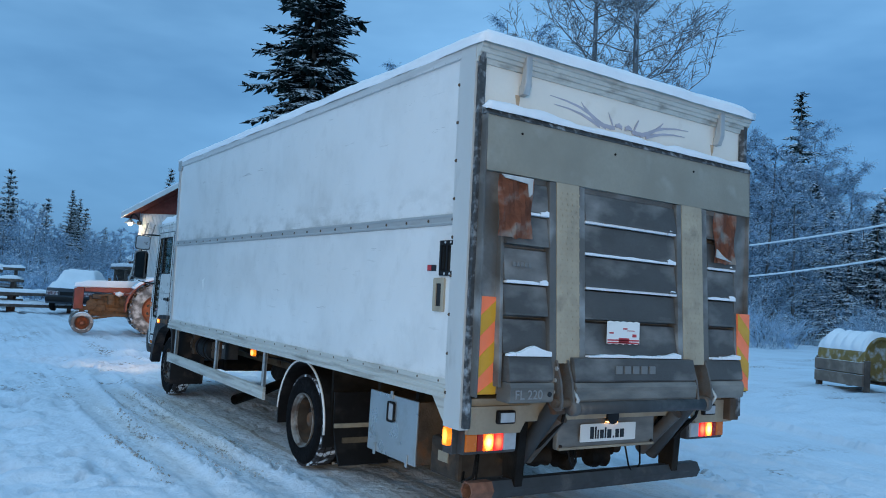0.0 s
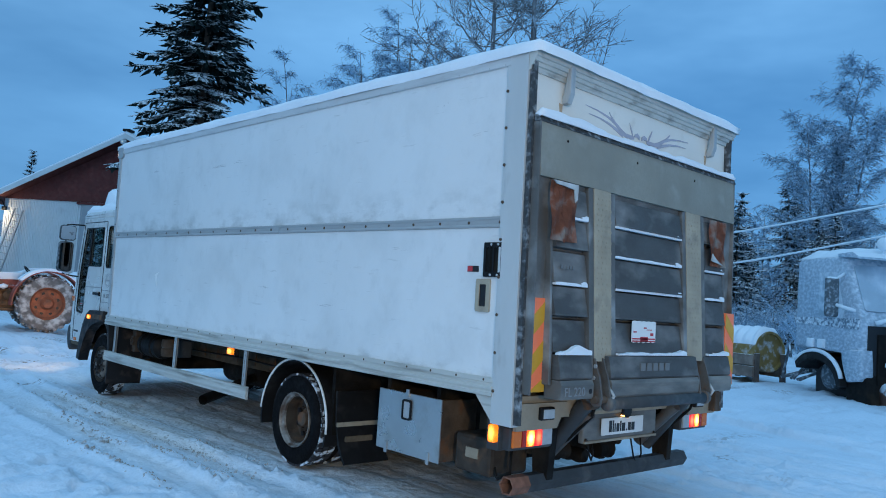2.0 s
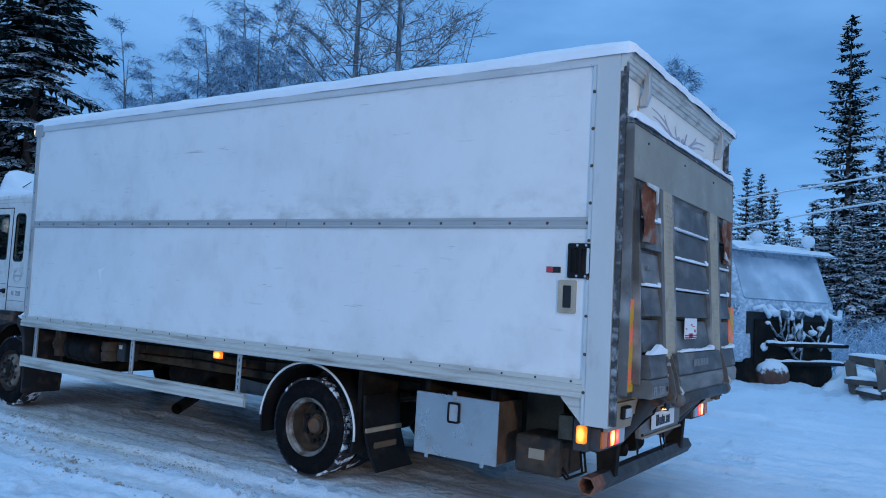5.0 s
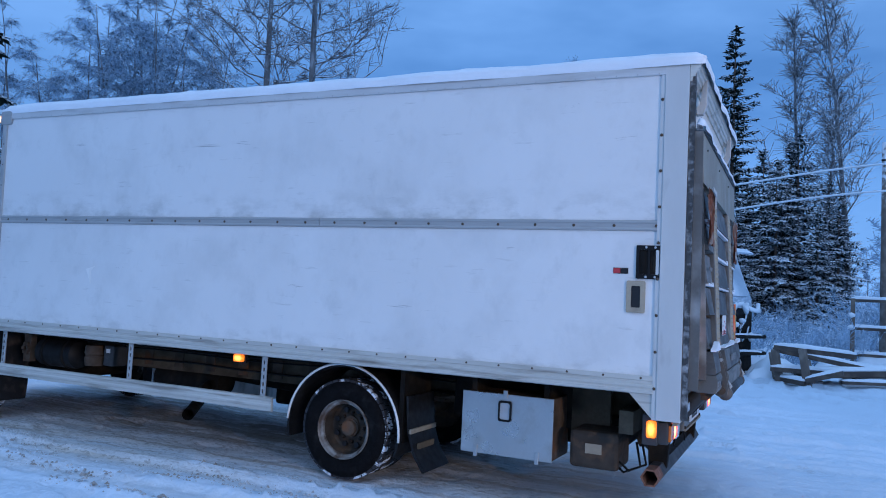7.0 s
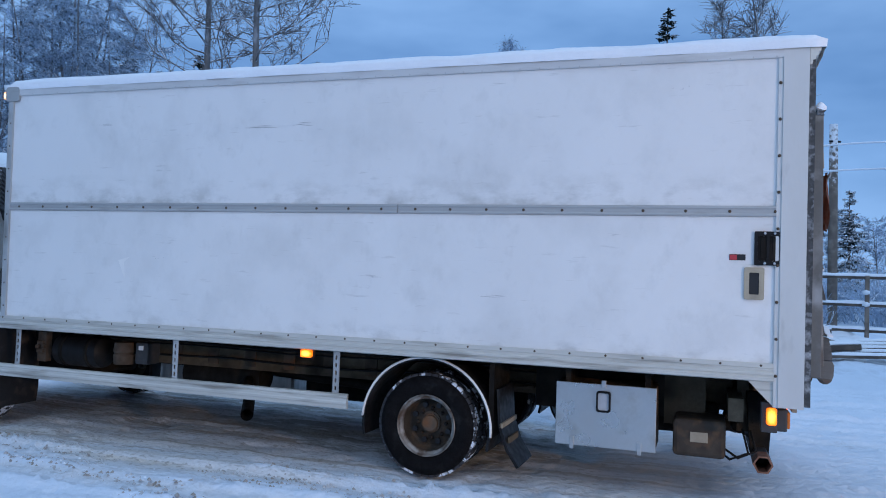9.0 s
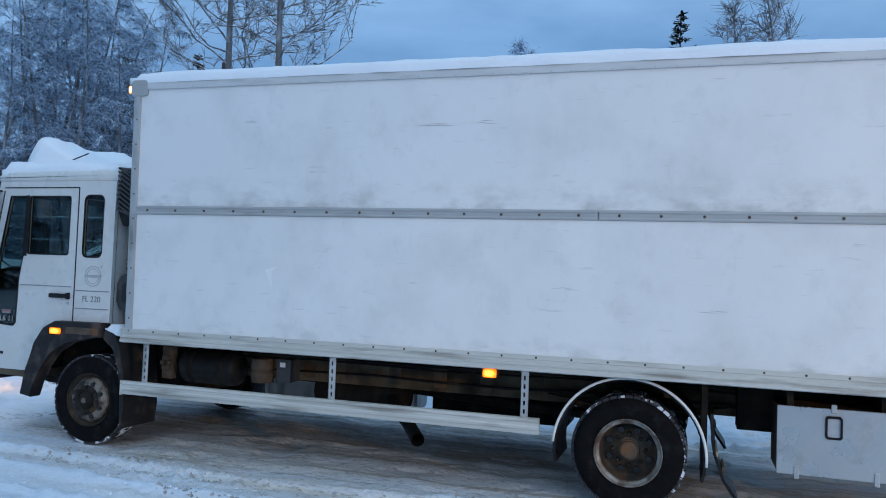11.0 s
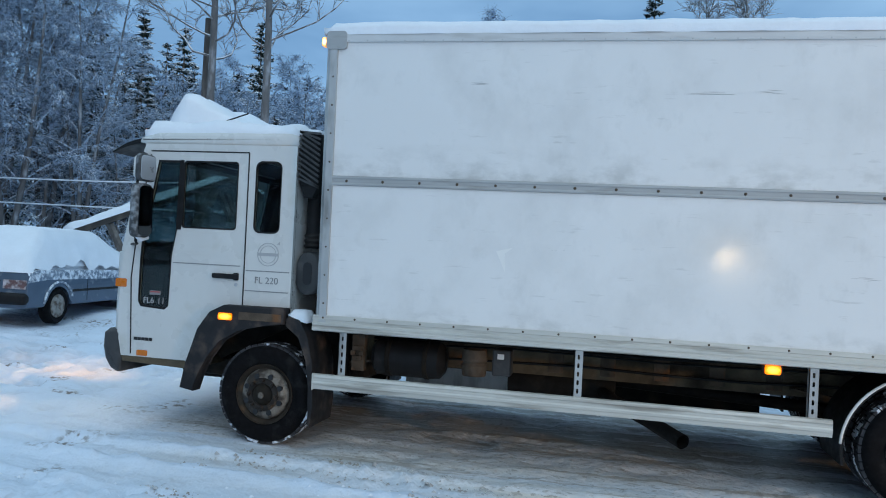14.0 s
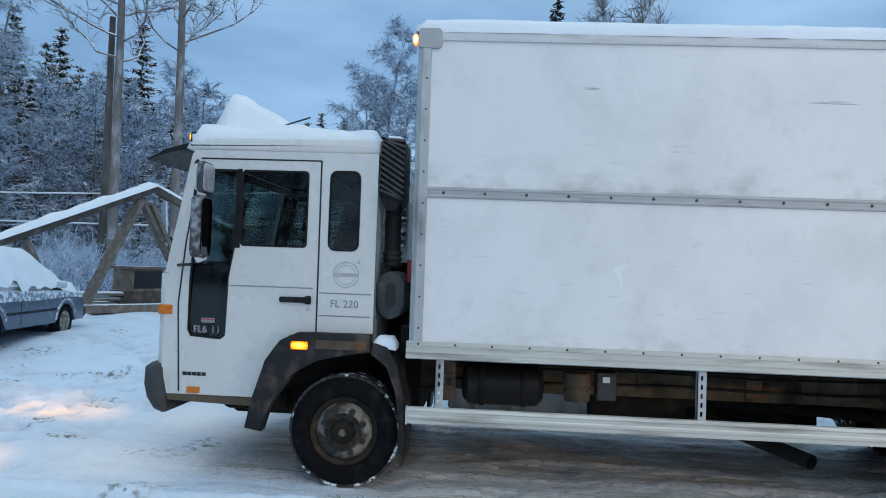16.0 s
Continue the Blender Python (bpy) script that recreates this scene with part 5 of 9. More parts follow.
def wheel(x, y, z, r, width, dished, parent, name="wheel", side=-1, snow=True):
    """A lorry wheel, outer face at x; side -1 looks towards smaller x."""
    s = side
    hub = B()
    if dished:
        lathe(hub, [(0.0, -s * 0.065), (0.052, -s * 0.066), (0.064, -s * 0.075), (0.066, -s * 0.105), (0.076, -s * 0.11), (0.077, -s * 0.19), (0.0, -s * 0.19)], (x, y, z), "x", 20)
    else:
        lathe(hub, [(0.0, s * 0.055), (0.04, s * 0.05), (0.066, s * 0.04), (0.08, s * 0.022), (0.088, s * 0.012), (0.10, -s * 0.03)], (x, y, z), "x", 20)
    w = part(name, hub, M_RUST if dished else M_DARK, parent, "lorry wheel with a weathered steel rim", 35)
    bm = B()
    rr = 0.235
    prof = [(rr, -s * 0.012), (rr + 0.03, s * 0.0), (rr + 0.09, s * 0.012), (r - 0.035, s * 0.004), (r - 0.008, -s * 0.03), (r, -s * 0.055), (r, -s * (width - 0.055)), (r - 0.03, -s * width), (rr, -s * (width - 0.01))]
    lathe(bm, prof, (x, y, z), "x", 48, closed=True)
    part("tyre", bm, M_TYRE, w, "worn black tyre with snow in the tread", 50)
    bm = B()
    n = 44
    for k in range(n):
        a = 2 * math.pi * k / n
        for j, (u0, u1) in enumerate(((0.02, 0.075), (0.085, width - 0.085), (width - 0.075, width - 0.02))):
            mm = Matrix.Translation((x, y, z)) @ Matrix.Rotation(a + j * 0.07, 4, "X")
            bx(bm, min(-s * u0, -s * u1), max(-s * u0, -s * u1), -0.024, 0.024, r - 0.02, r + 0.003, 0, mm)
    tagged(part("tread_block", bm, M_TYRE_SNOW, w), kind="stuff")
    bm = B()
    if dished:
        prof = [(0.240, s * 0.006), (0.236, s * 0.010), (0.230, s * 0.004), (0.224, -s * 0.012), (0.206, -s * 0.022), (0.202, -s * 0.040), (0.232, -s * 0.05)]
    else:
        prof = [(0.238, s * 0.002), (0.236, -s * 0.012), (0.222, -s * 0.03), (0.205, -s * 0.05), (0.188, -s * 0.05), (0.17, -s * 0.012), (0.15, s * 0.012), (0.11, s * 0.018), (0.09, s * 0.005), (0.09, -s * 0.03), (0.24, -s * 0.06)]
    lathe(bm, prof, (x, y, z), "x", 40, closed=True)
    rim = part("rim", bm, M_RIM if dished else M_BARREL, w, "", 40)
    if not dished:
        bm = B()
        lathe(bm, [(0.200, -s * 0.035), (0.190, -s * 0.012), (0.160, s * 0.014), (0.112, s * 0.020), (0.088, s * 0.008), (0.088, -s * 0.03)], (x, y, z), "x", 40)
        part("disc", bm, M_RIMF, rim, "weathered grey wheel disc", 40)
        bm = B()
        lathe(bm, [(0.026, s * 0.05), (0.024, s * 0.060), (0.012, s * 0.064)], (x, y, z), "x", 14)
        part("hub_cap", bm, M_RIMF, rim, "", 40)
        bm = B()
        lathe(bm, [(0.132, s * 0.0185), (0.128, s * 0.026), (0.092, s * 0.028), (0.085, s * 0.018)], (x, y, z), "x", 36)
        part("nut_ring", bm, M_HUB, rim, "dark greasy ring under the nuts", 40)
    if dished:
        bm = B()
        lathe(bm, [(0.2025, -s * 0.040), (0.196, -s * 0.15), (0.178, -s * 0.168), (0.12, -s * 0.158), (0.095, -s * 0.145), (0.078, -s * 0.145), (0.078, -s * 0.20), (0.23, -s * 0.20), (0.23, -s * 0.05)], (x, y, z), "x", 32, closed=True)
        part("disc", bm, M_BARREL, rim, "dark rusty wheel disc", 40)
    for k in range(8):
        a = 2 * math.pi * (k + 0.5) / 8
        bm = B()
        q = (x + (-s * 0.148 if dished else s * 0.002), y + 0.150 * math.cos(a), z + 0.150 * math.sin(a))
        lathe(bm, [(0.024, 0.0), (0.022, s * 0.019)], q, "x", 10)
        part("hand_hole", bm, M_INK, w)
    bm = B()
    for k in range(8):
        a = 2 * math.pi * k / 8
        q = (x + (-s * 0.16 if dished else s * 0.020), y + 0.115 * math.cos(a), z + 0.115 * math.sin(a))
        lathe(bm, [(0.017, 0.0), (0.017, s * 0.02), (0.009, s * 0.032)], q, "x", 6)
    tagged(part("wheel_nut", bm, M_HUB, rim), kind="stuff")
    return w


def chassis():
    for x in (3.60, 4.42):
        bm = B()
        prism(bm, [(x - 0.035, 0.61), (x + 0.035, 0.61), (x + 0.035, 0.90), (x - 0.035, 0.90)], "y", 4.2, 12.1, 0.006)
        part("frame_rail", bm, M_MUD, truck, "muddy steel frame rail")
    for k in range(14):
        y = 4.2 + 0.49 * k
        bm = B()
        bx(bm, XL + 0.35, XR - 0.35, y, y + 0.05, 0.90, 0.99)
        part("floor_bearer", bm, M_MUD, truck)
    bm = B()
    bx(bm, 3.45, 4.57, 10.7, 12.2, 0.36, 0.95, 0.04)
    part("engine_block", bm, M_DARK, truck)
    for y in (7.0, 9.3):
        bm = B()
        bx(bm, 3.64, 4.38, y, y + 0.09, 0.64, 0.84)
        part("cross_member", bm, M_DARK, truck)
    bm = B()
    tube(bm, [(4.01, 6.45, 0.44), (4.01, 9.0, 0.58), (4.01, 11.0, 0.6)], 0.05, 12)
    lathe(bm, [(0.02, -0.26), (0.14, -0.18), (0.2, 0.0), (0.14, 0.18), (0.02, 0.26)], (4.01, 6.45, 0.44), "y", 18)
    part("drive_shaft", bm, M_DARK, truck, "", 40)
    for y, z, r in ((6.45, 0.42, 0.075), (11.16, 0.40, 0.06)):
        bm = B()
        tube(bm, [(2.95, y, z), (5.07, y, z)], r, 14)
        part("axle", bm, M_RUST, truck, "", 40)
    for x in (3.52, 4.50):
        for yc, z in ((6.45, 0.56), (11.16, 0.52)):
            bm = B()
            for k in range(4):
                prism(bm, [(yc - 0.7 + 0.1 * k, z + 0.10 - 0.025 * k), (yc, z - 0.03 * k), (yc + 0.7 - 0.1 * k, z + 0.10 - 0.025 * k), (yc + 0.7 - 0.1 * k, z + 0.12 - 0.025 * k), (yc, z + 0.02 - 0.03 * k), (yc - 0.7 + 0.1 * k, z + 0.12 - 0.025 * k)], "x", x - 0.035, x + 0.035)
            part("leaf_spring", bm, M_RUST, truck)
    # wheels
    wheel(2.83, 6.45, 0.40, 0.40, 0.225, True, truck)
    wheel(3.09, 6.45, 0.40, 0.40, 0.225, True, truck)
    wheel(5.19, 6.45, 0.40, 0.40, 0.225, True, truck, side=1)
    wheel(4.93, 6.45, 0.40, 0.40, 0.225, True, truck, side=1)
    wheel(2.80, 11.16, 0.39, 0.395, 0.235, False, truck)
    wheel(5.22, 11.16, 0.39, 0.395, 0.235, False, truck, side=1)
    # rear mudguards with a pale edge
    for xa, xb in ((2.80, 3.32), (4.70, 5.22)):
        bm = B()
        arc = [(6.45 + 0.53 * math.cos(radians(a)), 0.40 + 0.53 * math.sin(radians(a))) for a in range(-12, 200, 8)]
        inn = [(6.45 + 0.51 * math.cos(radians(a)), 0.40 + 0.51 * math.sin(radians(a))) for a in range(196, -14, -8)]
        prism(bm, arc + inn, "x", xa, xb)
        guard = part("rear_mudguard", bm, M_PLASTIC, truck, "black plastic mudguard with a pale edge", 40)
        bm = B()
        e = xa if xa < 4 else xb
        tube(bm, [(e, 6.45 + 0.53 * math.cos(radians(a)), 0.40 + 0.53 * math.sin(radians(a))) for a in range(4, 190, 6)], 0.010, 8)
        part("edge_trim", bm, M_PLATEW, guard, "", True)
    for xa, xb in ((2.86, 3.32), (4.70, 5.16)):
        bm = B()
        prism(bm, [(5.90, 0.72), (5.88, 0.72), (5.86, 0.45), (5.80, 0.28), (5.71, 0.15), (5.73, 0.14), (5.82, 0.27), (5.88, 0.45)], "x", xa, xb)
        flap = part("mud_flap", bm, M_PLASTIC, truck, "bent black rubber mud flap", 40)
        bm = B()
        bx(bm, xa - 0.0, xb, 5.845, 5.868, 0.43, 0.465)
        part("flap_bar", bm, M_STRIP, flap)
        bm = B()
        prism(bm, rrect(xa + 0.06, xb - 0.12, 0.31, 0.355, 0.008), "y", 5.80, 5.815)
        part("worn_print", bm, M_MUD, flap)
    bm = B()
    bx(bm, 2.86, 3.34, 5.92, 5.96, 0.35, 0.93)
    part("guard_stay", bm, M_DARK, truck)
    # steel tool chest behind the rear wheel
    bm = B()
    bx(bm, 2.985, 3.42, 4.74, 5.46, 0.345, 0.80, 0.006)
    chest = part("tool_chest", bm, M_RUST, truck, "steel tool chest with a paddle latch")
    bm = B()
    bx(bm, 2.972, 2.986, 4.735, 5.465, 0.34, 0.805, 0.004)
    door = part("chest_door", bm, M_STEEL, chest, "brushed steel door")
    bm = B()
    sheet(bm, rrect(5.06, 5.165, 0.60, 0.755, 0.02, 4), [rrect(5.073, 5.152, 0.615, 0.74, 0.014, 4)], "x", 2.957, 2.973)
    part("latch_frame", bm, M_PLASTIC, door)
    bm = B()
    prism(bm, rrect(5.073, 5.152, 0.615, 0.74, 0.014, 4), "x", 2.966, 2.9725)
    part("paddle_latch", bm, M_CLEARLENS, door, "chrome paddle latch")
    for y in (4.85, 5.34):
        bm = B()
        bx(bm, 2.962, 2.973, y - 0.016, y + 0.016, 0.315, 0.405, 0.004)
        part("hinge", bm, M_STEEL, door)
    bm = B()
    bx(bm, 2.96, 2.975, 5.095, 5.13, 0.775, 0.835, 0.004)
    part("padlock_tab", bm, M_STEEL, door)
    bm = B()
    bx(bm, 3.0, 3.4, 4.78, 4.82, 0.80, 0.95)
    bx(bm, 3.0, 3.4, 5.36, 5.40, 0.80, 0.95)
    bx(bm, 3.35, 3.60, 4.7, 5.7, 0.55, 0.92)
    part("chest_hanger", bm, M_DARK, truck)
    # side guard
    bm = B()
    prism(bm, [(2.675, 0.495), (2.70, 0.49), (2.70, 0.61), (2.675, 0.605), (2.668, 0.585), (2.673, 0.575), (2.673, 0.555), (2.668, 0.545), (2.668, 0.53), (2.673, 0.52)], "y", 7.06, 10.70, 0.002)
    rail = part("side_guard_rail", bm, M_ALU_W, truck, "cream aluminium side guard rail")
    bm = B()
    bx(bm, 2.667, 2.702, 10.70, 10.71, 0.488, 0.612)
    part("end_cap", bm, M_ALU_W, rail)
    for y in (10.49, 8.72, 7.18):
        bm = B()
        holes = [rrect(y - 0.008, y + 0.008, 0.63 + 0.06 * k, 0.665 + 0.06 * k, 0.006, 2) for k in range(5)]
        sheet(bm, [(y - 0.03, 0.50), (y + 0.03, 0.50), (y + 0.03, 0.95), (y - 0.03, 0.95)], holes, "x", 2.702, 2.708)
        bx(bm, 2.702, 2.75, y + 0.024, y + 0.03, 0.50, 0.95)
        part("guard_support", bm, M_ALU, truck, "slotted steel support")
    # side marker
    bm = B()
    prism(bm, rrect(7.39, 7.49, 0.875, 0.935, 0.01, 3), "x", 2.672, 2.70, 0.004)
    mk = part("side_marker", bm, M_AMBER, truck, "lit amber side marker lamp")
    bm = B()
    bx(bm, 2.70, 2.72, 7.375, 7.505, 0.865, 0.95)
    part("marker_base", bm, M_PLASTIC, mk)
    # tanks and units under the floor
    bm = B()
    lathe(bm, [(0.0, -0.30), (0.10, -0.29), (0.145, -0.25), (0.15, -0.2), (0.15, 0.2), (0.145, 0.25), (0.10, 0.29), (0.0, 0.30)], (3.06, 10.05, 0.735), "y", 24)
    tank = part("air_tank", bm, M_PLASTIC, truck, "black round air tank", 40)
    for y in (9.9, 10.2):
        bm = B()
        lathe(bm, [(0.153, y - 0.02), (0.158, y - 0.015), (0.158, y + 0.015), (0.153, y + 0.02)], (3.06, 0, 0.735), "y", 24)
        part("tank_strap", bm, M_DARK, tank, "", 40)
    bm = B()
    lathe(bm, [(0.0, -0.11), (0.09, -0.1), (0.10, -0.02), (0.085, 0.0), (0.10, 0.02), (0.09, 0.1), (0.0, 0.11)], (3.0, 9.52, 0.75), "z", 18)
    part("air_dryer", bm, M_RUST, truck, "", 40)
    bm = B()
    bx(bm, 2.98, 3.15, 9.24, 9.38, 0.66, 0.86, 0.012)
    unit = part("valve_unit", bm, M_GREYP, truck)
    bm = B()
    bx(bm, 2.974, 2.981, 9.29, 9.34, 0.79, 0.83)
    part("label_plate", bm, M_PLATEW, unit)
    bm = B()
    for k in range(6):
        a = k * math.pi / 3
        bx(bm, 2.90, 2.94, 10.44 + 0.035 * math.cos(a) - 0.018, 10.44 + 0.035 * math.cos(a) + 0.018, 0.76 + 0.045 * math.sin(a) - 0.018, 0.76 + 0.045 * math.sin(a) + 0.018, 0.004)
    bx(bm, 2.93, 3.0, 10.39, 10.49, 0.62, 0.90)
    part("brake_valve", bm, M_RUST, truck)
    bm = B()
    lathe(bm, [(0.0, -0.45), (0.13, -0.44), (0.14, -0.4), (0.14, 0.4), (0.13, 0.44), (0.0, 0.45)], (3.75, 8.9, 0.52), "y", 20)
    part("silencer", bm, M_DARK, truck, "", 40)
    bm = B()
    tube(bm, [(3.6, 8.55, 0.50), (3.4, 8.45, 0.47), (3.1, 8.22, 0.415), (2.72, 7.99, 0.36)], 0.052, 16, caps=False)
    tube(bm, [(3.1, 8.22, 0.415), (2.722, 7.991, 0.3603)], 0.045, 16, caps=False)
    part("exhaust_pipe", bm, M_DARK, truck, "sooty exhaust pipe", 40)
    bm = B()
    prism(bm, [(5.33, 0.49), (5.36, 0.49), (5.36, 0.61), (5.33, 0.61)], "y", 7.06, 10.70, 0.004)
    part("side_guard_rail", bm, M_ALU_W, truck)
    bm = B()
    bx(bm, 4.75, 5.2, 8.75, 10.55, 0.19, 0.90, 0.06)
    part("fuel_tank", bm, M_ALU, truck)
    bm = B()
    bx(bm, 4.70, 5.15, 7.15, 8.55, 0.20, 0.86, 0.03)
    part("battery_box", bm, M_DARK, truck)
    # dark box added under the cab to stand for its shade
    bm = B()
    bx(bm, 3.35, 5.0, 11.72, 12.25, 0.40, 0.60, 0.05)
    part("under_tray", bm, M_DARK, truck)
    for k in range(7):
        y = 7.2 + 0.42 * k
        bm = B()
        bx(bm, 3.555, 3.566, y, y + 0.12, 0.64, 0.85, 0.003)
        part("frame_bracket", bm, M_RUST, truck)
    for k, (z, r) in enumerate(((0.83, 0.012), (0.80, 0.009), (0.70, 0.012))):
        bm = B()
        tube(bm, [(3.53, 4.5 + 0.6 * i, z + 0.012 * math.sin(i * 1.7 + k)) for i in range(11)], r, 6)
        part("brake_line", bm, M_PLASTIC, truck, "", True)


chassis()

# ---------------- cab of the truck ----------------


def cab():
    outer = [(10.98, 1.075), (10.98, 2.36), (12.325, 2.36), (12.395, 2.0), (12.465, 1.52), (12.50, 1.25), (12.505, 0.80), (12.46, 0.60), (11.80, 0.60), (11.76, 0.80), (11.69, 0.95), (11.58, 1.05), (11.45, 1.075)]
    main = rrect(11.475, 11.965, 1.675, 2.225, 0.03)
    quarter = [(12.0, 2.225), (12.195, 2.225), (12.245, 1.95), (12.315, 1.60), (12.325, 1.40), (12.325, 1.06), (12.30, 1.015), (12.08, 1.0), (12.045, 1.03), (12.035, 1.45), (12.0, 1.66)]
    small = rrect(11.10, 11.325, 1.66, 2.235, 0.055, 5)
    for xa, xb, left in ((2.80, 2.835, True), (5.185, 5.22, False)):
        bm = B()
        sheet(bm, outer, [main, quarter, small], "x", xa, xb)
        side = part("cab_side", bm, M_CAB, truck, "white painted cab side")
        g = (xa + xb) / 2
        for name, shape in (("side_window", main), ("kerb_window", quarter), ("rear_quarter_window", small)):
            bm = B()
            prism(bm, shape, "x", g - 0.002, g + 0.002)
            part(name, bm, M_GLASS, side).visible_shadow = False
            c = (sum(p[0] for p in shape) / len(shape), sum(p[1] for p in shape) / len(shape))
            bm = B()
            grow = [(c[0] + (p[0] - c[0]) * 1.0, c[1] + (p[1] - c[1]) * 1.0) for p in shape]
            hole = [(p[0] + (c[0] - p[0]) * min(0.3, 0.016 / (0.02 + math.hypot(p[0] - c[0], p[1] - c[1]))), p[1] + (c[1] - p[1]) * min(0.3, 0.016 / (0.02 + math.hypot(p[0] - c[0], p[1] - c[1])))) for p in shape]
            e = xa - 0.003 if left else xb - 0.012
            sheet(bm, grow, [hole], "x", e, e + 0.015)
            part("window_rubber", bm, M_PLASTIC, side)
        bm = B()
        bx(bm, g - 0.02, g + 0.004, 11.965, 12.0, 1.66, 2.23)
        part("window_post", bm, M_PLASTIC, side)
    # door gaps, creases and small fittings on the near side
    for pts in ([(11.385, 1.08), (11.39, 2.30)], [(12.37, 0.62), (12.40, 1.25), (12.36, 1.7), (12.27, 2.27)], [(11.39, 2.30), (12.27, 2.30)]):
        bm = B()
        tube(bm, [(2.7995, *p) for p in pts], 0.006, 6)
        part("door_gap", bm, M_INK, truck)
    # grey strips draw the shade of the pressed lines in the white side
    for y0, y1, z in ((11.42, 12.02, 1.39), (11.0, 11.37, 1.36), (11.0, 11.37, 1.20)):
        bm = B()
        bx(bm, 2.797, 2.801, y0, y1, z - 0.004, z + 0.004)
        part("crease", bm, M_GREYINK, truck)
    bm = B()
    prism(bm, rrect(11.52, 11.60, 1.265, 1.345, 0.012), "x", 2.793, 2.801)
    part("handle_dish", bm, M_CAB, truck)
    bm = B()
    prism(bm, rrect(11.425, 11.655, 1.285, 1.325, 0.014), "x", 2.772, 2.79, 0.006)
    prism(bm, rrect(11.43, 11.47, 1.275, 1.335, 0.01), "x", 2.785, 2.802)
    part("door_handle", bm, M_PLASTIC, truck, "black door handle")
    bm = B()
    lathe(bm, [(0.014, 0.0), (0.014, 0.006)], (2.793, 11.45, 1.24), "x", 12)
    part("door_lock", bm, M_CLEARLENS, truck)
    # round emblem as plain rings and a bar, word bars, model lettering
    for r0, r1 in ((0.087, 0.093), (0.066, 0.070)):
        bm = B()
        ring = [(11.185 + r1 * math.cos(2 * math.pi * k / 32), 1.495 + r1 * math.sin(2 * math.pi * k / 32)) for k in range(32)]
        inner = [(11.185 + r0 * math.cos(2 * math.pi * k / 32), 1.495 + r0 * math.sin(2 * math.pi * k / 32)) for k in range(32)]
        sheet(bm, ring, [inner], "x", 2.797, 2.801)
        part("emblem_ring", bm, M_EMBLEM, truck)
    bm = B()
    bx(bm, 2.796, 2.801, 11.10, 11.27, 1.483, 1.507)
    part("emblem_bar", bm, M_EMBLEM, truck)
    bm = B()
    prism(bm, [(11.115, 1.575), (11.09, 1.60), (11.09, 1.575)], "x", 2.797, 2.801)
    part("emblem_arrow", bm, M_EMBLEM, truck)
    side_turn = Matrix(((0, 0, -1, 2.7985), (-1, 0, 0, 0), (0, 1, 0, 0), (0, 0, 0, 1)))
    letters("model_lettering", "FL 220", 0.075, Matrix.Translation((0, 11.19, 1.285)) @ side_turn, M_GREYINK, truck, 0.002)
    letters("model_lettering", "FL6", 0.07, Matrix.Translation((0.012, 12.235, 1.065)) @ side_turn, M_EMBLEM, truck, 0.002)
    letters("model_lettering", "11", 0.075, Matrix.Translation((0.012, 12.12, 1.065)) @ side_turn, M_GREYINK, truck, 0.002)
    for k in range(5):
        bm = B()
        bx(bm, 2.796, 2.801, 12.345 - 0.035 * k - 0.03, 12.345 - 0.035 * k, 0.735, 0.76)
        part("word_bar", bm, M_INK, truck)
    bm = B()
    bx(bm, 2.811, 2.8145, 12.13, 12.23, 1.115, 1.15)
    sticker = part("window_sticker", bm, M_GREYINK, truck)
    bm = B()
    bx(bm, 2.8095, 2.8108, 12.135, 12.225, 1.135, 1.144)
    part("red_line", bm, M_REDINK, sticker)
    bm = B()
    prism(bm, rrect(12.215, 12.31, 0.61, 0.655, 0.006), "x", 2.792, 2.802)
    part("side_reflector", bm, M_AMBER_OFF, truck, "orange reflector")
    # sill, front panel and nose
    bm = B()
    prism(bm, [(11.82, 0.53), (12.46, 0.55), (12.47, 0.605), (11.81, 0.605)], "x", 2.815, 5.205, 0.006)
    part("sill", bm, M_MUD, truck, "muddy step sill")
    bm = B()
    prism(bm, [(12.44, 0.60), (12.50, 0.60), (12.555, 0.80), (12.57, 1.25), (12.54, 1.44), (12.44, 1.44)], "x", 2.86, 5.16, 0.03)
    part("front_panel", bm, M_CAB, truck, "white front panel", 50)
    for xa, xb in ((2.805, 2.87), (5.15, 5.215)):
        bm = B()
        prism(bm, [(xa, 12.40), (xb, 12.40), (xb, 12.56), ((xa + xb) / 2 + (0.0 if xa > 4 else -0.005), 12.545), (xa if xa < 4 else xb, 12.49)], "z", 0.74, 1.46, 0.008)
        part("corner_panel", bm, M_CAB, truck, "", 40)
    bm = B()
    prism(bm, rrect(12.44, 12.545, 1.165, 1.235, 0.01), "x", 2.795, 2.86, 0.005)
    part("front_indicator", bm, M_AMBER_OFF, truck, "orange corner indicator")
    bm = B()
    prism(bm, rrect(12.44, 12.545, 1.165, 1.235, 0.01), "x", 5.16, 5.225, 0.005)
    part("front_indicator", bm, M_AMBER_OFF, truck)
    bm = B()
    prism(bm, [(12.46, 0.81), (12.59, 0.815), (12.635, 0.78), (12.64, 0.66), (12.615, 0.56), (12.56, 0.48), (12.50, 0.455), (12.47, 0.46)], "x", 2.80, 5.22, 0.03)
    part("front_bumper", bm, M_GREYP, truck, "dark grey plastic bumper", 50)
    for x in (3.15, 4.87):
        bm = B()
        prism(bm, rrect(x - 0.14, x + 0.14, 0.62, 0.76, 0.03), "y", 12.645, 12.665, 0.004)
        part("headlamp", bm, glow("headlamp_lit", (1.0, 0.8, 0.5), 20.0), truck, "lit headlamp")
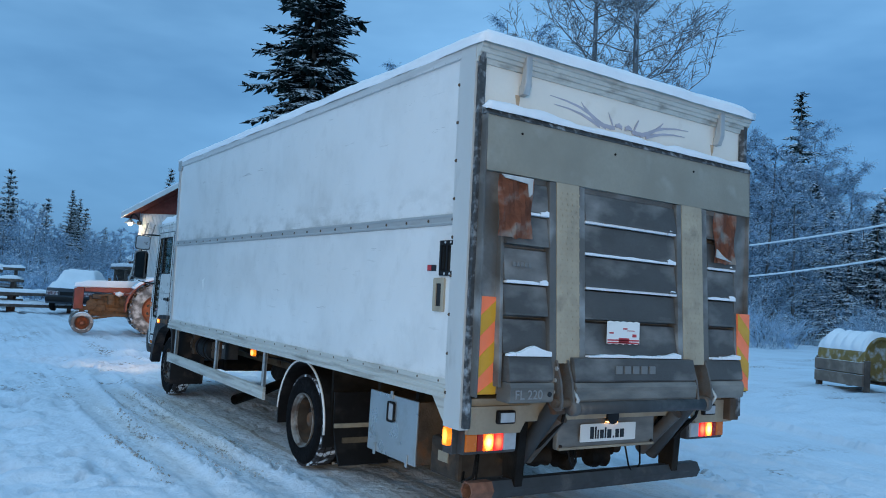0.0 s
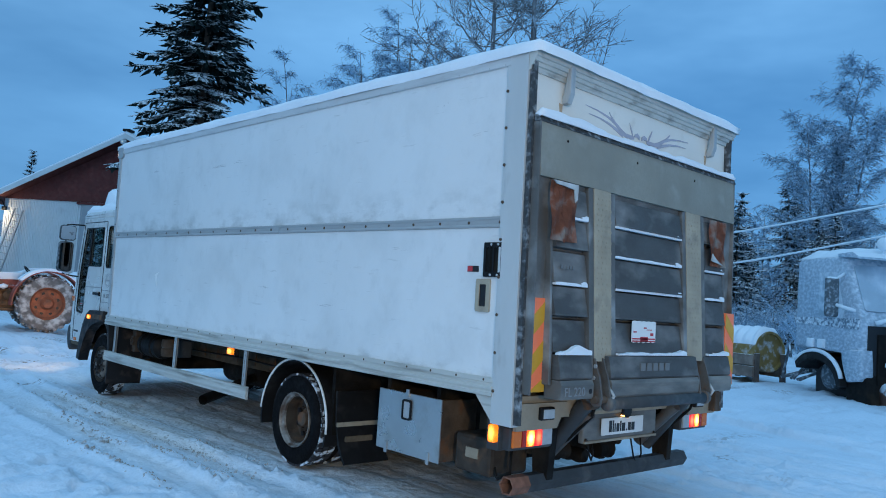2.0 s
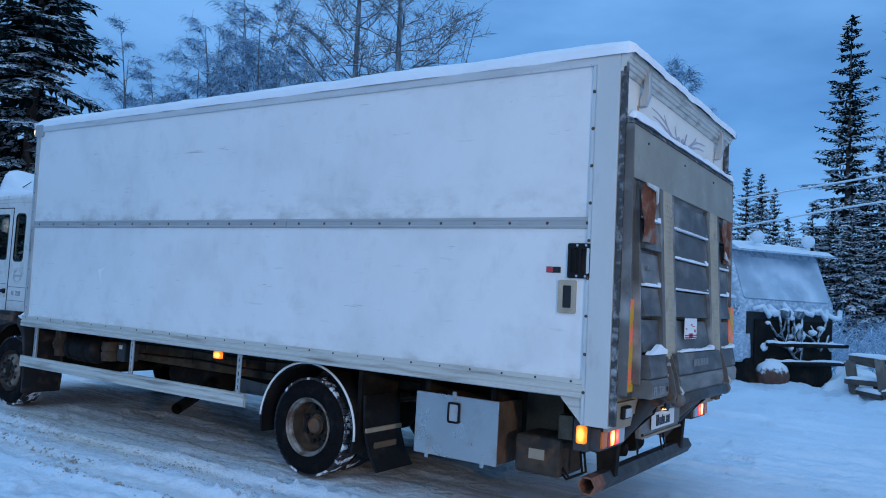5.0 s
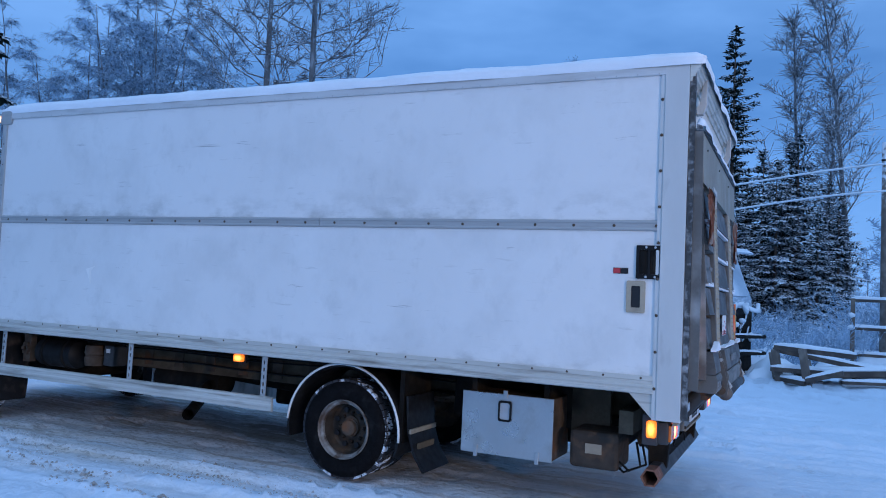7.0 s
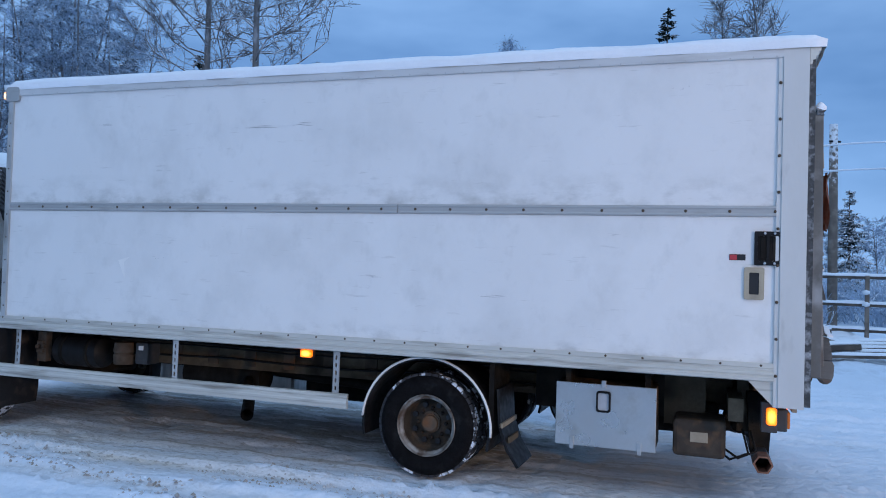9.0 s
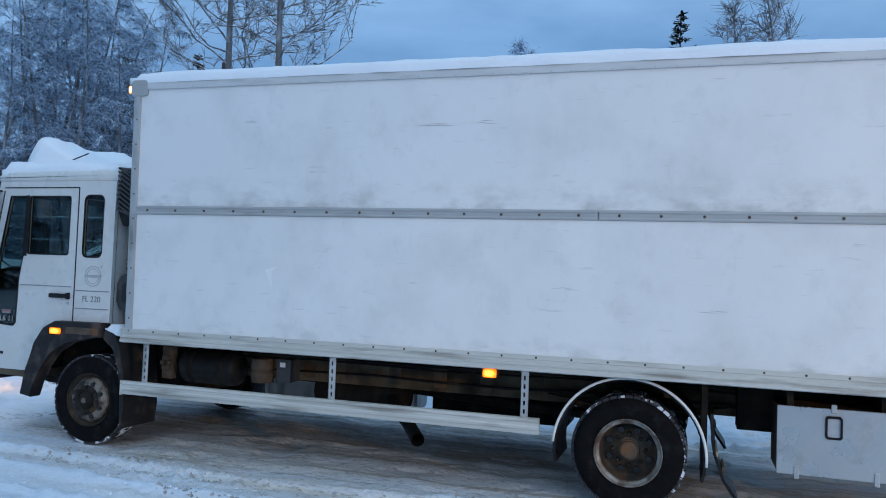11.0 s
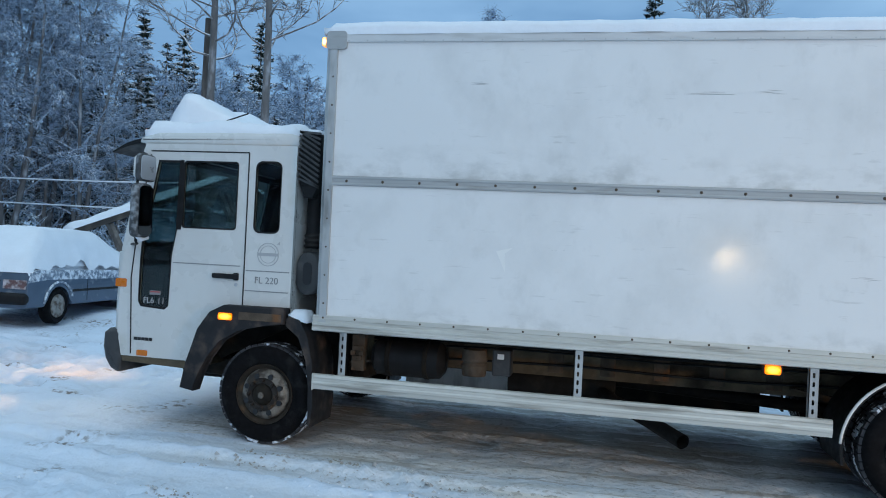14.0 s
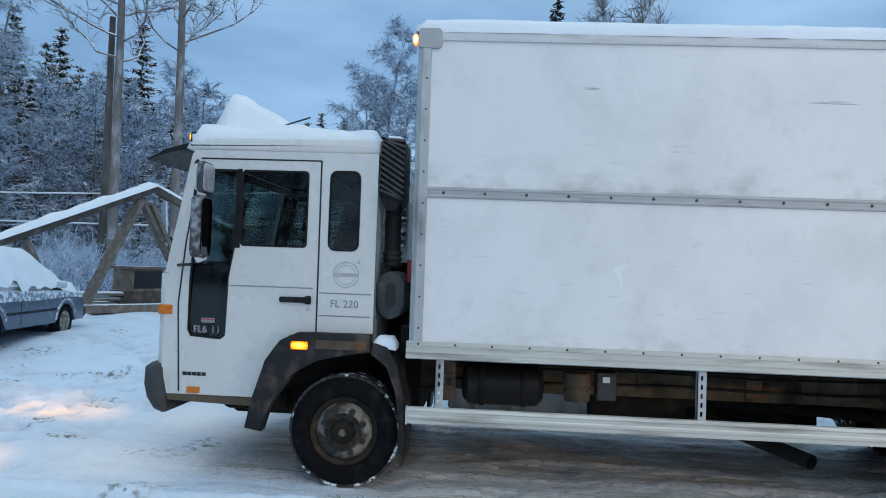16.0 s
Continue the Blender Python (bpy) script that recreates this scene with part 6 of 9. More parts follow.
    # windscreen frame
    tilt = Matrix.Translation((0, 12.52, 1.44)) @ Matrix.Rotation(radians(11.0), 4, "X")
    bm = B()
    sheet(bm, rrect(2.815, 5.205, 0.0, 0.935, 0.05), [rrect(2.91, 5.11, 0.06, 0.86, 0.06)], "y", -0.05, 0.0)
    bmesh.ops.transform(bm, matrix=tilt, verts=bm.verts)
    ws = part("windscreen_frame", bm, M_CAB, truck)
    bm = B()
    prism(bm, rrect(2.91, 5.11, 0.06, 0.86, 0.06), "y", -0.03, -0.024)
    bmesh.ops.transform(bm, matrix=tilt, verts=bm.verts)
    part("windscreen", bm, M_GLASS, ws).visible_shadow = False
    bm = B()
    sheet(bm, rrect(2.85, 5.17, -0.02, 0.90, 0.05), [rrect(2.93, 5.09, 0.08, 0.84, 0.06)], "y", -0.064, -0.053)
    bmesh.ops.transform(bm, matrix=tilt, verts=bm.verts)
    part("windscreen_lining", bm, M_SEAT, ws)
    for xa, xb in ((2.837, 2.846), (5.174, 5.183)):
        bm = B()
        sheet(bm, outer, [main, quarter, small], "x", xa, xb)
        part("side_lining", bm, M_SEAT, truck, "dark inner door lining")
    bm = B()
    bx(bm, 2.85, 5.17, 11.02, 12.30, 2.325, 2.35)
    part("roof_lining", bm, M_SEAT, truck)
    bm = B()
    sheet(bm, [(2.85, 1.0), (5.17, 1.0), (5.17, 2.32), (2.85, 2.32)], [rrect(3.3, 4.7, 1.75, 2.2, 0.05)], "y", 11.012, 11.022)
    part("rear_lining", bm, M_SEAT, truck)
    bm = B()
    for x in (3.3, 4.3):
        tube(bm, [(x, 12.54, 1.46), (x - 0.45, 12.50, 1.72)], 0.008, 6)
    part("wiper", bm, M_PLASTIC, truck)
    # rear wall, roof, floor
    bm = B()
    sheet(bm, [(2.835, 1.0), (5.185, 1.0), (5.185, 2.36), (2.835, 2.36)], [rrect(3.3, 4.7, 1.75, 2.2, 0.05)], "y", 10.98, 11.01)
    rw = part("cab_rear_wall", bm, M_CAB, truck)
    bm = B()
    prism(bm, rrect(3.3, 4.7, 1.75, 2.2, 0.05), "y", 10.992, 10.996)
    part("rear_window", bm, M_GLASS, rw).visible_shadow = False
    bm = B()
    prism(bm, [(10.97, 2.355), (12.33, 2.355), (12.40, 2.375), (12.38, 2.42), (12.22, 2.455), (11.05, 2.465), (10.97, 2.44)], "x", 2.80, 5.22, 0.035)
    part("cab_roof", bm, M_CAB, truck, "white cab roof", 50)
    bm = B()
    bx(bm, 2.83, 5.19, 11.82, 12.46, 0.62, 0.70)
    bx(bm, 2.83, 5.19, 11.0, 11.82, 1.02, 1.08)
    bx(bm, 2.83, 5.19, 11.78, 11.82, 0.7, 1.08)
    part("cab_floor", bm, M_SEAT, truck)
    # inside: dash, wheel, seats
    bm = B()
    prism(bm, [(12.44, 1.0), (12.44, 1.52), (12.25, 1.56), (12.12, 1.46), (12.18, 1.0)], "x", 2.9, 5.12, 0.02)
    part("dashboard", bm, M_SEAT, truck)
    bm = B()
    ringm = Matrix.Translation((3.35, 12.08, 1.52)) @ Matrix.Rotation(radians(35), 4, "X")
    pts = [ringm @ Vector((0.22 * math.cos(2 * math.pi * k / 24), 0.22 * math.sin(2 * math.pi * k / 24), 0)) for k in range(25)]
    tube(bm, pts, 0.016, 8)
    tube(bm, [ringm @ Vector((0, 0, 0)), (3.35, 12.25, 1.3)], 0.03, 8)
    tube(bm, [ringm @ Vector((-0.22, 0, 0)), ringm @ Vector((0.22, 0, 0))], 0.014, 6)
    part("steering_wheel", bm, M_SEAT, truck, "", 50)
    for x in (3.35, 4.65):
        bm = B()
        bx(bm, x - 0.25, x + 0.25, 11.38, 11.85, 1.22, 1.40, 0.05)
        part("seat_cushion", bm, M_SEAT, truck, "", 50)
        bm = B()
        prism(bm, [(11.45, 1.36), (11.32, 1.36), (11.17, 2.0), (11.21, 2.04), (11.29, 2.02)], "x", x - 0.23, x + 0.23, 0.04)
        part("seat_back", bm, M_SEAT, truck, "", 50)
        bm = B()
        prism(bm, rrect(11.16, 11.27, 2.05, 2.2, 0.03), "x", x - 0.12, x + 0.12, 0.03)
        part("headrest", bm, M_SEAT, truck, "", 50)
    # wheel arches
    for xa, xb in ((2.70, 2.83), (5.19, 5.32)):
        cy, cz = 11.16, 0.40
        o = [(11.85, 0.40), (11.80, 0.62), (11.72, 0.88), (11.62, 1.02), (11.50, 1.08), (10.98, 1.085)]
        i = [(10.98, 0.96), (11.16, 0.935), (11.36, 0.90), (11.53, 0.80), (11.64, 0.65), (11.70, 0.50), (11.73, 0.38)]
        bm = B()
        prism(bm, o + i, "x", xa, xb, 0.012)
        arch = part("wheel_arch", bm, M_ARCH, truck, "scuffed grey plastic wheel arch", 45)
        e = xa if xa < 4 else xb - 0.004
        bm = B()
        bx(bm, e - 0.004, e + 0.008, 11.0, 11.36, 0.975, 1.035)
        part("arch_label", bm, M_RUST, arch)
        bm = B()
        back = [(10.975, 1.0), (10.95, 1.03), (10.86, 1.0), (10.79, 0.88), (10.735, 0.66), (10.72, 0.35), (10.735, 0.18), (10.755, 0.2), (10.765, 0.50), (10.79, 0.70), (10.86, 0.87), (10.975, 0.945)]
        prism(bm, back, "x", xa + 0.03 if xa < 4 else xa - 0.35, xb + 0.35 if xa < 4 else xb - 0.03, 0.006)
        part("rear_splash_guard", bm, M_ARCH, truck, "grey plastic splash guard", 45)
        bm = B()
        prism(bm, [(11.0, 1.0), (11.0, 0.95), (11.7, 0.6), (11.75, 0.65), (11.65, 0.98)], "x", xb + 0.25 if xa < 4 else xa - 0.3, xb + 0.27 if xa < 4 else xa - 0.28)
        part("arch_liner", bm, M_DARK, truck)
    bm = B()
    prism(bm, rrect(11.415, 11.535, 0.965, 1.02, 0.012), "x", 2.688, 2.702, 0.004)
    part("side_marker", bm, M_AMBER, truck, "lit amber side marker lamp")
    # mirrors on the near side: black frames, a pale back on the upper one
    bm = B()
    prism(bm, rrect(2.415, 2.63, 2.02, 2.235, 0.045), "y", 12.105, 12.15, 0.012)
    up_m = part("upper_mirror", bm, M_SEAL, truck, "black-framed wide-angle mirror", 50)
    bm = B()
    prism(bm, rrect(2.43, 2.615, 2.035, 2.22, 0.04), "y", 12.15, 12.178, 0.012)
    part("mirror_back", bm, M_CAB, up_m, "white mirror back", 50)
    bm = B()
    prism(bm, rrect(2.428, 2.617, 2.033, 2.222, 0.035), "y", 12.1005, 12.1055)
    # pale glass tone stands for the sky mirrored in it
    part("mirror_glass", bm, mat("sky_toned_mirror", (0.55, 0.6, 0.65), 0.35, metal=0.5, var=0.1), up_m)
    bm = B()
    prism(bm, rrect(2.42, 2.62, 1.58, 2.005, 0.05), "y", 12.11, 12.19, 0.025)
    low_m = part("main_mirror", bm, M_SEAL, truck, "frosted black main mirror head", 50)
    bm = B()
    prism(bm, rrect(2.435, 2.605, 1.60, 1.985, 0.04), "y", 12.104, 12.1105)
    part("mirror_glass", bm, M_MIRROR, low_m)
    bm = B()
    tube(bm, [(2.50, 12.16, 1.60), (2.56, 12.17, 1.565), (2.62, 12.15, 1.585)], 0.022, 8)
    part("mirror_snow", bm, M_SNOW, low_m, "", True)
    bm = B()
    tube(bm, [(2.83, 12.33, 2.27), (2.65, 12.24, 2.26), (2.53, 12.19, 2.25), (2.52, 12.2, 1.9), (2.53, 12.19, 1.55), (2.65, 12.26, 1.53), (2.83, 12.44, 1.52)], 0.011, 8)
    part("mirror_arm", bm, M_PLASTIC, truck, "", True)
    bm = B()
    prism(bm, rrect(5.40, 5.60, 1.58, 2.2, 0.05), "y", 12.11, 12.20, 0.02)
    tube(bm, [(5.20, 12.33, 2.2), (5.5, 12.19, 2.18)], 0.011, 8)
    tube(bm, [(5.20, 12.44, 1.6), (5.5, 12.19, 1.6)], 0.011, 8)
    part("far_mirror", bm, M_PLASTIC, truck, "", 50)
    # visor, roof lamps, aerial
    bm = B()
    prism(bm, [(12.36, 2.43), (12.40, 2.44), (12.60, 2.385), (12.74, 2.305), (12.735, 2.295), (12.58, 2.36), (12.39, 2.40)], "x", 2.93, 5.09, 0.004)
    part("sun_visor", bm, M_PLASTIC, truck, "smoked plastic sun visor", 40)
    for x in (2.96, 5.06):
        bm = B()
        prism(bm, rrect(12.36, 12.41, 2.44, 2.51, 0.015), "x", x - 0.05, x + 0.05, 0.008)
        rl = part("roof_lamp", bm, M_PLASTIC, truck, "small lit roof marker lamp")
        bm = B()
        prism(bm, rrect(x - 0.04, x + 0.04, 2.455, 2.50, 0.01), "y", 12.41, 12.42)
        part("lens", bm, M_AMBER, rl)
    bm = B()
    tube(bm, [(3.05, 12.05, 2.5), (3.05, 11.55, 2.66)], 0.006, 6)
    part("aerial", bm, M_PLASTIC, truck)
    # folded roof deflector
    bm = B()
    prism(bm, [(12.28, 2.46), (12.20, 2.76), (12.12, 2.765), (11.75, 2.60), (11.62, 2.50), (11.62, 2.46)], "x", 3.12, 4.90, 0.03)
    part("roof_deflector", bm, M_CAB, truck, "white roof deflector under snow", 50)
    # snorkel behind the cab
    bm = B()
    bx(bm, 2.82, 3.2, 10.80, 10.965, 2.05, 2.47, 0.02)
    sn = part("air_intake", bm, M_PLASTIC, truck, "black louvred air intake", 50)
    for k in range(12):
        z = 1.99 + 0.042 * k
        pts = []
        for y, dz in ((10.795, 0.0), (10.97, 0.11)):
            pts.append((y, min(max(z + dz, 2.03), 2.47)))
        bm = B()
        prism(bm, [(pts[0][0], pts[0][1]), (pts[1][0], pts[1][1]), (pts[1][0], min(pts[1][1] + 0.018, 2.485)), (pts[0][0], pts[0][1] + 0.018)], "x", 2.80, 2.822)
        part("louvre", bm, M_GREYP, sn)
    bm = B()
    prism(bm, [(10.80, 2.06), (10.965, 2.06), (10.92, 1.96), (10.85, 1.96)], "x", 2.83, 3.19, 0.01)
    tube(bm, [(2.98, 10.885, 2.0), (2.98, 10.885, 1.62)], 0.06, 14)
    lathe(bm, [(0.062, -0.08), (0.075, -0.06), (0.062, -0.04), (0.075, -0.02), (0.062, 0.0), (0.075, 0.02), (0.062, 0.04)], (2.98, 10.885, 1.64), "z", 14)
    part("intake_pipe", bm, M_PLASTIC, truck, "", 40)
    bm = B()
    prism(bm, rrect(10.775, 10.965, 1.19, 1.53, 0.09, 6), "x", 2.86, 3.3, 0.02)
    fl = part("air_filter", bm, M_GREYP, truck, "grey air filter housing", 50)
    bm = B()
    prism(bm, rrect(10.835, 10.905, 1.27, 1.45, 0.034, 6), "x", 2.854, 2.862)
    part("filter_recess", bm, M_INK, fl)
    bm = B()
    bx(bm, 2.9, 5.1, 10.74, 10.79, 0.95, 1.15)
    bx(bm, 3.4, 4.6, 10.75, 10.95, 0.95, 1.6)
    part("cab_mount", bm, M_DARK, truck)
    bm = B()
    bx(bm, 3.02, 3.06, 10.74, 10.78, 1.45, 1.62, 0.01)
    part("red_coupling", bm, M_REDINK, truck)


cab()


def soft(x, y, seed=0.0):
    return noise.noise(Vector((x, y, seed)))


def snow_slab(name, x0, x1, y0, y1, base, h, label, seed=1.0, step=0.08, over=0.015, lump=0.35, drop=0.02, parent=None, edge=0.10, rim=0.25):
    """A layer of lying snow: uneven top, round edges. base: height of what it lies on, a number or a function of x and y."""
    f = base if callable(base) else (lambda x, y: base)
    nx, ny = max(4, int((x1 - x0) / step)), max(4, int((y1 - y0) / step))
    bm = B()
    top = []
    for j in range(ny + 1):
        row = []
        for i in range(nx + 1):
            x, y = x0 + (x1 - x0) * i / nx, y0 + (y1 - y0) * j / ny
            d = min(x - x0, x1 - x, y - y0, y1 - y)
            e = min(1.0, d / edge)
            r = math.sqrt(max(0.0, 1 - (1 - e) ** 2))
            hh = h * (rim + (1 - rim) * r) * (1 + lump * soft(x * 2.3, y * 2.3, seed) + lump * 0.5 * soft(x * 8, y * 8, seed + 5))
            if e == 0:
                x += over * soft(x * 5, y * 5, seed + 2)
                y += over * soft(x * 5 + 9, y * 5, seed + 3)
            row.append(bm.verts.new((x, y, f(x, y) + hh)))
        top.append(row)
    for j in range(ny):
        for i in range(nx):
            bm.faces.new((top[j][i], top[j][i + 1], top[j + 1][i + 1], top[j + 1][i]))
    ring = top[0][:] + [r[-1] for r in top[1:]] + top[-1][-2::-1] + [r[0] for r in top[-2:0:-1]]
    cx, cy = (x0 + x1) / 2, (y0 + y1) / 2
    low = []
    for v in ring:
        q = v.co.copy()
        q.x += 0.004 * (1 if q.x < cx else -1)
        q.y += 0.004 * (1 if q.y < cy else -1)
        q.z = f(v.co.x, v.co.y) - drop
        low.append(bm.verts.new(q))
    n = len(ring)
    for k in range(n):
        bm.faces.new((ring[k], low[k], low[(k + 1) % n], ring[(k + 1) % n]))
    ob = part(name, bm, M_SNOW, parent, "", True)
    if parent is None:
        tagged(ob, label, "snow", kind="stuff")
    return ob


snow_slab("roof_snow", XL - 0.018, XR + 0.018, YR - 0.10, YF + 0.03, 3.15, 0.095, "smooth white snow lying on the roof of the truck's box", 2.0, 0.07, lump=0.13, drop=0.012, rim=0.40, edge=0.09)
snow_slab("cab_roof_snow", 2.83, 5.19, 11.0, 12.36, lambda x, y: 2.43, 0.13, "thick lumpy snow on the roof of the cab", 4.0, 0.05, lump=0.45, drop=0.03, rim=0.4, edge=0.08)
snow_slab("deflector_snow", 3.03, 4.97, 11.58, 12.27, lambda x, y: 2.50 + max(0.0, min(1.0, (y - 11.6) / 0.52)) * 0.26 - max(0.0, y - 12.17) * 2.0, 0.075, "snow heaped on the sloping roof deflector", 6.0, 0.05, lump=0.6, drop=0.20)
snow_slab("lift_edge_snow", XL + 0.02, XR - 0.03, 3.695, 3.757, 2.74, 0.04, "strip of snow on the top edge of the tail lift", 8.0, 0.03, lump=0.7, drop=0.01, edge=0.03)
snow_slab("arch_snow", 2.74, 2.95, 10.80, 10.96, lambda x, y: 1.03 - (10.96 - y) * 0.2, 0.05, "snow on the splash guard behind the cab", 9.0, 0.03, lump=0.7, drop=0.02, edge=0.05)
snow_slab("intake_snow", 2.83, 3.18, 10.81, 10.95, 2.468, 0.035, "snow on top of the black air intake", 10.0, 0.03, lump=0.7, drop=0.01, edge=0.05)
for name_ in ("roof_snow", "lift_edge_snow"):
    for vert in bpy.data.objects[name_].data.vertices:
        vert.co = lean(*vert.co)

# ---------------- trees ----------------
M_BARK = mat("grey_bark", (0.17, 0.165, 0.165), 0.9, var=0.3, scale=4, base2=(0.46, 0.48, 0.52), cut=(0.52, 0.72), scale2=3, stretch=(1, 1, 0.35), bump=0.4, bscale=20)
M_BARK_B = mat("brown_bark", (0.12, 0.085, 0.06), 0.9, var=0.3, scale=4, base2=(0.22, 0.17, 0.13), cut=(0.5, 0.75), scale2=4, stretch=(1, 1, 0.3), bump=0.4, bscale=20)
# frost colours leaned to blue, with distance haze put into them
M_FROST = mat("frosted_twigs", (0.44, 0.56, 0.71), 0.85, var=0.3, scale=0.8, base2=(0.12, 0.155, 0.20), cut=(0.50, 0.68), scale2=2.0, snow=0.22)
M_FROST_P = mat("pale_frosted_twigs", (0.45, 0.58, 0.74), 0.85, var=0.3, scale=1.2, base2=(0.06, 0.08, 0.105), cut=(0.48, 0.60), scale2=5.0, snow=0.2)
M_SNAG = mat("grey_dead_wood", (0.095, 0.085, 0.08), 0.9, var=0.3, scale=5, base2=(0.18, 0.165, 0.155), cut=(0.5, 0.75), scale2=4, stretch=(1, 1, 0.3), bump=0.4, bscale=20)
M_BARE = mat("dark_twigs", (0.16, 0.15, 0.15), 0.85, var=0.3, scale=1.2, base2=(0.5, 0.53, 0.58), cut=(0.5, 0.66), scale2=2.5, snow=0.35)
M_NEEDLE = mat("snowy_needles", (0.022, 0.036, 0.03), 0.8, var=0.4, scale=1.5, base2=(0.05, 0.06, 0.05), cut=(0.5, 0.8), scale2=4, snow=0.30, spec=0.15)
M_NEEDLE_W = mat("white_needles", (0.03, 0.042, 0.04), 0.8, var=0.4, scale=1.5, base2=(0.36, 0.45, 0.55), cut=(0.53, 0.68), scale2=2.6, snow=0.20, spec=0.15)


M_NEEDLE_T = mat("dark_needles", (0.016, 0.026, 0.022), 0.8, var=0.4, scale=1.5, base2=(0.04, 0.05, 0.045), cut=(0.5, 0.8), scale2=4, snow=0.12, spec=0.15)


class Wood:
    """Gathers tapered three-sided twigs and needle sprays into one mesh."""

    def __init__(self):
        self.v, self.f = [], []

    def seg(self, p, q, r0, r1, n=3):
        d = (q - p)
        if d.length < 1e-6:
            return
        d.normalize()
        a = d.cross(Vector((0.3, 0.2, 0.93)))
        a = a.normalized() if a.length > 1e-3 else Vector((1, 0, 0))
        b = d.cross(a)
        k0 = len(self.v)
        for c, r in ((p, r0), (q, r1)):
            for k in range(n):
                t = 2 * math.pi * k / n
                self.v.append(c + a * (math.cos(t) * r) + b * (math.sin(t) * r))
        for k in range(n):
            self.f.append((k0 + k, k0 + (k + 1) % n, k0 + n + (k + 1) % n, k0 + n + k))

    def line(self, pts, r0, r1, n=3):
        m = len(pts) - 1
        for i in range(m):
            self.seg(pts[i], pts[i + 1], r0 + (r1 - r0) * i / m, r0 + (r1 - r0) * (i + 1) / m, n)

    def spray(self, p, tip, w):
        d = tip - p
        side = d.cross(Vector((0, 0, 1)))
        side = side.normalized() * w if side.length > 1e-4 else Vector((w, 0, 0))
        mid = p + d * 0.45
        drop = Vector((0, 0, -w * 0.55))
        k = len(self.v)
        self.v += [p, mid + side + drop, tip, mid - side + drop]
        self.f += [(k, k + 1, k + 2), (k, k + 2, k + 3)]

    def mesh(self, name):
        me = bpy.data.meshes.new(name)
        me.from_pydata([tuple(c) for c in self.v], [], self.f)
        return me


def bent(rng, start, way, length, n, lift, jitter):
    """A limb's line: sets out along way, then bends up or down."""
    pts, d, p = [start], way.normalized(), start
    for i in range(n):
        d = (d + Vector((rng.uniform(-jitter, jitter), rng.uniform(-jitter, jitter), lift + rng.uniform(-jitter, jitter) * 0.5))).normalized()
        p = p + d * (length / n)
        pts.append(p)
    return pts


def leafless(name, at, H, seed, label, limbs=30, twigs=10, low=0.28, reach=0.30, weep=0.12, radius=0.16, material=None, bark=None, twig_r=0.011, up=1.1, turn=0.0, stems=1, tseg=2, crook=0.16, sway=0.05, lift=0.0, tl=(0.3, 0.8)):
    """A tree without leaves: trunk, ascending limbs, side shoots and hanging twigs."""
    rng = random.Random(seed)
    t = root(name, at, label, "tree", turn=turn)
    trunk, crown = B(), Wood()
    for s in range(stems):
        lean = Vector((rng.uniform(-sway, sway), rng.uniform(-sway, sway), 1)) if stems == 1 else Vector((0.16 * math.cos(s * 2.4), 0.16 * math.sin(s * 2.4), 1))
        hh = H * (1 if s == 0 else rng.uniform(0.75, 0.95))
        spine = bent(rng, Vector((0, 0, -0.1)), lean, hh, 12, 0.03, sway)
        rs = radius / (1 if stems == 1 else 1.4)
        tube(trunk, spine, rs, 8, rs * 0.12)

        def along(u):
            k = min(int(u * 12), 11)
            return spine[k].lerp(spine[k + 1], u * 12 - k)

        for i in range(limbs // stems):
            u = low + (0.97 - low) * ((i + rng.random()) / (limbs // stems)) ** 0.9
            az = i * 2.4 + rng.uniform(-0.6, 0.6)
            L = H * reach * (1.05 - 0.75 * (u - low) / (1 - low)) * rng.uniform(0.7, 1.2)
            way = Vector((math.cos(az), math.sin(az), up * rng.uniform(0.6, 1.4)))
            limb = bent(rng, along(u), way, L, 6, lift - weep * 0.9, crook)
            crown.line(limb, max(0.014, radius * 0.30 * (1 - u * 0.6)), 0.012, 4)
            for j in range(7):
                w = 0.25 + 0.75 * (j + rng.random()) / 7
                k = min(int(w * 6), 5)
                s0 = limb[k].lerp(limb[k + 1], w * 6 - k)
                d = (limb[k + 1] - limb[k]).normalized()
                sd = d + Vector((rng.uniform(-1, 1), rng.uniform(-1, 1), rng.uniform(-0.3, 0.7)))
                sl = L * rng.uniform(0.22, 0.45)
                shoot = bent(rng, s0, sd, sl, 3, lift - weep, 0.22 + crook * 0.5)
                crown.line(shoot, 0.013, 0.008)
                for q in range(twigs):
                    f = rng.random()
                    k2 = min(int(f * 3), 2)
                    b0 = shoot[k2].lerp(shoot[k2 + 1], f * 3 - k2)
                    td = (shoot[-1] - shoot[0]).normalized() * 0.7 + Vector((rng.uniform(-1, 1), rng.uniform(-1, 1), rng.uniform(-0.6, 0.6)))
                    tw = bent(rng, b0, td, rng.uniform(*tl) * (H / 14), tseg, -weep * 3.0, 0.25)
                    crown.line(tw, twig_r, twig_r * 0.6)
    part("trunk", trunk, bark or M_BARK, t, "", True, local=True)
    part_mesh("crown", crown.mesh("crown"), material or M_FROST, t, local=True)
    return t


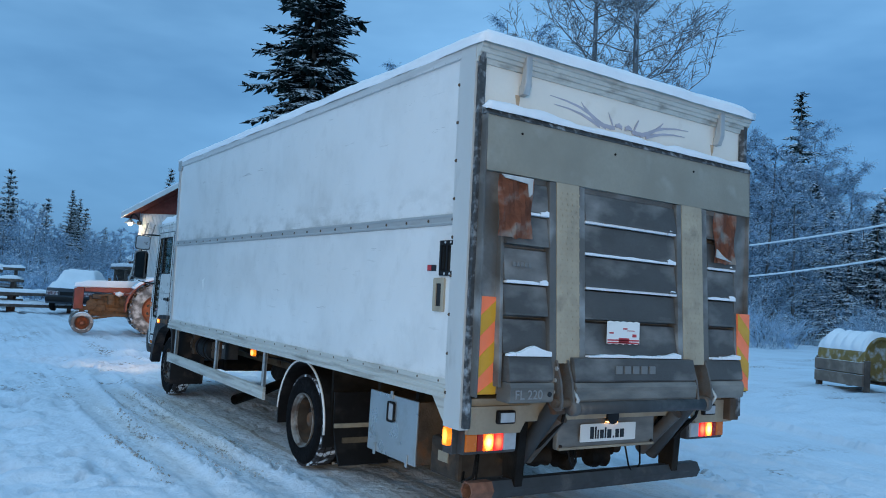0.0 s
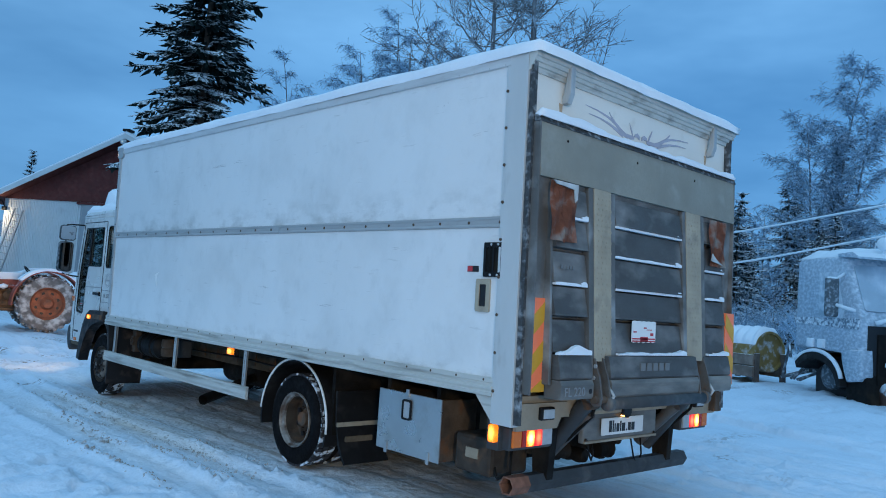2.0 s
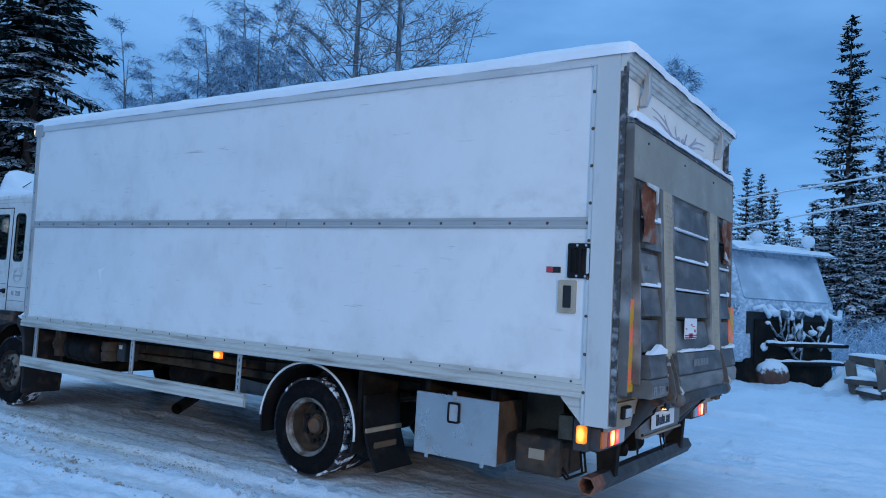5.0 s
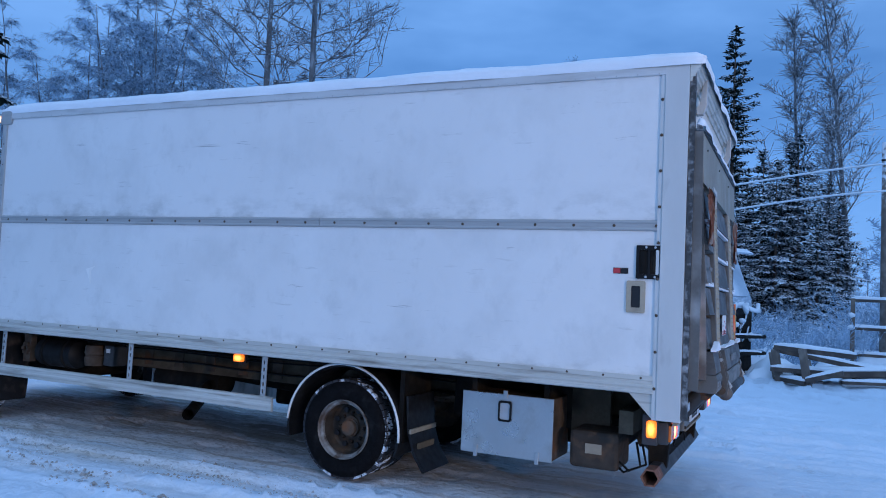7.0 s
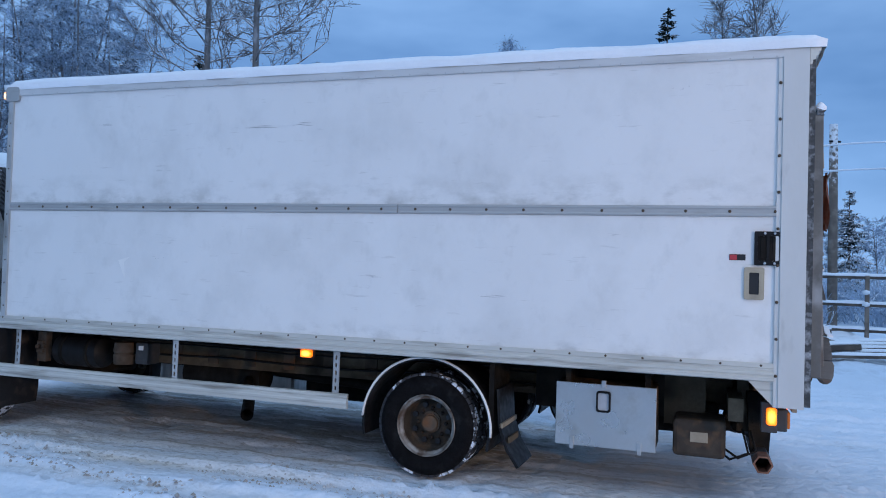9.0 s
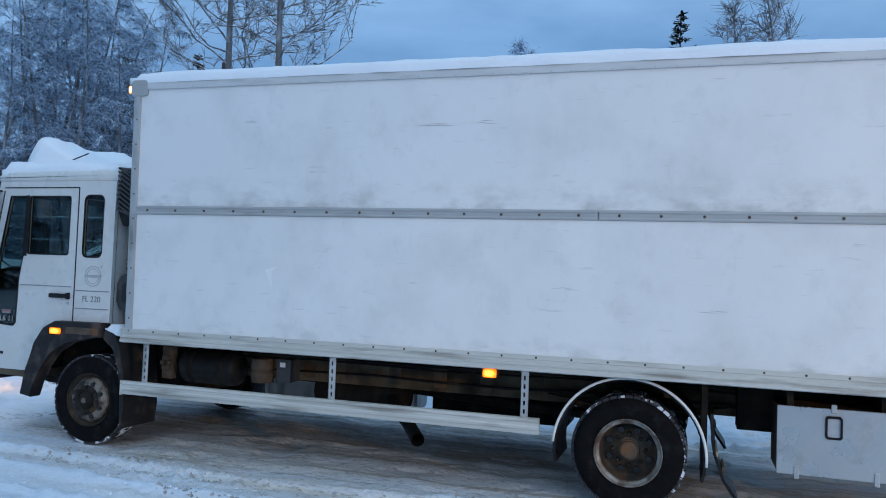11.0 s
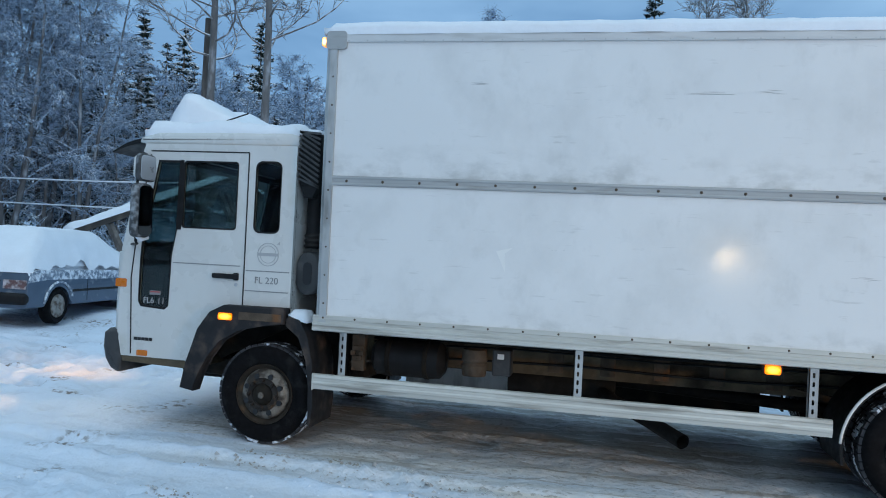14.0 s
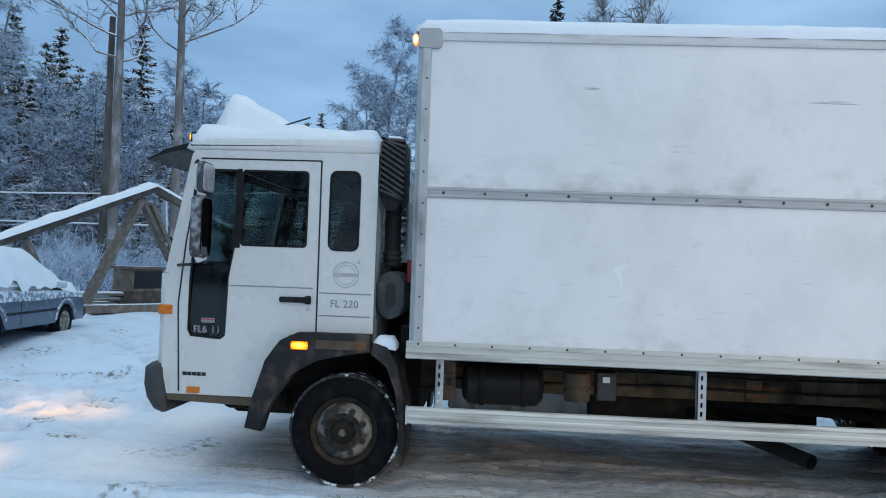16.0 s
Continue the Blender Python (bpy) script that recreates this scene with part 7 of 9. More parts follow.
def spruce(name, at, H, R, seed, label, material=None, whorls=26, per=7, low=0.06, sprays=16, turn=0.0, droop=0.25, size=1.0, gap=0.0):
    """A spruce: whorls of drooping boughs with side sprays of needles."""
    rng = random.Random(seed)
    t = root(name, at, label, "tree", turn=turn)
    trunk, crown = B(), Wood()
    tube(trunk, [Vector((0, 0, -0.1)), Vector((0, 0, H * 0.5)), Vector((0.03, 0, H))], H * 0.014, 7, 0.015)
    for i in range(whorls):
        u = low + (0.985 - low) * (i / (whorls - 1)) ** 0.92
        for j in range(per if u < 0.8 else 5):
            if rng.random() < gap * (1 - u):
                continue
            az = j * 2 * math.pi / per + i * 1.1 + rng.uniform(-0.35, 0.35)
            L = R * (1 - u) ** 0.85 * rng.uniform(0.65 - gap * 0.6, 1.15 + gap * 0.3) + 0.12
            st = Vector((0, 0, H * u + rng.uniform(-0.15, 0.15)))
            way = Vector((math.cos(az), math.sin(az), 0.15 - droop + 0.5 * max(0, u - 0.6)))
            bough = bent(rng, st, way, L, 5, 0.02 if u > 0.5 else -0.02, 0.07)
            crown.line(bough, 0.02 + 0.02 * (1 - u), 0.008)
            n = max(5, int(sprays * (L / R) ** 0.6))
            for k in range(n):
                f = 0.12 + 0.88 * (k + rng.random()) / n
                m = min(int(f * 5), 4)
                b0 = bough[m].lerp(bough[m + 1], f * 5 - m)
                d = (bough[m + 1] - bough[m]).normalized()
                s = d.cross(Vector((0, 0, 1))).normalized() * (1 if k % 2 else -1)
                ln = (0.20 + 0.42 * (1 - f) * L / R + rng.uniform(0, 0.18)) * size
                tip = b0 + (d * rng.uniform(0.5, 1.0) + s * rng.uniform(0.4, 1.1) + Vector((0, 0, rng.uniform(-0.55, 0.05)))).normalized() * ln
                crown.spray(b0, tip, rng.uniform(0.05, 0.10) * size)
                if k % 2 == 0:
                    tip = b0 + (d * 0.4 + Vector((rng.uniform(-0.3, 0.3), rng.uniform(-0.3, 0.3), -1))).normalized() * ln * 0.7
                    crown.spray(b0, tip, rng.uniform(0.04, 0.08) * size)
            crown.spray(bough[-2], bough[-1] + (bough[-1] - bough[-2]) * 0.5, 0.09 * size)
    part("trunk", trunk, M_BARK_B, t, "", True, local=True)
    part_mesh("crown", crown.mesh("crown"), material or M_NEEDLE, t, local=True)
    return t


def put(proto, x, y, s=1.0, turn=0.0, z=None):
    return copy_thing(proto, Matrix.Translation((x, y, (gz(x, y) if z is None else z) - 0.05)) @ Matrix.Rotation(radians(turn), 4, "Z") @ Matrix.Diagonal((s, s, s, 1)))


at = lambda x, y: (x, y, gz(x, y) - 0.05)
FOREST = "trees of the forest edge"
# the tall dark spruce behind the truck
spruce("spruce", at(12.65, 30.4), 20.0, 4.1, 11, "tall dark spruce with snow on its boughs", whorls=40, per=9, sprays=30, droop=0.42, size=1.75, material=M_NEEDLE_T, gap=0.28)
# two tall bare trunks and a dead pole
leafless("aspen", at(22.05, 23.0), 21, 21, "tall bare aspen with crooked grey limbs", 44, 16, 0.36, 0.22, 0.0, 0.20, M_BARE, up=0.32, crook=0.50, sway=0.012, lift=0.10, twig_r=0.011, tl=(0.15, 0.42))
leafless("aspen", at(22.55, 21.1), 22, 22, "tall bare aspen with crooked grey limbs", 46, 16, 0.36, 0.22, 0.0, 0.20, M_BARE, up=0.32, crook=0.50, sway=0.012, lift=0.10, twig_r=0.011, tl=(0.15, 0.42))
bm = B()
tube(bm, [(0, 0, 0), (0.02, 0.0, 4.0), (0.05, 0.02, 9.6)], 0.16, 10, 0.10)
snag = root("dead_trunk", at(22.8, 23.75), "brown dead tree trunk broken off at the top", "tree")
part("trunk", bm, M_SNAG, snag, "", True, local=True)
# the kinds of tree in the wood, each where it stands nearest
weeping = leafless("birch", at(27.6, 36.4), 17.5, 31, "large weeping birch white with hoarfrost", 54, 22, 0.12, 0.27, 0.13, 0.2, M_FROST_P, stems=3, twig_r=0.011, crook=0.28, tl=(0.16, 0.5))
broad = leafless("birch", at(46.0, 18.0), 17.6, 32, "broad birch white with hoarfrost at the wood's edge", 84, 26, 0.14, 0.25, 0.12, 0.2, M_FROST_P, stems=3, up=1.6, twig_r=0.013, crook=0.26, tl=(0.2, 0.6))
slim = leafless("birch", at(46.3, 3.3), 19.8, 33, "slim birch with a bare frosted top", 34, 6, 0.30, 0.14, 0.0, 0.19, M_BARE, up=1.3, lift=0.07, crook=0.26, sway=0.025, twig_r=0.016)
young = leafless("frosted_tree", at(44.0, 23.0), 8.0, 34, "young broadleaf tree thick with hoarfrost", 27, 12, 0.06, 0.33, 0.06, 0.10, M_FROST_P, twig_r=0.017, tseg=1)
thin = leafless("frosted_tree", at(50.0, 40.0), 9.5, 35, "broadleaf tree thick with hoarfrost further back", 16, 6, 0.06, 0.33, 0.06, 0.10, twig_r=0.03, tseg=1)
firD = spruce("spruce", at(60.0, 30.0), 12.0, 2.6, 44, "hoarfrosted spruce deeper in the wood", M_NEEDLE_W, whorls=20, per=6, sprays=11, size=1.5)
firA = spruce("spruce", at(45.5, 7.0), 18.6, 3.3, 41, "dark spruce with open snowy boughs", whorls=32, per=7, sprays=24, size=1.25, droop=0.18, gap=0.28, material=M_NEEDLE_T)
firB = spruce("spruce", at(42.6, 3.4), 11.2, 3.3, 42, "spruce white with hoarfrost", M_NEEDLE_W, whorls=26, per=8, sprays=18, gap=0.25, size=1.15)
firC = spruce("spruce", at(33.0, 36.5), 13.5, 2.7, 43, "snowy spruce at the wood's edge", M_NEEDLE_W, whorls=28, per=7, sprays=16, gap=0.25)
firE = spruce("spruce", at(62.6, 54.3), 23.5, 4.6, 45, "dark far spruce with snow on its boughs", M_NEEDLE, whorls=30, per=7, sprays=18, size=2.0, droop=0.34, gap=0.14)
for ob in (weeping, broad, slim, young, thin, firD, firA, firB, firC, firE):
    tagged(ob, group=FOREST)
rng_f = random.Random(77)
# behind the box: the frosted birches beside the bare trunks
for x, y, k, turn in ((30.3, 36.8, 1.08, 120), (28.6, 38.4, 1.1, 20), (23.6, 39.6, 0.86, 220), (32.0, 41.5, 1.15, 250), (29.6, 34.2, 0.88, 300), (25.2, 38.6, 0.86, 10), (33.5, 37.0, 0.86, 170)):
    put(weeping, x, y, k, turn)
# right of the box as the walk begins: a dark spruce between frosted birches
put(firE, 87.9, 54.7, 1.27, 50)
put(broad, 70.9, 40.5, 1.18, 140)
put(broad, 72.5, 51.5, 1.25, 30)
for x, y, k, turn in ((54.0, 36.6, 1.5, 0), (57.0, 35.5, 1.7, 80), (60.5, 35.6, 1.45, 160), (54.5, 40.0, 1.6, 240), (63.0, 41.5, 1.9, 300), (63.5, 33.0, 1.3, 40), (61.0, 28.5, 1.25, 100)):
    put(young, x, y, k, turn)
for x, y, k in ((66.0, 39.5, 1.25), (67.5, 44.0, 1.3), (70.0, 36.0, 1.0)):
    put(firB, x, y, k, x * 20)
# round the broad birch
for x, y, k in ((49.0, 21.0, 0.62), (50.5, 19.2, 0.74), (71.2, 19.7, 0.78), (71.6, 18.0, 0.80), (71.9, 16.8, 0.77), (72.1, 15.7, 0.70), (52.0, 15.6, 0.6)):
    put(firA, x, y, k, x * 50)
# right of the tail as the camera draws level: slim birches over frosted spruces
put(slim, 43.2, 0.8, 1.02, 70)
put(slim, 44.8, 2.2, 0.7, 200)
for x, y, k, turn in ((41.4, 4.4, 0.86, 70), (40.6, 6.3, 0.66, 170), (43.6, 5.2, 0.95, 270), (42.4, 1.4, 0.72, 100), (41.0, 2.4, 0.62, 20), (44.6, 8.6, 0.7, 130)):
    put(firB, x, y, k, turn)
for x, y, k in ((44.0, 6.0, 0.52), (43.0, 3.8, 0.58), (44.5, 1.8, 0.5), (42.8, 7.4, 0.42)):
    put(firA, x, y, k, x * 90)
# the dark spruces beyond the cab
for x, y, k in ((64.7, 51.1, 0.95), (66.0, 52.6, 0.82), (59.5, 56.5, 0.9), (84.5, 32.8, 0.75), (84.9, 31.3, 0.8), (57.0, 58.5, 1.0), (62.8, 49.0, 0.72)):
    put(firE, x, y, k, x * 30)
for x, y, k in ((43.6, 29.3, 1.55), (36.2, 31.2, 1.25), (37.6, 29.8, 1.2), (41.0, 33.0, 1.45), (39.0, 36.0, 1.4), (45.5, 38.0, 1.6), (50.0, 43.0, 1.7), (34.2, 33.6, 1.0)):
    put(young, x, y, k, x * 70)
for x, y, k in ((38.5, 38.5, 1.0), (42.0, 36.0, 0.95), (46.5, 41.0, 1.15), (36.2, 36.0, 0.8), (33.4, 34.0, 0.62)):
    put(firC, x, y, k, x * 40)


def woods(n, az0, az1, r0, r1, s0, s1, pick):
    made = 0
    while made < n:
        a, r = radians(rng_f.uniform(az0, az1)), rng_f.uniform(r0, r1)
        x, y = r * math.sin(a), 6 + r * math.cos(a)
        k = rng_f.choice(pick)
        base = 1.0 if k in (young, thin, firB, firD) else 0.55
        put(k, x, y, base * rng_f.uniform(s0, s1), rng_f.uniform(0, 360))
        made += 1


woods(30, 58, 80, 42, 56, 0.55, 0.95, (young, young, thin, firB))
for x, y, k in ((34.0, 38.5, 0.5), (36.5, 35.5, 0.46), (39.5, 33.0, 0.42), (42.5, 31.5, 0.45), (31.5, 41.5, 0.5), (45.0, 34.5, 0.55), (48.0, 38.5, 0.6)):
    put(firE, x, y, k, x * 33)
woods(18, 36, 58, 40, 54, 0.8, 1.2, (young, young, thin, firC))
woods(22, 78, 104, 43, 60, 0.5, 0.8, (young, young, thin, firB))
woods(24, 40, 112, 64, 92, 0.8, 1.15, (thin, firD, thin))
woods(30, 1, 14, 62, 95, 0.55, 0.80, (thin, thin, young, firD))
woods(22, 1.5, 12.5, 48, 60, 0.40, 0.62, (young, young, thin))
for az, r, s in ((7.1, 74, 0.48), (7.6, 75, 0.44), (9.3, 74, 0.31), (3.6, 80, 0.44), (13.2, 60, 0.52)):
    put(firA, r * math.sin(radians(az)), r * math.cos(radians(az)), s, az * 40)
woods(10, -14, 4, 62, 90, 0.55, 0.9, (thin, firD))
woods(12, 16, 36, 60, 85, 0.6, 1.0, (thin, firD))


def scrub(name, label, spots, seed, h, n, r=0.009, material=None):
    """Frosted brush: bundles of fine upright twigs, as one lot."""
    rng = random.Random(seed)
    w = Wood()
    for x, y, s in spots:
        b = Vector((x, y, gz(x, y) - 0.03))
        for k in range(n):
            az = rng.uniform(0, 6.283)
            st = b + Vector((rng.uniform(-0.5, 0.5), rng.uniform(-0.5, 0.5), 0)) * s
            pts = bent(rng, st, Vector((0.6 * math.cos(az), 0.6 * math.sin(az), 1.2)), h * s * rng.uniform(0.5, 1.1), 3, -0.08, 0.2)
            w.line(pts, r * 1.3, r * 0.7)
            for q in range(4):
                f = rng.uniform(0.35, 1.0)
                k2 = min(int(f * 3), 2)
                b0 = pts[k2].lerp(pts[k2 + 1], f * 3 - k2)
                w.line(bent(rng, b0, Vector((rng.uniform(-1, 1), rng.uniform(-1, 1), rng.uniform(0.1, 1))), h * s * 0.28, 2, -0.1, 0.3), r, r * 0.6)
    ob = part_mesh(name, w.mesh(name), material or M_FROST)
    return tagged(ob, label, "bushes", kind="stuff")


rs = random.Random(4)
scrub("undergrowth", "frosted brush along the edge of the wood", [(r * math.sin(a), 6 + r * math.cos(a), rs.uniform(0.7, 1.4)) for a, r in ((radians(rs.uniform(50, 112)), rs.uniform(33, 46)) for k in range(110))], 5, 2.2, 26, 0.013)
scrub("roadside_brush", "pale frosted weeds behind the broken rack", [(rs.uniform(17.0, 24.0), rs.uniform(2.0, 6.5), rs.uniform(0.6, 1.1)) for k in range(34)], 6, 1.3, 30, 0.008)
scrub("yard_brush", "frosted bushes behind the leaning timbers", [(rs.uniform(19, 27), rs.uniform(20, 29), rs.uniform(0.6, 1.2)) for k in range(30)], 7, 1.6, 26, 0.010)
scrub("far_brush", "low frosted brush across the yard", [(rs.uniform(-2, 9), rs.uniform(46, 60), rs.uniform(0.8, 1.6)) for k in range(60)], 8, 2.0, 22, 0.018)

# unseen trees added behind and beside the camera: they close the yard, darken reflections
for k in range(26):
    put(rng_f.choice((firD, firD, thin)), -13.0 - 1.1 * k + rng_f.uniform(-3, 3), 78 - 2.0 * k + rng_f.uniform(-3, 3), rng_f.uniform(1.2, 1.7), rng_f.uniform(0, 360))
for k in range(16):
    put(rng_f.choice((thin, firD)), rng_f.uniform(-48, -34), -22 + 4.5 * k, rng_f.uniform(0.9, 1.5), rng_f.uniform(0, 360))
for k in range(10):
    put(rng_f.choice((thin, firD)), -30 + 7.0 * k, rng_f.uniform(-42, -32), rng_f.uniform(0.9, 1.5), rng_f.uniform(0, 360))

# ---------------- the yard ----------------
M_REDW = mat("falu_red_boards", (0.085, 0.018, 0.014), 0.8, var=0.2, scale=3, base2=(0.12, 0.03, 0.025), cut=(0.5, 0.8), scale2=4)
M_WHITEW = mat("white_cladding", (0.62, 0.65, 0.66), 0.7, var=0.06, scale=2, base2=(0.5, 0.52, 0.53), cut=(0.55, 0.8), scale2=2)
M_GREYDOOR = mat("grey_sliding_door", (0.30, 0.33, 0.36), 0.6, var=0.08, scale=2)
M_WOOD = mat("grey_timber", (0.17, 0.14, 0.115), 0.85, var=0.25, scale=5, base2=(0.27, 0.23, 0.19), cut=(0.5, 0.75), scale2=5, snow=0.35, bump=0.2)
M_WOODD = mat("dark_timber", (0.085, 0.07, 0.06), 0.85, var=0.25, scale=5, base2=(0.16, 0.13, 0.10), cut=(0.5, 0.75), scale2=5, snow=0.3, bump=0.2)
M_TRACTOR = mat("rusty_red_tractor", (0.25, 0.055, 0.038), 0.6, var=0.25, scale=6, base2=(0.16, 0.06, 0.03), cut=(0.5, 0.7), scale2=5, snow=0.15)
M_ENGINE = mat("greasy_engine", (0.13, 0.07, 0.03), 0.7, var=0.4, scale=9, base2=(0.05, 0.035, 0.02), cut=(0.5, 0.7), scale2=8)
M_HUBO = mat("orange_wheel_centre", (0.27, 0.085, 0.035), 0.7, var=0.3, scale=9, base2=(0.13, 0.055, 0.03), cut=(0.46, 0.66), scale2=8)
M_TYREG = mat("frosted_tractor_tyre", (0.15, 0.14, 0.135), 0.85, var=0.3, scale=10, base2=(0.50, 0.50, 0.50), cut=(0.46, 0.64), scale2=6, snow=0.12)
M_CARB = mat("blue_grey_car_paint", (0.085, 0.125, 0.18), 0.3, metal=0.3, var=0.08, scale=3, base2=(0.3, 0.34, 0.38), cut=(0.58, 0.8), scale2=5, snow=0.12)
M_CARD = mat("dark_car_paint", (0.04, 0.05, 0.065), 0.35, var=0.2, scale=3, snow=0.15)
M_LORRY = mat("frosted_white_cab", (0.40, 0.47, 0.56), 0.6, var=0.12, scale=1.6, base2=(0.64, 0.70, 0.78), cut=(0.42, 0.66), scale2=13, snow=0.30, bump=0.5, bscale=22, fine=35, stretch=(1, 1, 1.5))
M_CAKED = mat("snow_caked_plastic", (0.10, 0.12, 0.14), 0.7, var=0.2, scale=8, base2=(0.45, 0.50, 0.56), cut=(0.50, 0.72), scale2=14, snow=0.35)
M_SPECK = mat("half_snowed_paint", (0.16, 0.21, 0.28), 0.5, var=0.1, scale=3, base2=(0.74, 0.79, 0.85), cut=(0.40, 0.60), scale2=16, bump=0.3, bscale=30)
M_DRUM = mat("yellow_drum", (0.22, 0.16, 0.045), 0.6, var=0.3, scale=5, base2=(0.45, 0.46, 0.46), cut=(0.5, 0.68), scale2=7)
M_CARGLASS = mat("frosted_car_window", (0.66, 0.71, 0.78), 0.6, var=0.08, scale=4, base2=(0.76, 0.80, 0.86), cut=(0.30, 0.56), scale2=5)
M_CARFROST = mat("snow_plastered_car", (0.80, 0.83, 0.87), 0.7, var=0.06, scale=4, base2=(0.52, 0.58, 0.66), cut=(0.64, 0.82), scale2=9, bump=0.2, bscale=25)
M_WOODP = mat("weathered_timber", (0.14, 0.12, 0.105), 0.85, var=0.25, scale=5, base2=(0.25, 0.22, 0.20), cut=(0.5, 0.75), scale2=7, bump=0.2, bscale=30)


def house():
    ux, uy = Vector((0.624, -0.782, 0)), Vector((0.782, 0.624, 0))     # along the gable, and back from it
    m = Matrix(((ux.x, uy.x, 0, 7.92), (ux.y, uy.y, 0, 39.27), (0, 0, 1, 0.1), (0, 0, 0, 1)))
    h = new("house")
    h.matrix_basis = m
    tagged(h, "white workshop with a dark red gable and a snowy roof", "house")
    W, R, D, E, RZ = 11.0, 5.92, 8.0, 4.72, 7.54
    sl = (RZ - E) / R
    EW = RZ - sl * (W - R)        # the far eave stands higher
    bm = B()
    bx(bm, 0, W, 0, 0.2, -0.3, E)
    part("gable_wall", bm, M_WHITEW, h, "white lower wall", local=True)
    for k in range(46):
        if 0.05 + 0.08 * k < 3.65:
            bm = B()
            bx(bm, 0.05 + 0.08 * k, 0.05 + 0.08 * k + 0.06, -0.02, 0.0, -0.2, E - 0.05)
            part("board", bm, M_WHITEW, h, local=True)
    bm = B()
    prism(bm, [(0, E), (W, E), (W, EW - 0.05), (R, RZ - 0.05)], "y", -0.06, 0.2)
    part("gable", bm, M_REDW, h, "dark red boarded gable", local=True)
    bm = B()
    bx(bm, 0, 0.2, 0.2, D, -0.3, E)
    part("side_wall", bm, M_WHITEW, h, local=True)
    bm = B()
    bx(bm, W - 0.2, W, 0.2, D, -0.3, EW - 0.05)
    part("side_wall", bm, M_WHITEW, h, local=True)
    bm = B()
    bx(bm, 0.2, W - 0.2, D - 0.2, D, -0.3, E)
    part("back_wall", bm, M_WHITEW, h, local=True)
    bm = B()
    bx(bm, 3.79, 8.4, -0.09, -0.03, -0.2, E - 0.12)
    dr = part("sliding_door", bm, M_GREYDOOR, h, "grey sliding door", local=True)
    for k in range(4):
        bm = B()
        bx(bm, 3.85 + k * 1.14, 3.875 + k * 1.14, -0.10, -0.085, -0.2, E - 0.14)
        part("door_seam", bm, M_STRAP, dr)
    bm = B()
    bx(bm, 3.6, 9.0, -0.14, -0.02, E - 0.12, E - 0.02)
    part("door_track", bm, M_REDW, h, local=True)
    for s in (-1, 1):
        e = -0.55 if s < 0 else W + 0.55
        ze = RZ - abs(e - R) * sl
        bm = B()
        prism(bm, [(R, RZ), (e, ze), (e, ze + 0.16), (R, RZ + 0.16)], "y", -0.6, D + 0.5)
        part("roof_slope", bm, M_REDW, h, local=True)
        bm = B()
        prism(bm, [(R, RZ + 0.16), (e, ze + 0.165), (e - s * 0.02, ze + 0.30), (R, RZ + 0.32)], "y", -0.62, D + 0.5, 0.03)
        part("roof_snow", bm, M_SNOW, h, local=True)
        bm = B()
        prism(bm, [(R, RZ - 0.02), (e, ze - 0.02), (e, ze + 0.2), (R, RZ + 0.2)], "y", -0.66, -0.622)
        part("bargeboard", bm, M_WHITEW, h, local=True)
    bm = B()
    bx(bm, R - 0.16, R + 0.16, -0.66, -0.2, RZ + 0.3, RZ + 0.42, 0.03)
    part("ridge_cap", bm, M_PLASTIC, h, local=True)
    bm = B()
    lathe(bm, [(0.0, -0.12), (0.11, -0.1), (0.13, 0.0), (0.09, 0.1), (0.0, 0.12)], (R, -0.7, RZ - 0.2), "y", 14)
    part("gable_horn", bm, M_WHITEW, h, "", True, local=True)
    # wall lamp with a bent arm, past the corner
    bm = B()
    tube(bm, [(0.06, -0.02, 4.30), (0.02, -0.2, 4.55), (-0.10, -0.26, 4.66), (-0.24, -0.28, 4.60), (-0.30, -0.28, 4.40)], 0.03, 8)
    part("lamp_arm", bm, M_PLASTIC, h, "", True, local=True)
    bm = B()
    bx(bm, -0.05, 0.16, -0.12, -0.02, 4.16, 4.34, 0.02)
    part("junction_box", bm, M_PLASTIC, h, local=True)
    bm = B()
    lathe(bm, [(0.06, 0.20), (0.10, 0.14), (0.27, 0.0), (0.26, -0.01), (0.09, 0.12)], (-0.30, -0.28, 4.22), "z", 18)
    part("lamp_shade", bm, M_ALU, h, "", True, local=True)
    bm = B()
    lathe(bm, [(0.0, -0.11), (0.08, -0.07), (0.11, 0.0), (0.06, 0.07), (0.0, 0.1)], (-0.30, -0.28, 4.19), "z", 14)
    part("lamp_bulb", bm, glow("yard_lamp_lit", (1.0, 0.66, 0.3), 40.0), h, "lit warm bulb", True, local=True)
    lamp_point("yard_lamp_light", m @ Vector((-0.22, -0.55, 4.0)), 60, WARM, 0.1)
    # ladder that leans on the wall
    ld = new("ladder")
    ld.matrix_basis = m @ pose(-0.05, -0.80, 0.02, -9.5, 8.5, 0)
    tagged(ld, "aluminium ladder leaning on the white wall", "ladder")
    for x in (0, 0.42):
        bm = B()
        bx(bm, x - 0.025, x + 0.025, -0.035, 0.035, 0, 4.35, 0.004)
        part("ladder_rail", bm, M_STRAP, ld, local=True)
    for k in range(14):
        bm = B()
        tube(bm, [(0, 0, 0.2 + 0.30 * k), (0.42, 0, 0.2 + 0.30 * k)], 0.02, 8)
        part("rung", bm, M_STRAP, ld, local=True)
    # low bins by the wall
    bin_ = new("storage_bin")
    bin_.matrix_basis = m @ pose(2.0, -1.2, 0.0)
    tagged(bin_, "grey bin by the workshop wall", "bin")
    bm = B()
    bx(bm, 0, 0.9, 0, 0.7, -0.1, 1.25, 0.04)
    part("body", bm, M_STRAP, bin_, local=True)
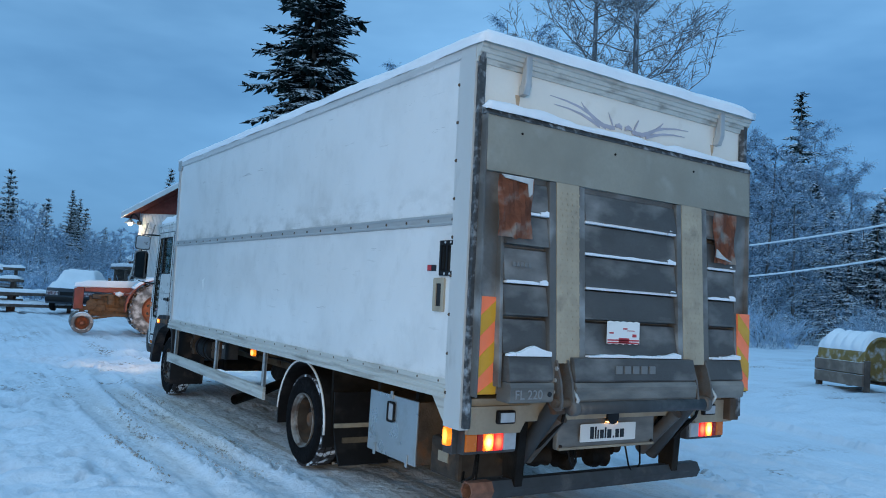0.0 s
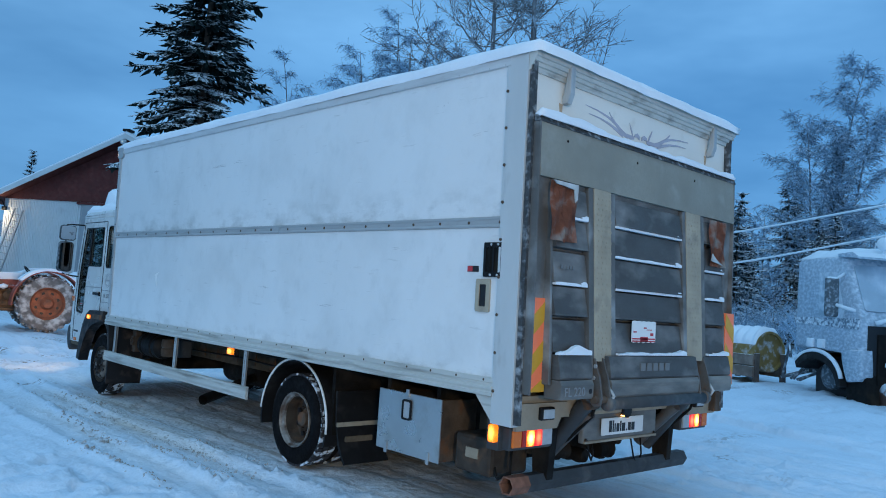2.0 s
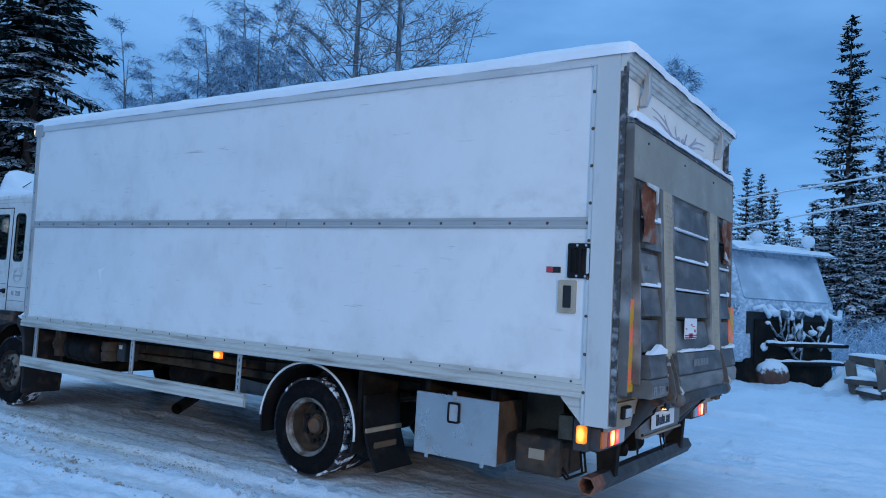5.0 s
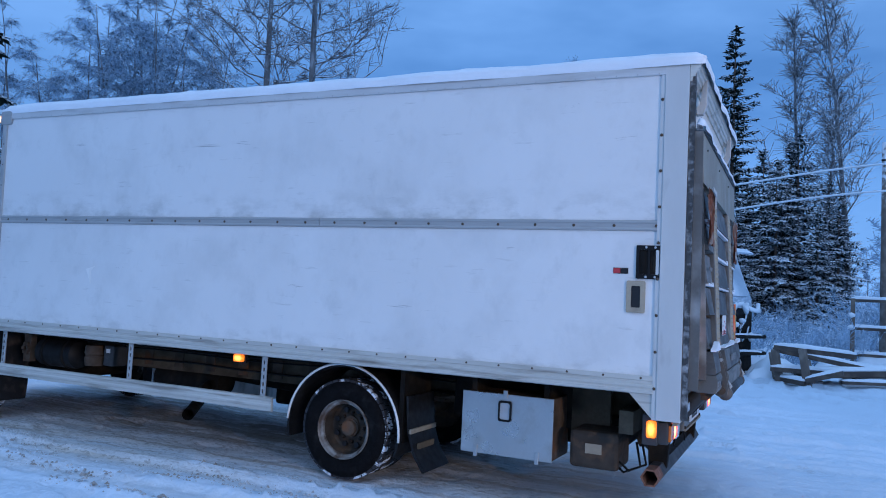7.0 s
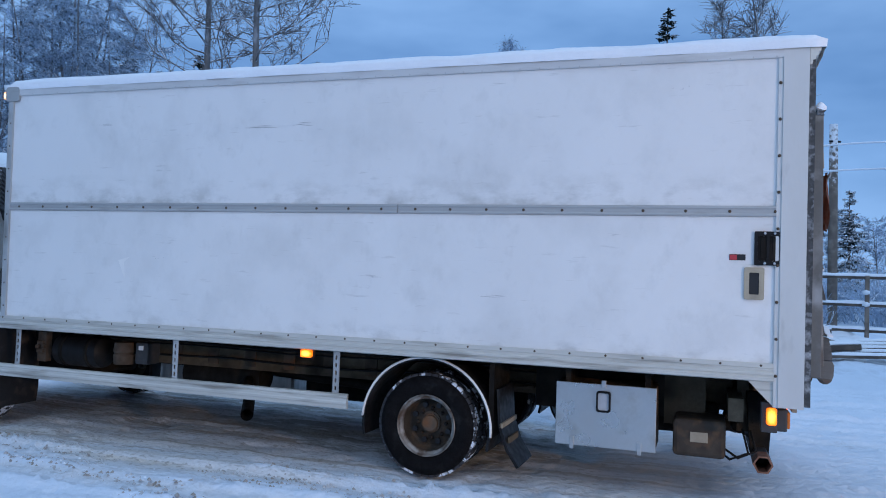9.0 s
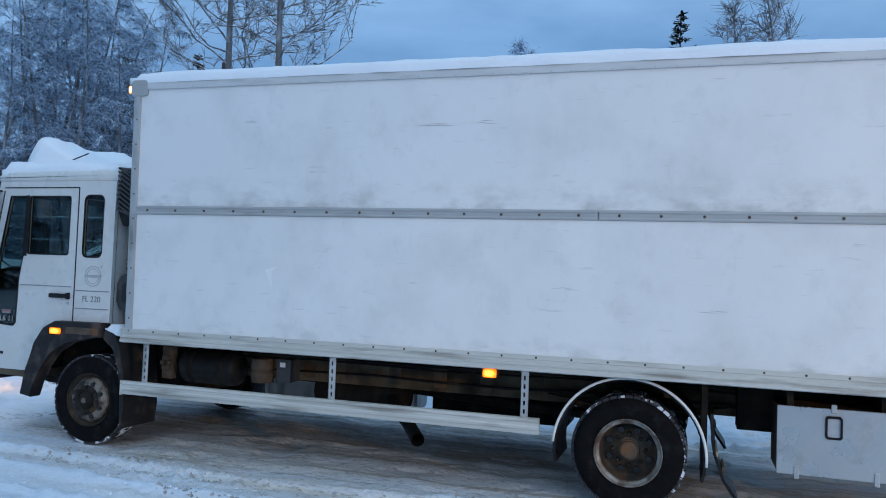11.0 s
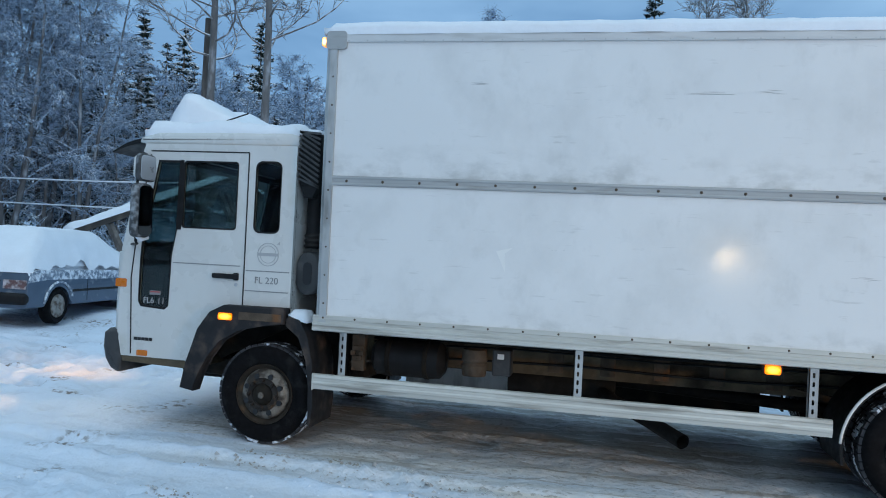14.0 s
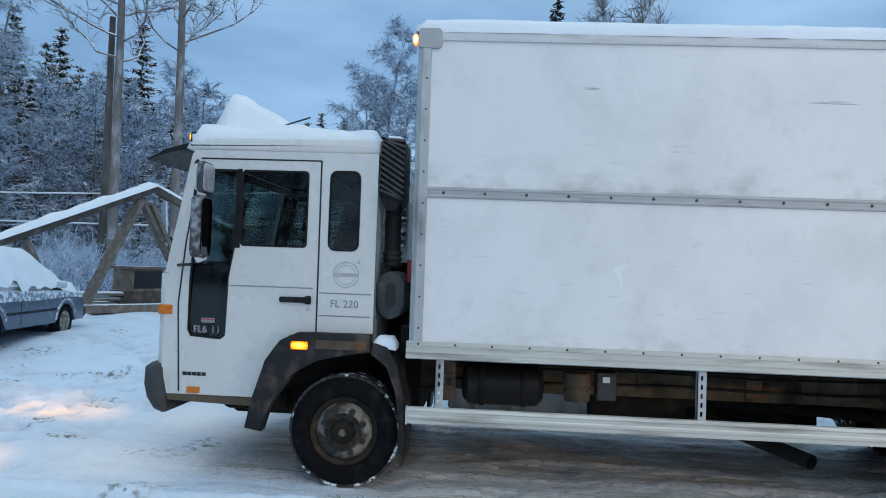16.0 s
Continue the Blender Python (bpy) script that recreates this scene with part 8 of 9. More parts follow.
    bm = B()
    bx(bm, -0.03, 0.93, -0.03, 0.73, 1.25, 1.38, 0.04)
    part("lid", bm, M_SNOW, bin_, local=True)


def big_wheel(x, y, z, r, width, parent, centre_mat, side=-1, lugs=True):
    bm = B()
    s = side
    lathe(bm, [(0.0, 0.02 * s), (r * 0.15, 0.03 * s), (r * 0.19, -0.03 * s), (r * 0.24, -0.08 * s), (r * 0.44, -0.11 * s), (r * 0.50, -0.10 * s), (r * 0.55, -0.01 * s), (r * 0.58, 0.01 * s), (r * 0.585, -0.03 * s), (r * 0.585, -width * s)], (x, y, z), "y", 28)
    w = part("wheel", bm, centre_mat, parent, "", 40, local=True)
    bm = B()
    lathe(bm, [(r * 0.57, -0.01 * s), (r * 0.68, 0.03 * s), (r * 0.9, 0.02 * s), (r * 0.97, -0.03 * s), (r * 0.97, -(width - 0.03) * s), (r * 0.85, -width * s), (r * 0.57, -(width - 0.02) * s)], (x, y, z), "y", 32, closed=True)
    part("tyre", bm, M_TYREG, w, "", 50)
    if lugs:
        for k in range(8):
            a = math.pi * (k + 0.5) / 4
            bm = B()
            lathe(bm, [(r * 0.06, 0.0), (r * 0.06, 0.012 * s)], (x + r * 0.37 * math.cos(a), y - 0.108 * s, z + r * 0.37 * math.sin(a)), "y", 8)
            part("rim_slot", bm, M_INK, w)
        bm = B()
        for k in range(22):
            a = 2 * math.pi * k / 22
            for h, tw in ((0, 0.3), (1, -0.3)):
                mm = Matrix.Translation((x, y, z)) @ Matrix.Rotation(a + h * 0.14, 4, "Y") @ Matrix.Translation((0, -s * width * (0.27 + 0.46 * h), r * 0.96)) @ Matrix.Rotation(tw * s, 4, "Z")
                bx(bm, -0.025, 0.025, -width * 0.25, width * 0.25, -0.02, 0.045, 0, mm)
        tagged(part("lug", bm, M_TYREG, w), kind="stuff")
    return w


def tractor():
    t = root("tractor", (4.32, 21.68, gz(4.32, 21.68)), "old rusty red farm tractor under snow", "tractor", turn=-6)
    P = lambda name, bm, mt, label="", sm=False: part(name, bm, mt, t, label, sm, local=True)
    # nose to -x
    bm = B()
    prism(bm, [(-1.14, 1.04), (-1.14, 1.15), (-0.6, 1.19), (0.05, 1.22), (0.12, 1.18), (0.12, 1.03)], "y", -0.22, 0.22, 0.03)
    P("bonnet", bm, M_TRACTOR, "faded red bonnet", 40)
    bm = B()
    prism(bm, [(-1.36, 0.58), (-1.37, 1.10), (-1.30, 1.17), (-1.145, 1.18), (-1.145, 0.60)], "y", -0.24, 0.24, 0.03)
    P("radiator_grille", bm, M_TRACTOR, "faded red radiator cowl", 40)
    for k in range(5):
        bm = B()
        bx(bm, -1.385, -1.372, -0.17 + 0.075 * k, -0.13 + 0.075 * k, 0.66, 1.05)
        P("grille_slot", bm, M_INK)
    bm = B()
    bx(bm, -0.45, 0.05, -0.24, 0.24, 0.98, 1.06, 0.02)
    bx(bm, -0.10, 0.14, -0.23, 0.23, 0.80, 1.05, 0.02)
    P("fuel_tank", bm, M_TRACTOR, "", 40)
    bm = B()
    lathe(bm, [(0.0, -0.13), (0.10, -0.12), (0.11, -0.05), (0.09, 0.0), (0.11, 0.05), (0.10, 0.12), (0.0, 0.13)], (-0.48, -0.24, 0.86), "z", 14)
    lathe(bm, [(0.0, -0.3), (0.13, -0.29), (0.13, -0.2), (0.05, -0.18)], (-0.95, 0.0, 0.72), "y", 14)
    tube(bm, [(-0.8, -0.2, 0.95), (-0.55, -0.24, 0.98), (-0.3, -0.22, 0.95), (-0.05, -0.24, 0.9)], 0.035, 8)
    tube(bm, [(-1.1, -0.3, 0.32), (-0.4, -0.34, 0.46), (0.2, -0.3, 0.5)], 0.03, 8)
    P("manifold", bm, M_ENGINE, "", 40)
    bm = B()
    bx(bm, -0.95, -0.72, -0.235, -0.17, 0.86, 1.0, 0.02)
    P("dark_gap", bm, M_INK)
    bm = B()
    bx(bm, -1.0, 0.3, -0.16, 0.16, 0.42, 0.95, 0.03)
    for k in range(4):
        lathe(bm, [(0.07, -0.22), (0.07, -0.15)], (-0.75 + 0.2 * k, 0, 0.78), "y", 10)
    bx(bm, -0.9, -0.6, -0.24, -0.1, 0.55, 0.72, 0.02)
    lathe(bm, [(0.0, -0.27), (0.09, -0.26), (0.09, -0.12)], (-0.2, 0, 0.82), "y", 12)
    P("engine", bm, M_ENGINE, "greasy engine block", 40)
    bm = B()
    bx(bm, -1.35, 0.9, -0.2, -0.12, 0.56, 0.66, 0.01)
    bx(bm, -1.35, 0.9, 0.12, 0.2, 0.56, 0.66, 0.01)
    bx(bm, 0.2, 0.95, -0.25, 0.25, 0.4, 0.85, 0.05)
    tube(bm, [(-1.15, -0.62, 0.3), (-1.15, 0.62, 0.3)], 0.05, 10)
    tube(bm, [(-1.15, 0, 0.3), (-1.15, 0, 0.6)], 0.07, 10)
    tube(bm, [(0.62, -0.7, 0.66), (0.62, 0.7, 0.66)], 0.09, 10)
    P("tractor_frame", bm, M_ENGINE, "", 40)
    big_wheel(-1.15, -0.72, 0.26, 0.28, 0.17, t, M_HUBO, -1, False)
    big_wheel(-1.15, 0.72, 0.26, 0.28, 0.17, t, M_HUBO, 1, False)
    big_wheel(0.62, -0.78, 0.66, 0.68, 0.32, t, M_HUBO, -1)
    big_wheel(0.62, 0.78, 0.66, 0.68, 0.32, t, M_HUBO, 1)
    for ya, yb in ((-0.86, -0.42), (0.42, 0.86)):
        bm = B()
        o = [(0.62 + 0.80 * math.cos(radians(a)), 0.66 + 0.80 * math.sin(radians(a))) for a in range(15, 190, 10)]
        i = [(0.62 + 0.77 * math.cos(radians(a)), 0.66 + 0.77 * math.sin(radians(a))) for a in range(185, 10, -10)]
        prism(bm, o + i, "y", ya, yb)
        P("fender", bm, M_TRACTOR, "red mudguard with snow", 40)
        bm = B()
        o = [(0.62 + 0.87 * math.cos(radians(a)), 0.66 + (0.80 + 0.07 * math.sin(radians(a - 20))) * math.sin(radians(a))) for a in range(40, 150, 10)]
        i = [(0.62 + 0.80 * math.cos(radians(a)), 0.66 + 0.80 * math.sin(radians(a))) for a in range(140, 35, -10)]
        prism(bm, o + i, "y", ya, yb, 0.01)
        P("fender_snow", bm, M_SNOW, "", 40)
    bm = B()
    prism(bm, [(-1.39, 1.14), (-1.37, 1.26), (-1.0, 1.36), (-0.4, 1.33), (0.1, 1.40), (0.18, 1.2), (0.05, 1.2)], "y", -0.25, 0.25, 0.03)
    P("bonnet_snow", bm, M_SNOW, "", 50)
    bm = B()
    tube(bm, [(-0.55, 0.05, 1.2), (-0.55, 0.05, 1.42)], 0.035, 8)
    P("exhaust_stack", bm, M_ENGINE, "", True)
    bm = B()
    lathe(bm, [(0.0, -0.07), (0.10, -0.03), (0.11, 0.02), (0.0, 0.07)], (-0.3, -0.26, 1.02), "z", 10)
    P("snowy_cap", bm, M_SNOW, "", True)
    bm = B()
    ringm = Matrix.Translation((0.28, 0, 1.38)) @ Matrix.Rotation(radians(50), 4, "Y")
    tube(bm, [ringm @ Vector((0.2 * math.cos(k * 0.524), 0.2 * math.sin(k * 0.524), 0)) for k in range(13)], 0.018, 6)
    tube(bm, [(0.28, 0, 1.38), (0.05, 0, 1.15)], 0.02, 6)
    P("steering_wheel", bm, M_PLASTIC, "", True)
    bm = B()
    prism(bm, [(0.62, 0.95), (1.02, 0.95), (1.10, 1.32), (1.02, 1.34), (0.95, 1.06), (0.62, 1.04)], "y", -0.24, 0.24, 0.03)
    P("seat", bm, M_SNOW, "snow-covered seat", 50)
    for line, r in (([(0.95, -0.3, 0.5), (1.5, -0.35, 0.45)], 0.035), ([(0.95, 0.3, 0.5), (1.5, 0.35, 0.45)], 0.035), ([(0.8, -0.2, 1.1), (1.45, -0.25, 1.0), (1.5, -0.25, 0.4)], 0.03)):
        bm = B()
        tube(bm, line, r, 8)
        P("linkage", bm, M_ENGINE, "", True)


def saloon(name, at_, turn, paint, label, L=4.2, W=1.66, H=1.38, snow=0.13, lights=True, hatch=False):
    """A parked car under snow; nose to +x."""
    c = root(name, at_, label, "car", turn=turn)
    P = lambda n, bm, mt, lb="", sm=False, parent=None: part(n, bm, mt, parent or c, lb, sm, local=True)
    h = L / 2
    wx0, wx1, wr = -h + 0.82, h - 0.80, 0.30

    def arch(cx):
        return [(cx - 0.36 * math.cos(radians(a)), 0.30 + 0.36 * math.sin(radians(a))) for a in range(0, 181, 18)]

    low = [(-h, 0.30)] + arch(wx0) + arch(wx1) + [(h - 0.03, 0.30)]
    up = [(h, 0.42), (h - 0.02, 0.62), (h - 0.12, 0.74), (h - 0.95, 0.86), (-h + (0.25 if hatch else 0.75), 0.90), (-h + 0.05, 0.86), (-h, 0.62)]
    bm = B()
    prism(bm, low + up, "y", -W / 2, W / 2, 0.035)
    P("body", bm, paint, "", 45)
    g0, g1, r0, r1 = -h + (0.10 if hatch else 0.62), h - (0.85 if hatch else 1.0), -h + (0.75 if hatch else 1.05), h - 1.85
    bm = B()
    vs = []
    for x, y, z in ((g0, W / 2 - 0.06, 0.87), (g1, W / 2 - 0.06, 0.84), (r1, W / 2 - 0.24, H), (r0, W / 2 - 0.24, H)):
        vs.append((bm.verts.new((x, -y, z)), bm.verts.new((x, y, z))))
    for a in range(4):
        b = (a + 1) % 4
        bm.faces.new((vs[a][0], vs[b][0], vs[b][1], vs[a][1]))
    bm.faces.new([v[0] for v in vs])
    bm.faces.new([v[1] for v in reversed(vs)])
    bmesh.ops.bevel(bm, geom=bm.edges[:], offset=0.10 if hatch else 0.05, segments=3, affect="EDGES")
    cabin = P("cabin", bm, M_CARFROST, "snow-plastered cabin", 45)
    for s in (-1, 1):
        for xa, xb, xc, xd in () if hatch else ((g0 + 0.36, (g0 + g1) / 2 - 0.02, (r0 + r1) / 2 - 0.02, r0 + 0.14), ((g0 + g1) / 2 + 0.04, g1 - 0.3, r1 - 0.05, (r0 + r1) / 2 + 0.04)):
            bm = B()
            q = lambda x, f: (x, s * (W / 2 - 0.06 - 0.18 * f + 0.004), 0.87 + (H - 0.87) * f)
            vv = [bm.verts.new(q(xa, 0.12)), bm.verts.new(q(xb, 0.12)), bm.verts.new(q(xc, 0.86)), bm.verts.new(q(xd, 0.86))]
            f = bm.faces.new(vv)
            bmesh.ops.solidify(bm, geom=[f], thickness=0.01)
            P("side_window", bm, M_CARGLASS, "", False)
        bm = B()
        bx(bm, g1 - 0.42, g1 - 0.28, s * (W / 2 + 0.08) - 0.07, s * (W / 2 + 0.08) + 0.07, 0.90, 1.03, 0.03)
        P("door_mirror", bm, M_LORRY, "frosted door mirror", 50)
        bm = B()
        bx(bm, wx0 + 0.38, wx1 - 0.38, s * (W / 2 + 0.004) - 0.008, s * (W / 2 + 0.004) + 0.008, 0.52, 0.56, 0.003)
        P("side_strip", bm, M_PLASTIC)
        for x in (wx0, wx1):
            bm = B()
            lathe(bm, [(0.0, 0.0), (0.12, 0.015 * s), (0.19, 0.0), (0.2, -0.03 * s), (0.2, -0.16 * s)], (x, s * (W / 2 - 0.01), wr), "y", 18)
            w = P("wheel", bm, M_RIM, "frosted hub cap", 40)
            bm = B()
            lathe(bm, [(0.19, -0.01 * s), (0.26, 0.01 * s), (wr, -0.03 * s), (wr, -0.15 * s), (0.19, -0.17 * s)], (x, s * (W / 2 - 0.01), wr), "y", 24, closed=True)
            part("tyre", bm, M_TYRE, w, "", 50)
        if hatch:
            bm = B()
            prism(bm, [(-h + 0.02, 0.70), (-h + 0.5, 0.74), (0.2, 0.72), (h - 0.7, 0.74), (h - 0.12, 0.70), (h - 0.14, 0.75), (h - 0.9, 0.86), (-h + 0.3, 0.90), (-h + 0.06, 0.84)], "y", min(s * (W / 2 - 0.03), s * (W / 2 + 0.006)), max(s * (W / 2 - 0.03), s * (W / 2 + 0.006)), 0.01)
            P("shoulder_snow", bm, M_SPECK, "snow stuck along the flank")
            for x in (wx0, wx1):
                bm = B()
                tube(bm, [(x - 0.40 * math.cos(radians(a)), s * (W / 2 + 0.004), 0.30 + 0.40 * math.sin(radians(a))) for a in range(8, 173, 15)], 0.02, 8)
                P("arch_snow", bm, M_SPECK, "", True)
        bm = B()
        bx(bm, (g0 + g1) / 2 - 0.01, (g0 + g1) / 2 + 0.0, s * (W / 2 + 0.001) - 0.004, s * (W / 2 + 0.001) + 0.004, 0.36, 0.85)
        P("door_gap", bm, M_INK)
    bm = B()
    bx(bm, -h - 0.09, -h + 0.1, -W / 2 + 0.0, W / 2 - 0.0, 0.36, 0.54, 0.05)
    P("rear_bumper", bm, M_PLASTIC, "", 50)
    bm = B()
    bx(bm, h - 0.1, h + 0.09, -W / 2, W / 2, 0.34, 0.52, 0.05)
    P("front_bumper", bm, M_PLASTIC, "", 50)
    for s in (-1, 1):
        bm = B()
        bx(bm, -h - 0.012, -h + 0.06, min(s * 0.42, s * 0.80), max(s * 0.42, s * 0.80), 0.60, 0.74, 0.01)
        P("rear_lamp", bm, mat("frosted_red_lamp", (0.14, 0.075, 0.075), 0.5, var=0.2, scale=12, base2=(0.55, 0.52, 0.54), cut=(0.42, 0.62), scale2=10), "frosted red rear lamp")
        bm = B()
        bx(bm, h - 0.07, h + 0.0, min(s * 0.42, s * 0.78), max(s * 0.42, s * 0.78), 0.56, 0.70, 0.015)
        P("head_lamp", bm, M_CLEARLENS)
    bm = B()
    bx(bm, -h - 0.008, -h + 0.02, -0.36, 0.36, 0.60, 0.73)
    P("rear_panel", bm, M_PLASTIC)
    # snow over the roof, windows and lids, in the car's own axes
    line = [(-h + 0.03, 0.86), (g0, 0.90), (r0, H), (r1, H), (g1, 0.86), (h - 0.15, 0.74)]

    def base(x, y):
        for (xa, za), (xb, zb) in zip(line, line[1:]):
            if x <= xb:
                z = za + (zb - za) * max(0.0, (x - xa)) / (xb - xa)
                break
        else:
            z = line[-1][1]
        return z - (0.05 if z > 1.0 else 0.0) * (abs(y) / (W / 2)) ** 3

    def half(x):
        z = base(x, 0)
        return (W / 2 - 0.03) - max(0.0, (z - 0.9)) / (H - 0.9) * 0.19

    bm = B()
    n, k = 40, 14
    rows = []
    for i in range(n + 1):
        x = -h + 0.02 + (L - 0.12) * i / n
        row = []
        for j in range(k + 1):
            t = j / k * 2 - 1
            y = t * half(x)
            e = min(1.0, (1 - abs(t)) / 0.18, i / 2, (n - i) / 2)
            hh = snow * math.sqrt(max(0.0, 1 - (1 - e) ** 2)) * (1 + 0.35 * soft(x * 2 + at_[0], y * 2, 3.3))
            row.append(bm.verts.new((x, y, base(x, y) + hh - 0.004)))
        z = base(x, 0)
        hang = min(0.40, max(0.05, z - 0.93))
        for s in (-1, 1):
            low = bm.verts.new((x, s * (half(x) + hang * 0.36 + 0.012), max(base(x, half(x)) - hang * (1 + 0.5 * soft(x * 3, s, 6.1)), 0.80)))
            row.insert(0, low) if s < 0 else row.append(low)
        rows.append(row)
    for a, b in zip(rows, rows[1:]):
        for j in range(k + 2):
            bm.faces.new((a[j], a[j + 1], b[j + 1], b[j]))
    P("snow_cover", bm, M_SNOW, "thick snow over roof and bonnet", True)
    return c


def old_lorry():
    """Snowed-in lorry cab on a bare frame; nose to +x in its own axes, near corner at the origin."""
    ang = math.degrees(math.atan2(-0.8, -0.6))
    t = root("derelict_lorry", (13.92, 5.55, gz(13.92, 5.55) - 0.05), "derelict white lorry cab plastered with snow", "truck", turn=ang)
    P = lambda n, bm, mt, lb="", sm=False: part(n, bm, mt, t, lb, sm, local=True)
    y0, y1 = 0.0, 2.4         # across: the seen side is y = 0
    bm = B()
    prism(bm, [(-2.0, 0.98), (-2.0, 2.70), (-1.9, 2.80), (-0.55, 2.80), (-0.42, 2.72), (0.0, 1.72), (0.06, 1.55), (0.06, 1.05), (-0.5, 0.98)], "y", y0, y1, 0.09)
    P("cab_shell", bm, M_LORRY, "frosted white cab", 50)
    bm = B()
    m = Matrix.Translation((0.012, 0, 1.70)) @ Matrix.Rotation(radians(-22.8), 4, "Y")
    prism(bm, rrect(y0 + 0.12, y1 - 0.12, 0.06, 0.98, 0.06), "x", 0.0, 0.03)
    bmesh.ops.transform(bm, matrix=m, verts=bm.verts)
    P("windscreen", bm, mat("snowed_windscreen", (0.45, 0.52, 0.6), 0.6, var=0.15, scale=1.5, base2=(0.78, 0.82, 0.88), cut=(0.42, 0.6), scale2=1.2), "windscreen covered with snow")
    bm = B()
    prism(bm, [(-1.2, 1.62), (-0.38, 1.62), (-0.66, 2.48), (-1.2, 2.48)], "y", y0 - 0.006, y0 + 0.02, 0.004)
    P("side_window", bm, mat("snowed_side_window", (0.40, 0.47, 0.55), 0.5, var=0.15, scale=2, base2=(0.70, 0.75, 0.82), cut=(0.40, 0.58), scale2=5))
    bm = B()
    prism(bm, [(-1.98, 1.48), (0.02, 1.42), (0.03, 1.62), (-1.98, 1.60)], "y", y0 - 0.02, y0 + 0.01, 0.008)
    P("door_snow", bm, M_SPECK, "band of wind-blown snow on the door")
    for xa in (-1.5, -1.15):
        bm = B()
        bx(bm, xa, xa + 0.2, y0 - 0.06, y0 + 0.02, 1.02, 1.20, 0.03)
        P("hatch_snow", bm, M_SNOW, "", 50)
    bm = B()
    prism(bm, [(-0.62, 2.82), (-0.2, 2.84), (0.0, 2.74), (0.0, 2.70), (-0.25, 2.74), (-0.6, 2.76)], "y", y0 - 0.03, y1 + 0.03, 0.01)
    P("sun_visor", bm, M_LORRY, "snow-laden sun visor", 40)
    bm = B()
    bx(bm, -0.06, 0.10, y0 + 0.14, y1 - 0.1, 0.50, 1.50)
    P("engine_opening", bm, M_INK, "open black grille opening")
    bm = B()
    bx(bm, -0.02, 0.14, y0 + 0.3, y1 - 0.15, 0.45, 1.36, 0.02)
    P("radiator", bm, M_DARK, "dark radiator behind the hoses")
    bm = B()
    prism(bm, [(-0.50, 1.06), (0.10, 1.06), (0.12, 0.60), (0.02, 0.50), (-0.30, 0.46), (-0.36, 0.62), (-0.44, 0.84)], "y", y0 + 0.0, y0 + 0.24, 0.03)
    P("step_panel", bm, M_LORRY, "frosted step panel below the door", 50)
    # bulky hoses, lamps and rails on the nose
    rng = random.Random(8)
    for k in range(6):
        bm = B()
        ya = 0.25 + 0.36 * k
        tube(bm, [(0.12, ya, 1.60 + rng.uniform(-0.1, 0.1)), (0.24, ya + 0.14, 1.58 + rng.uniform(-0.12, 0.05)), (0.22, ya + 0.3, 1.50 + rng.uniform(-0.1, 0.1)), (0.12, ya + 0.42, 1.6)], 0.05, 8)
        P("snowy_bar", bm, M_SNOW, "", True)
    for ya, dz in ((0.78, 0.55), (1.12, 0.68)):
        bm = B()
        tube(bm, [(0.26, ya, 1.45), (0.30, ya + 0.02, 1.45 - dz * 0.6), (0.32, ya + 0.1, 1.45 - dz), (0.30, ya + 0.19, 1.45 - dz * 0.6), (0.26, ya + 0.22, 1.45)], 0.022, 8)
        P("hanging_hose", bm, M_CAKED, "snow-covered hanging hose", True)
        bm = B()
        lathe(bm, [(0.0, -0.1), (0.09, -0.08), (0.11, 0.0), (0.09, 0.08), (0.0, 0.1)], (0.28, ya + 0.1, 1.5), "x", 12)
        P("front_lamp", bm, M_CAKED, "", True)
    for ya, za in ((0.45, 0.88), (0.45, 0.52)):
        bm = B()
        tube(bm, [(0.3, ya, za), (0.34, 1.4, za), (0.3, 2.5, za + 0.02)], 0.04, 8)
        P("bumper_bar", bm, M_DARK, "", True)
        bm = B()
        tube(bm, [(0.3 + 0.02 * soft(u, za), ya + u, za + 0.035 + 0.03 * soft(u * 4, za)) for u in [0.12 * i for i in range(17)]], 0.04, 8)
        P("bar_snow", bm, M_SNOW, "", True)
    for k in range(16):        # lumps of snow caught in the hoses
        bm = B()
        r = rng.uniform(0.04, 0.10)
        lathe(bm, [(0.0, -r), (r * 0.8, -r * 0.6), (r * 1.2, 0.0), (r * 0.8, r * 0.5), (0.0, r * 0.7)], (rng.uniform(0.14, 0.30), rng.uniform(0.3, 2.3), rng.uniform(0.75, 1.55)), rng.choice("xyz"), 9)
        P("snow_lump", bm, M_SNOW, "", True)
    for k in range(8):
        bm = B()
        ya, za = rng.uniform(0.3, 1.9), rng.uniform(0.8, 1.4)
        tube(bm, [(0.12, ya, za), (0.22, ya + 0.12, za - rng.uniform(0.05, 0.3)), (0.2, ya + 0.3, za - rng.uniform(0.0, 0.3)), (0.12, ya + 0.42, za + 0.1)], 0.022, 7)
        P("loose_hose", bm, M_CAKED, "", True)
    bm = B()
    lathe(bm, [(0.0, -0.24), (0.25, -0.2), (0.33, 0.0), (0.25, 0.2), (0.0, 0.24)], (0.35, 0.55, 0.28), "y", 14)
    P("drum", bm, mat("snowy_rusty_drum", (0.12, 0.06, 0.04), 0.8, var=0.3, scale=8, snow=0.6), "rusty drum capped with snow", True)
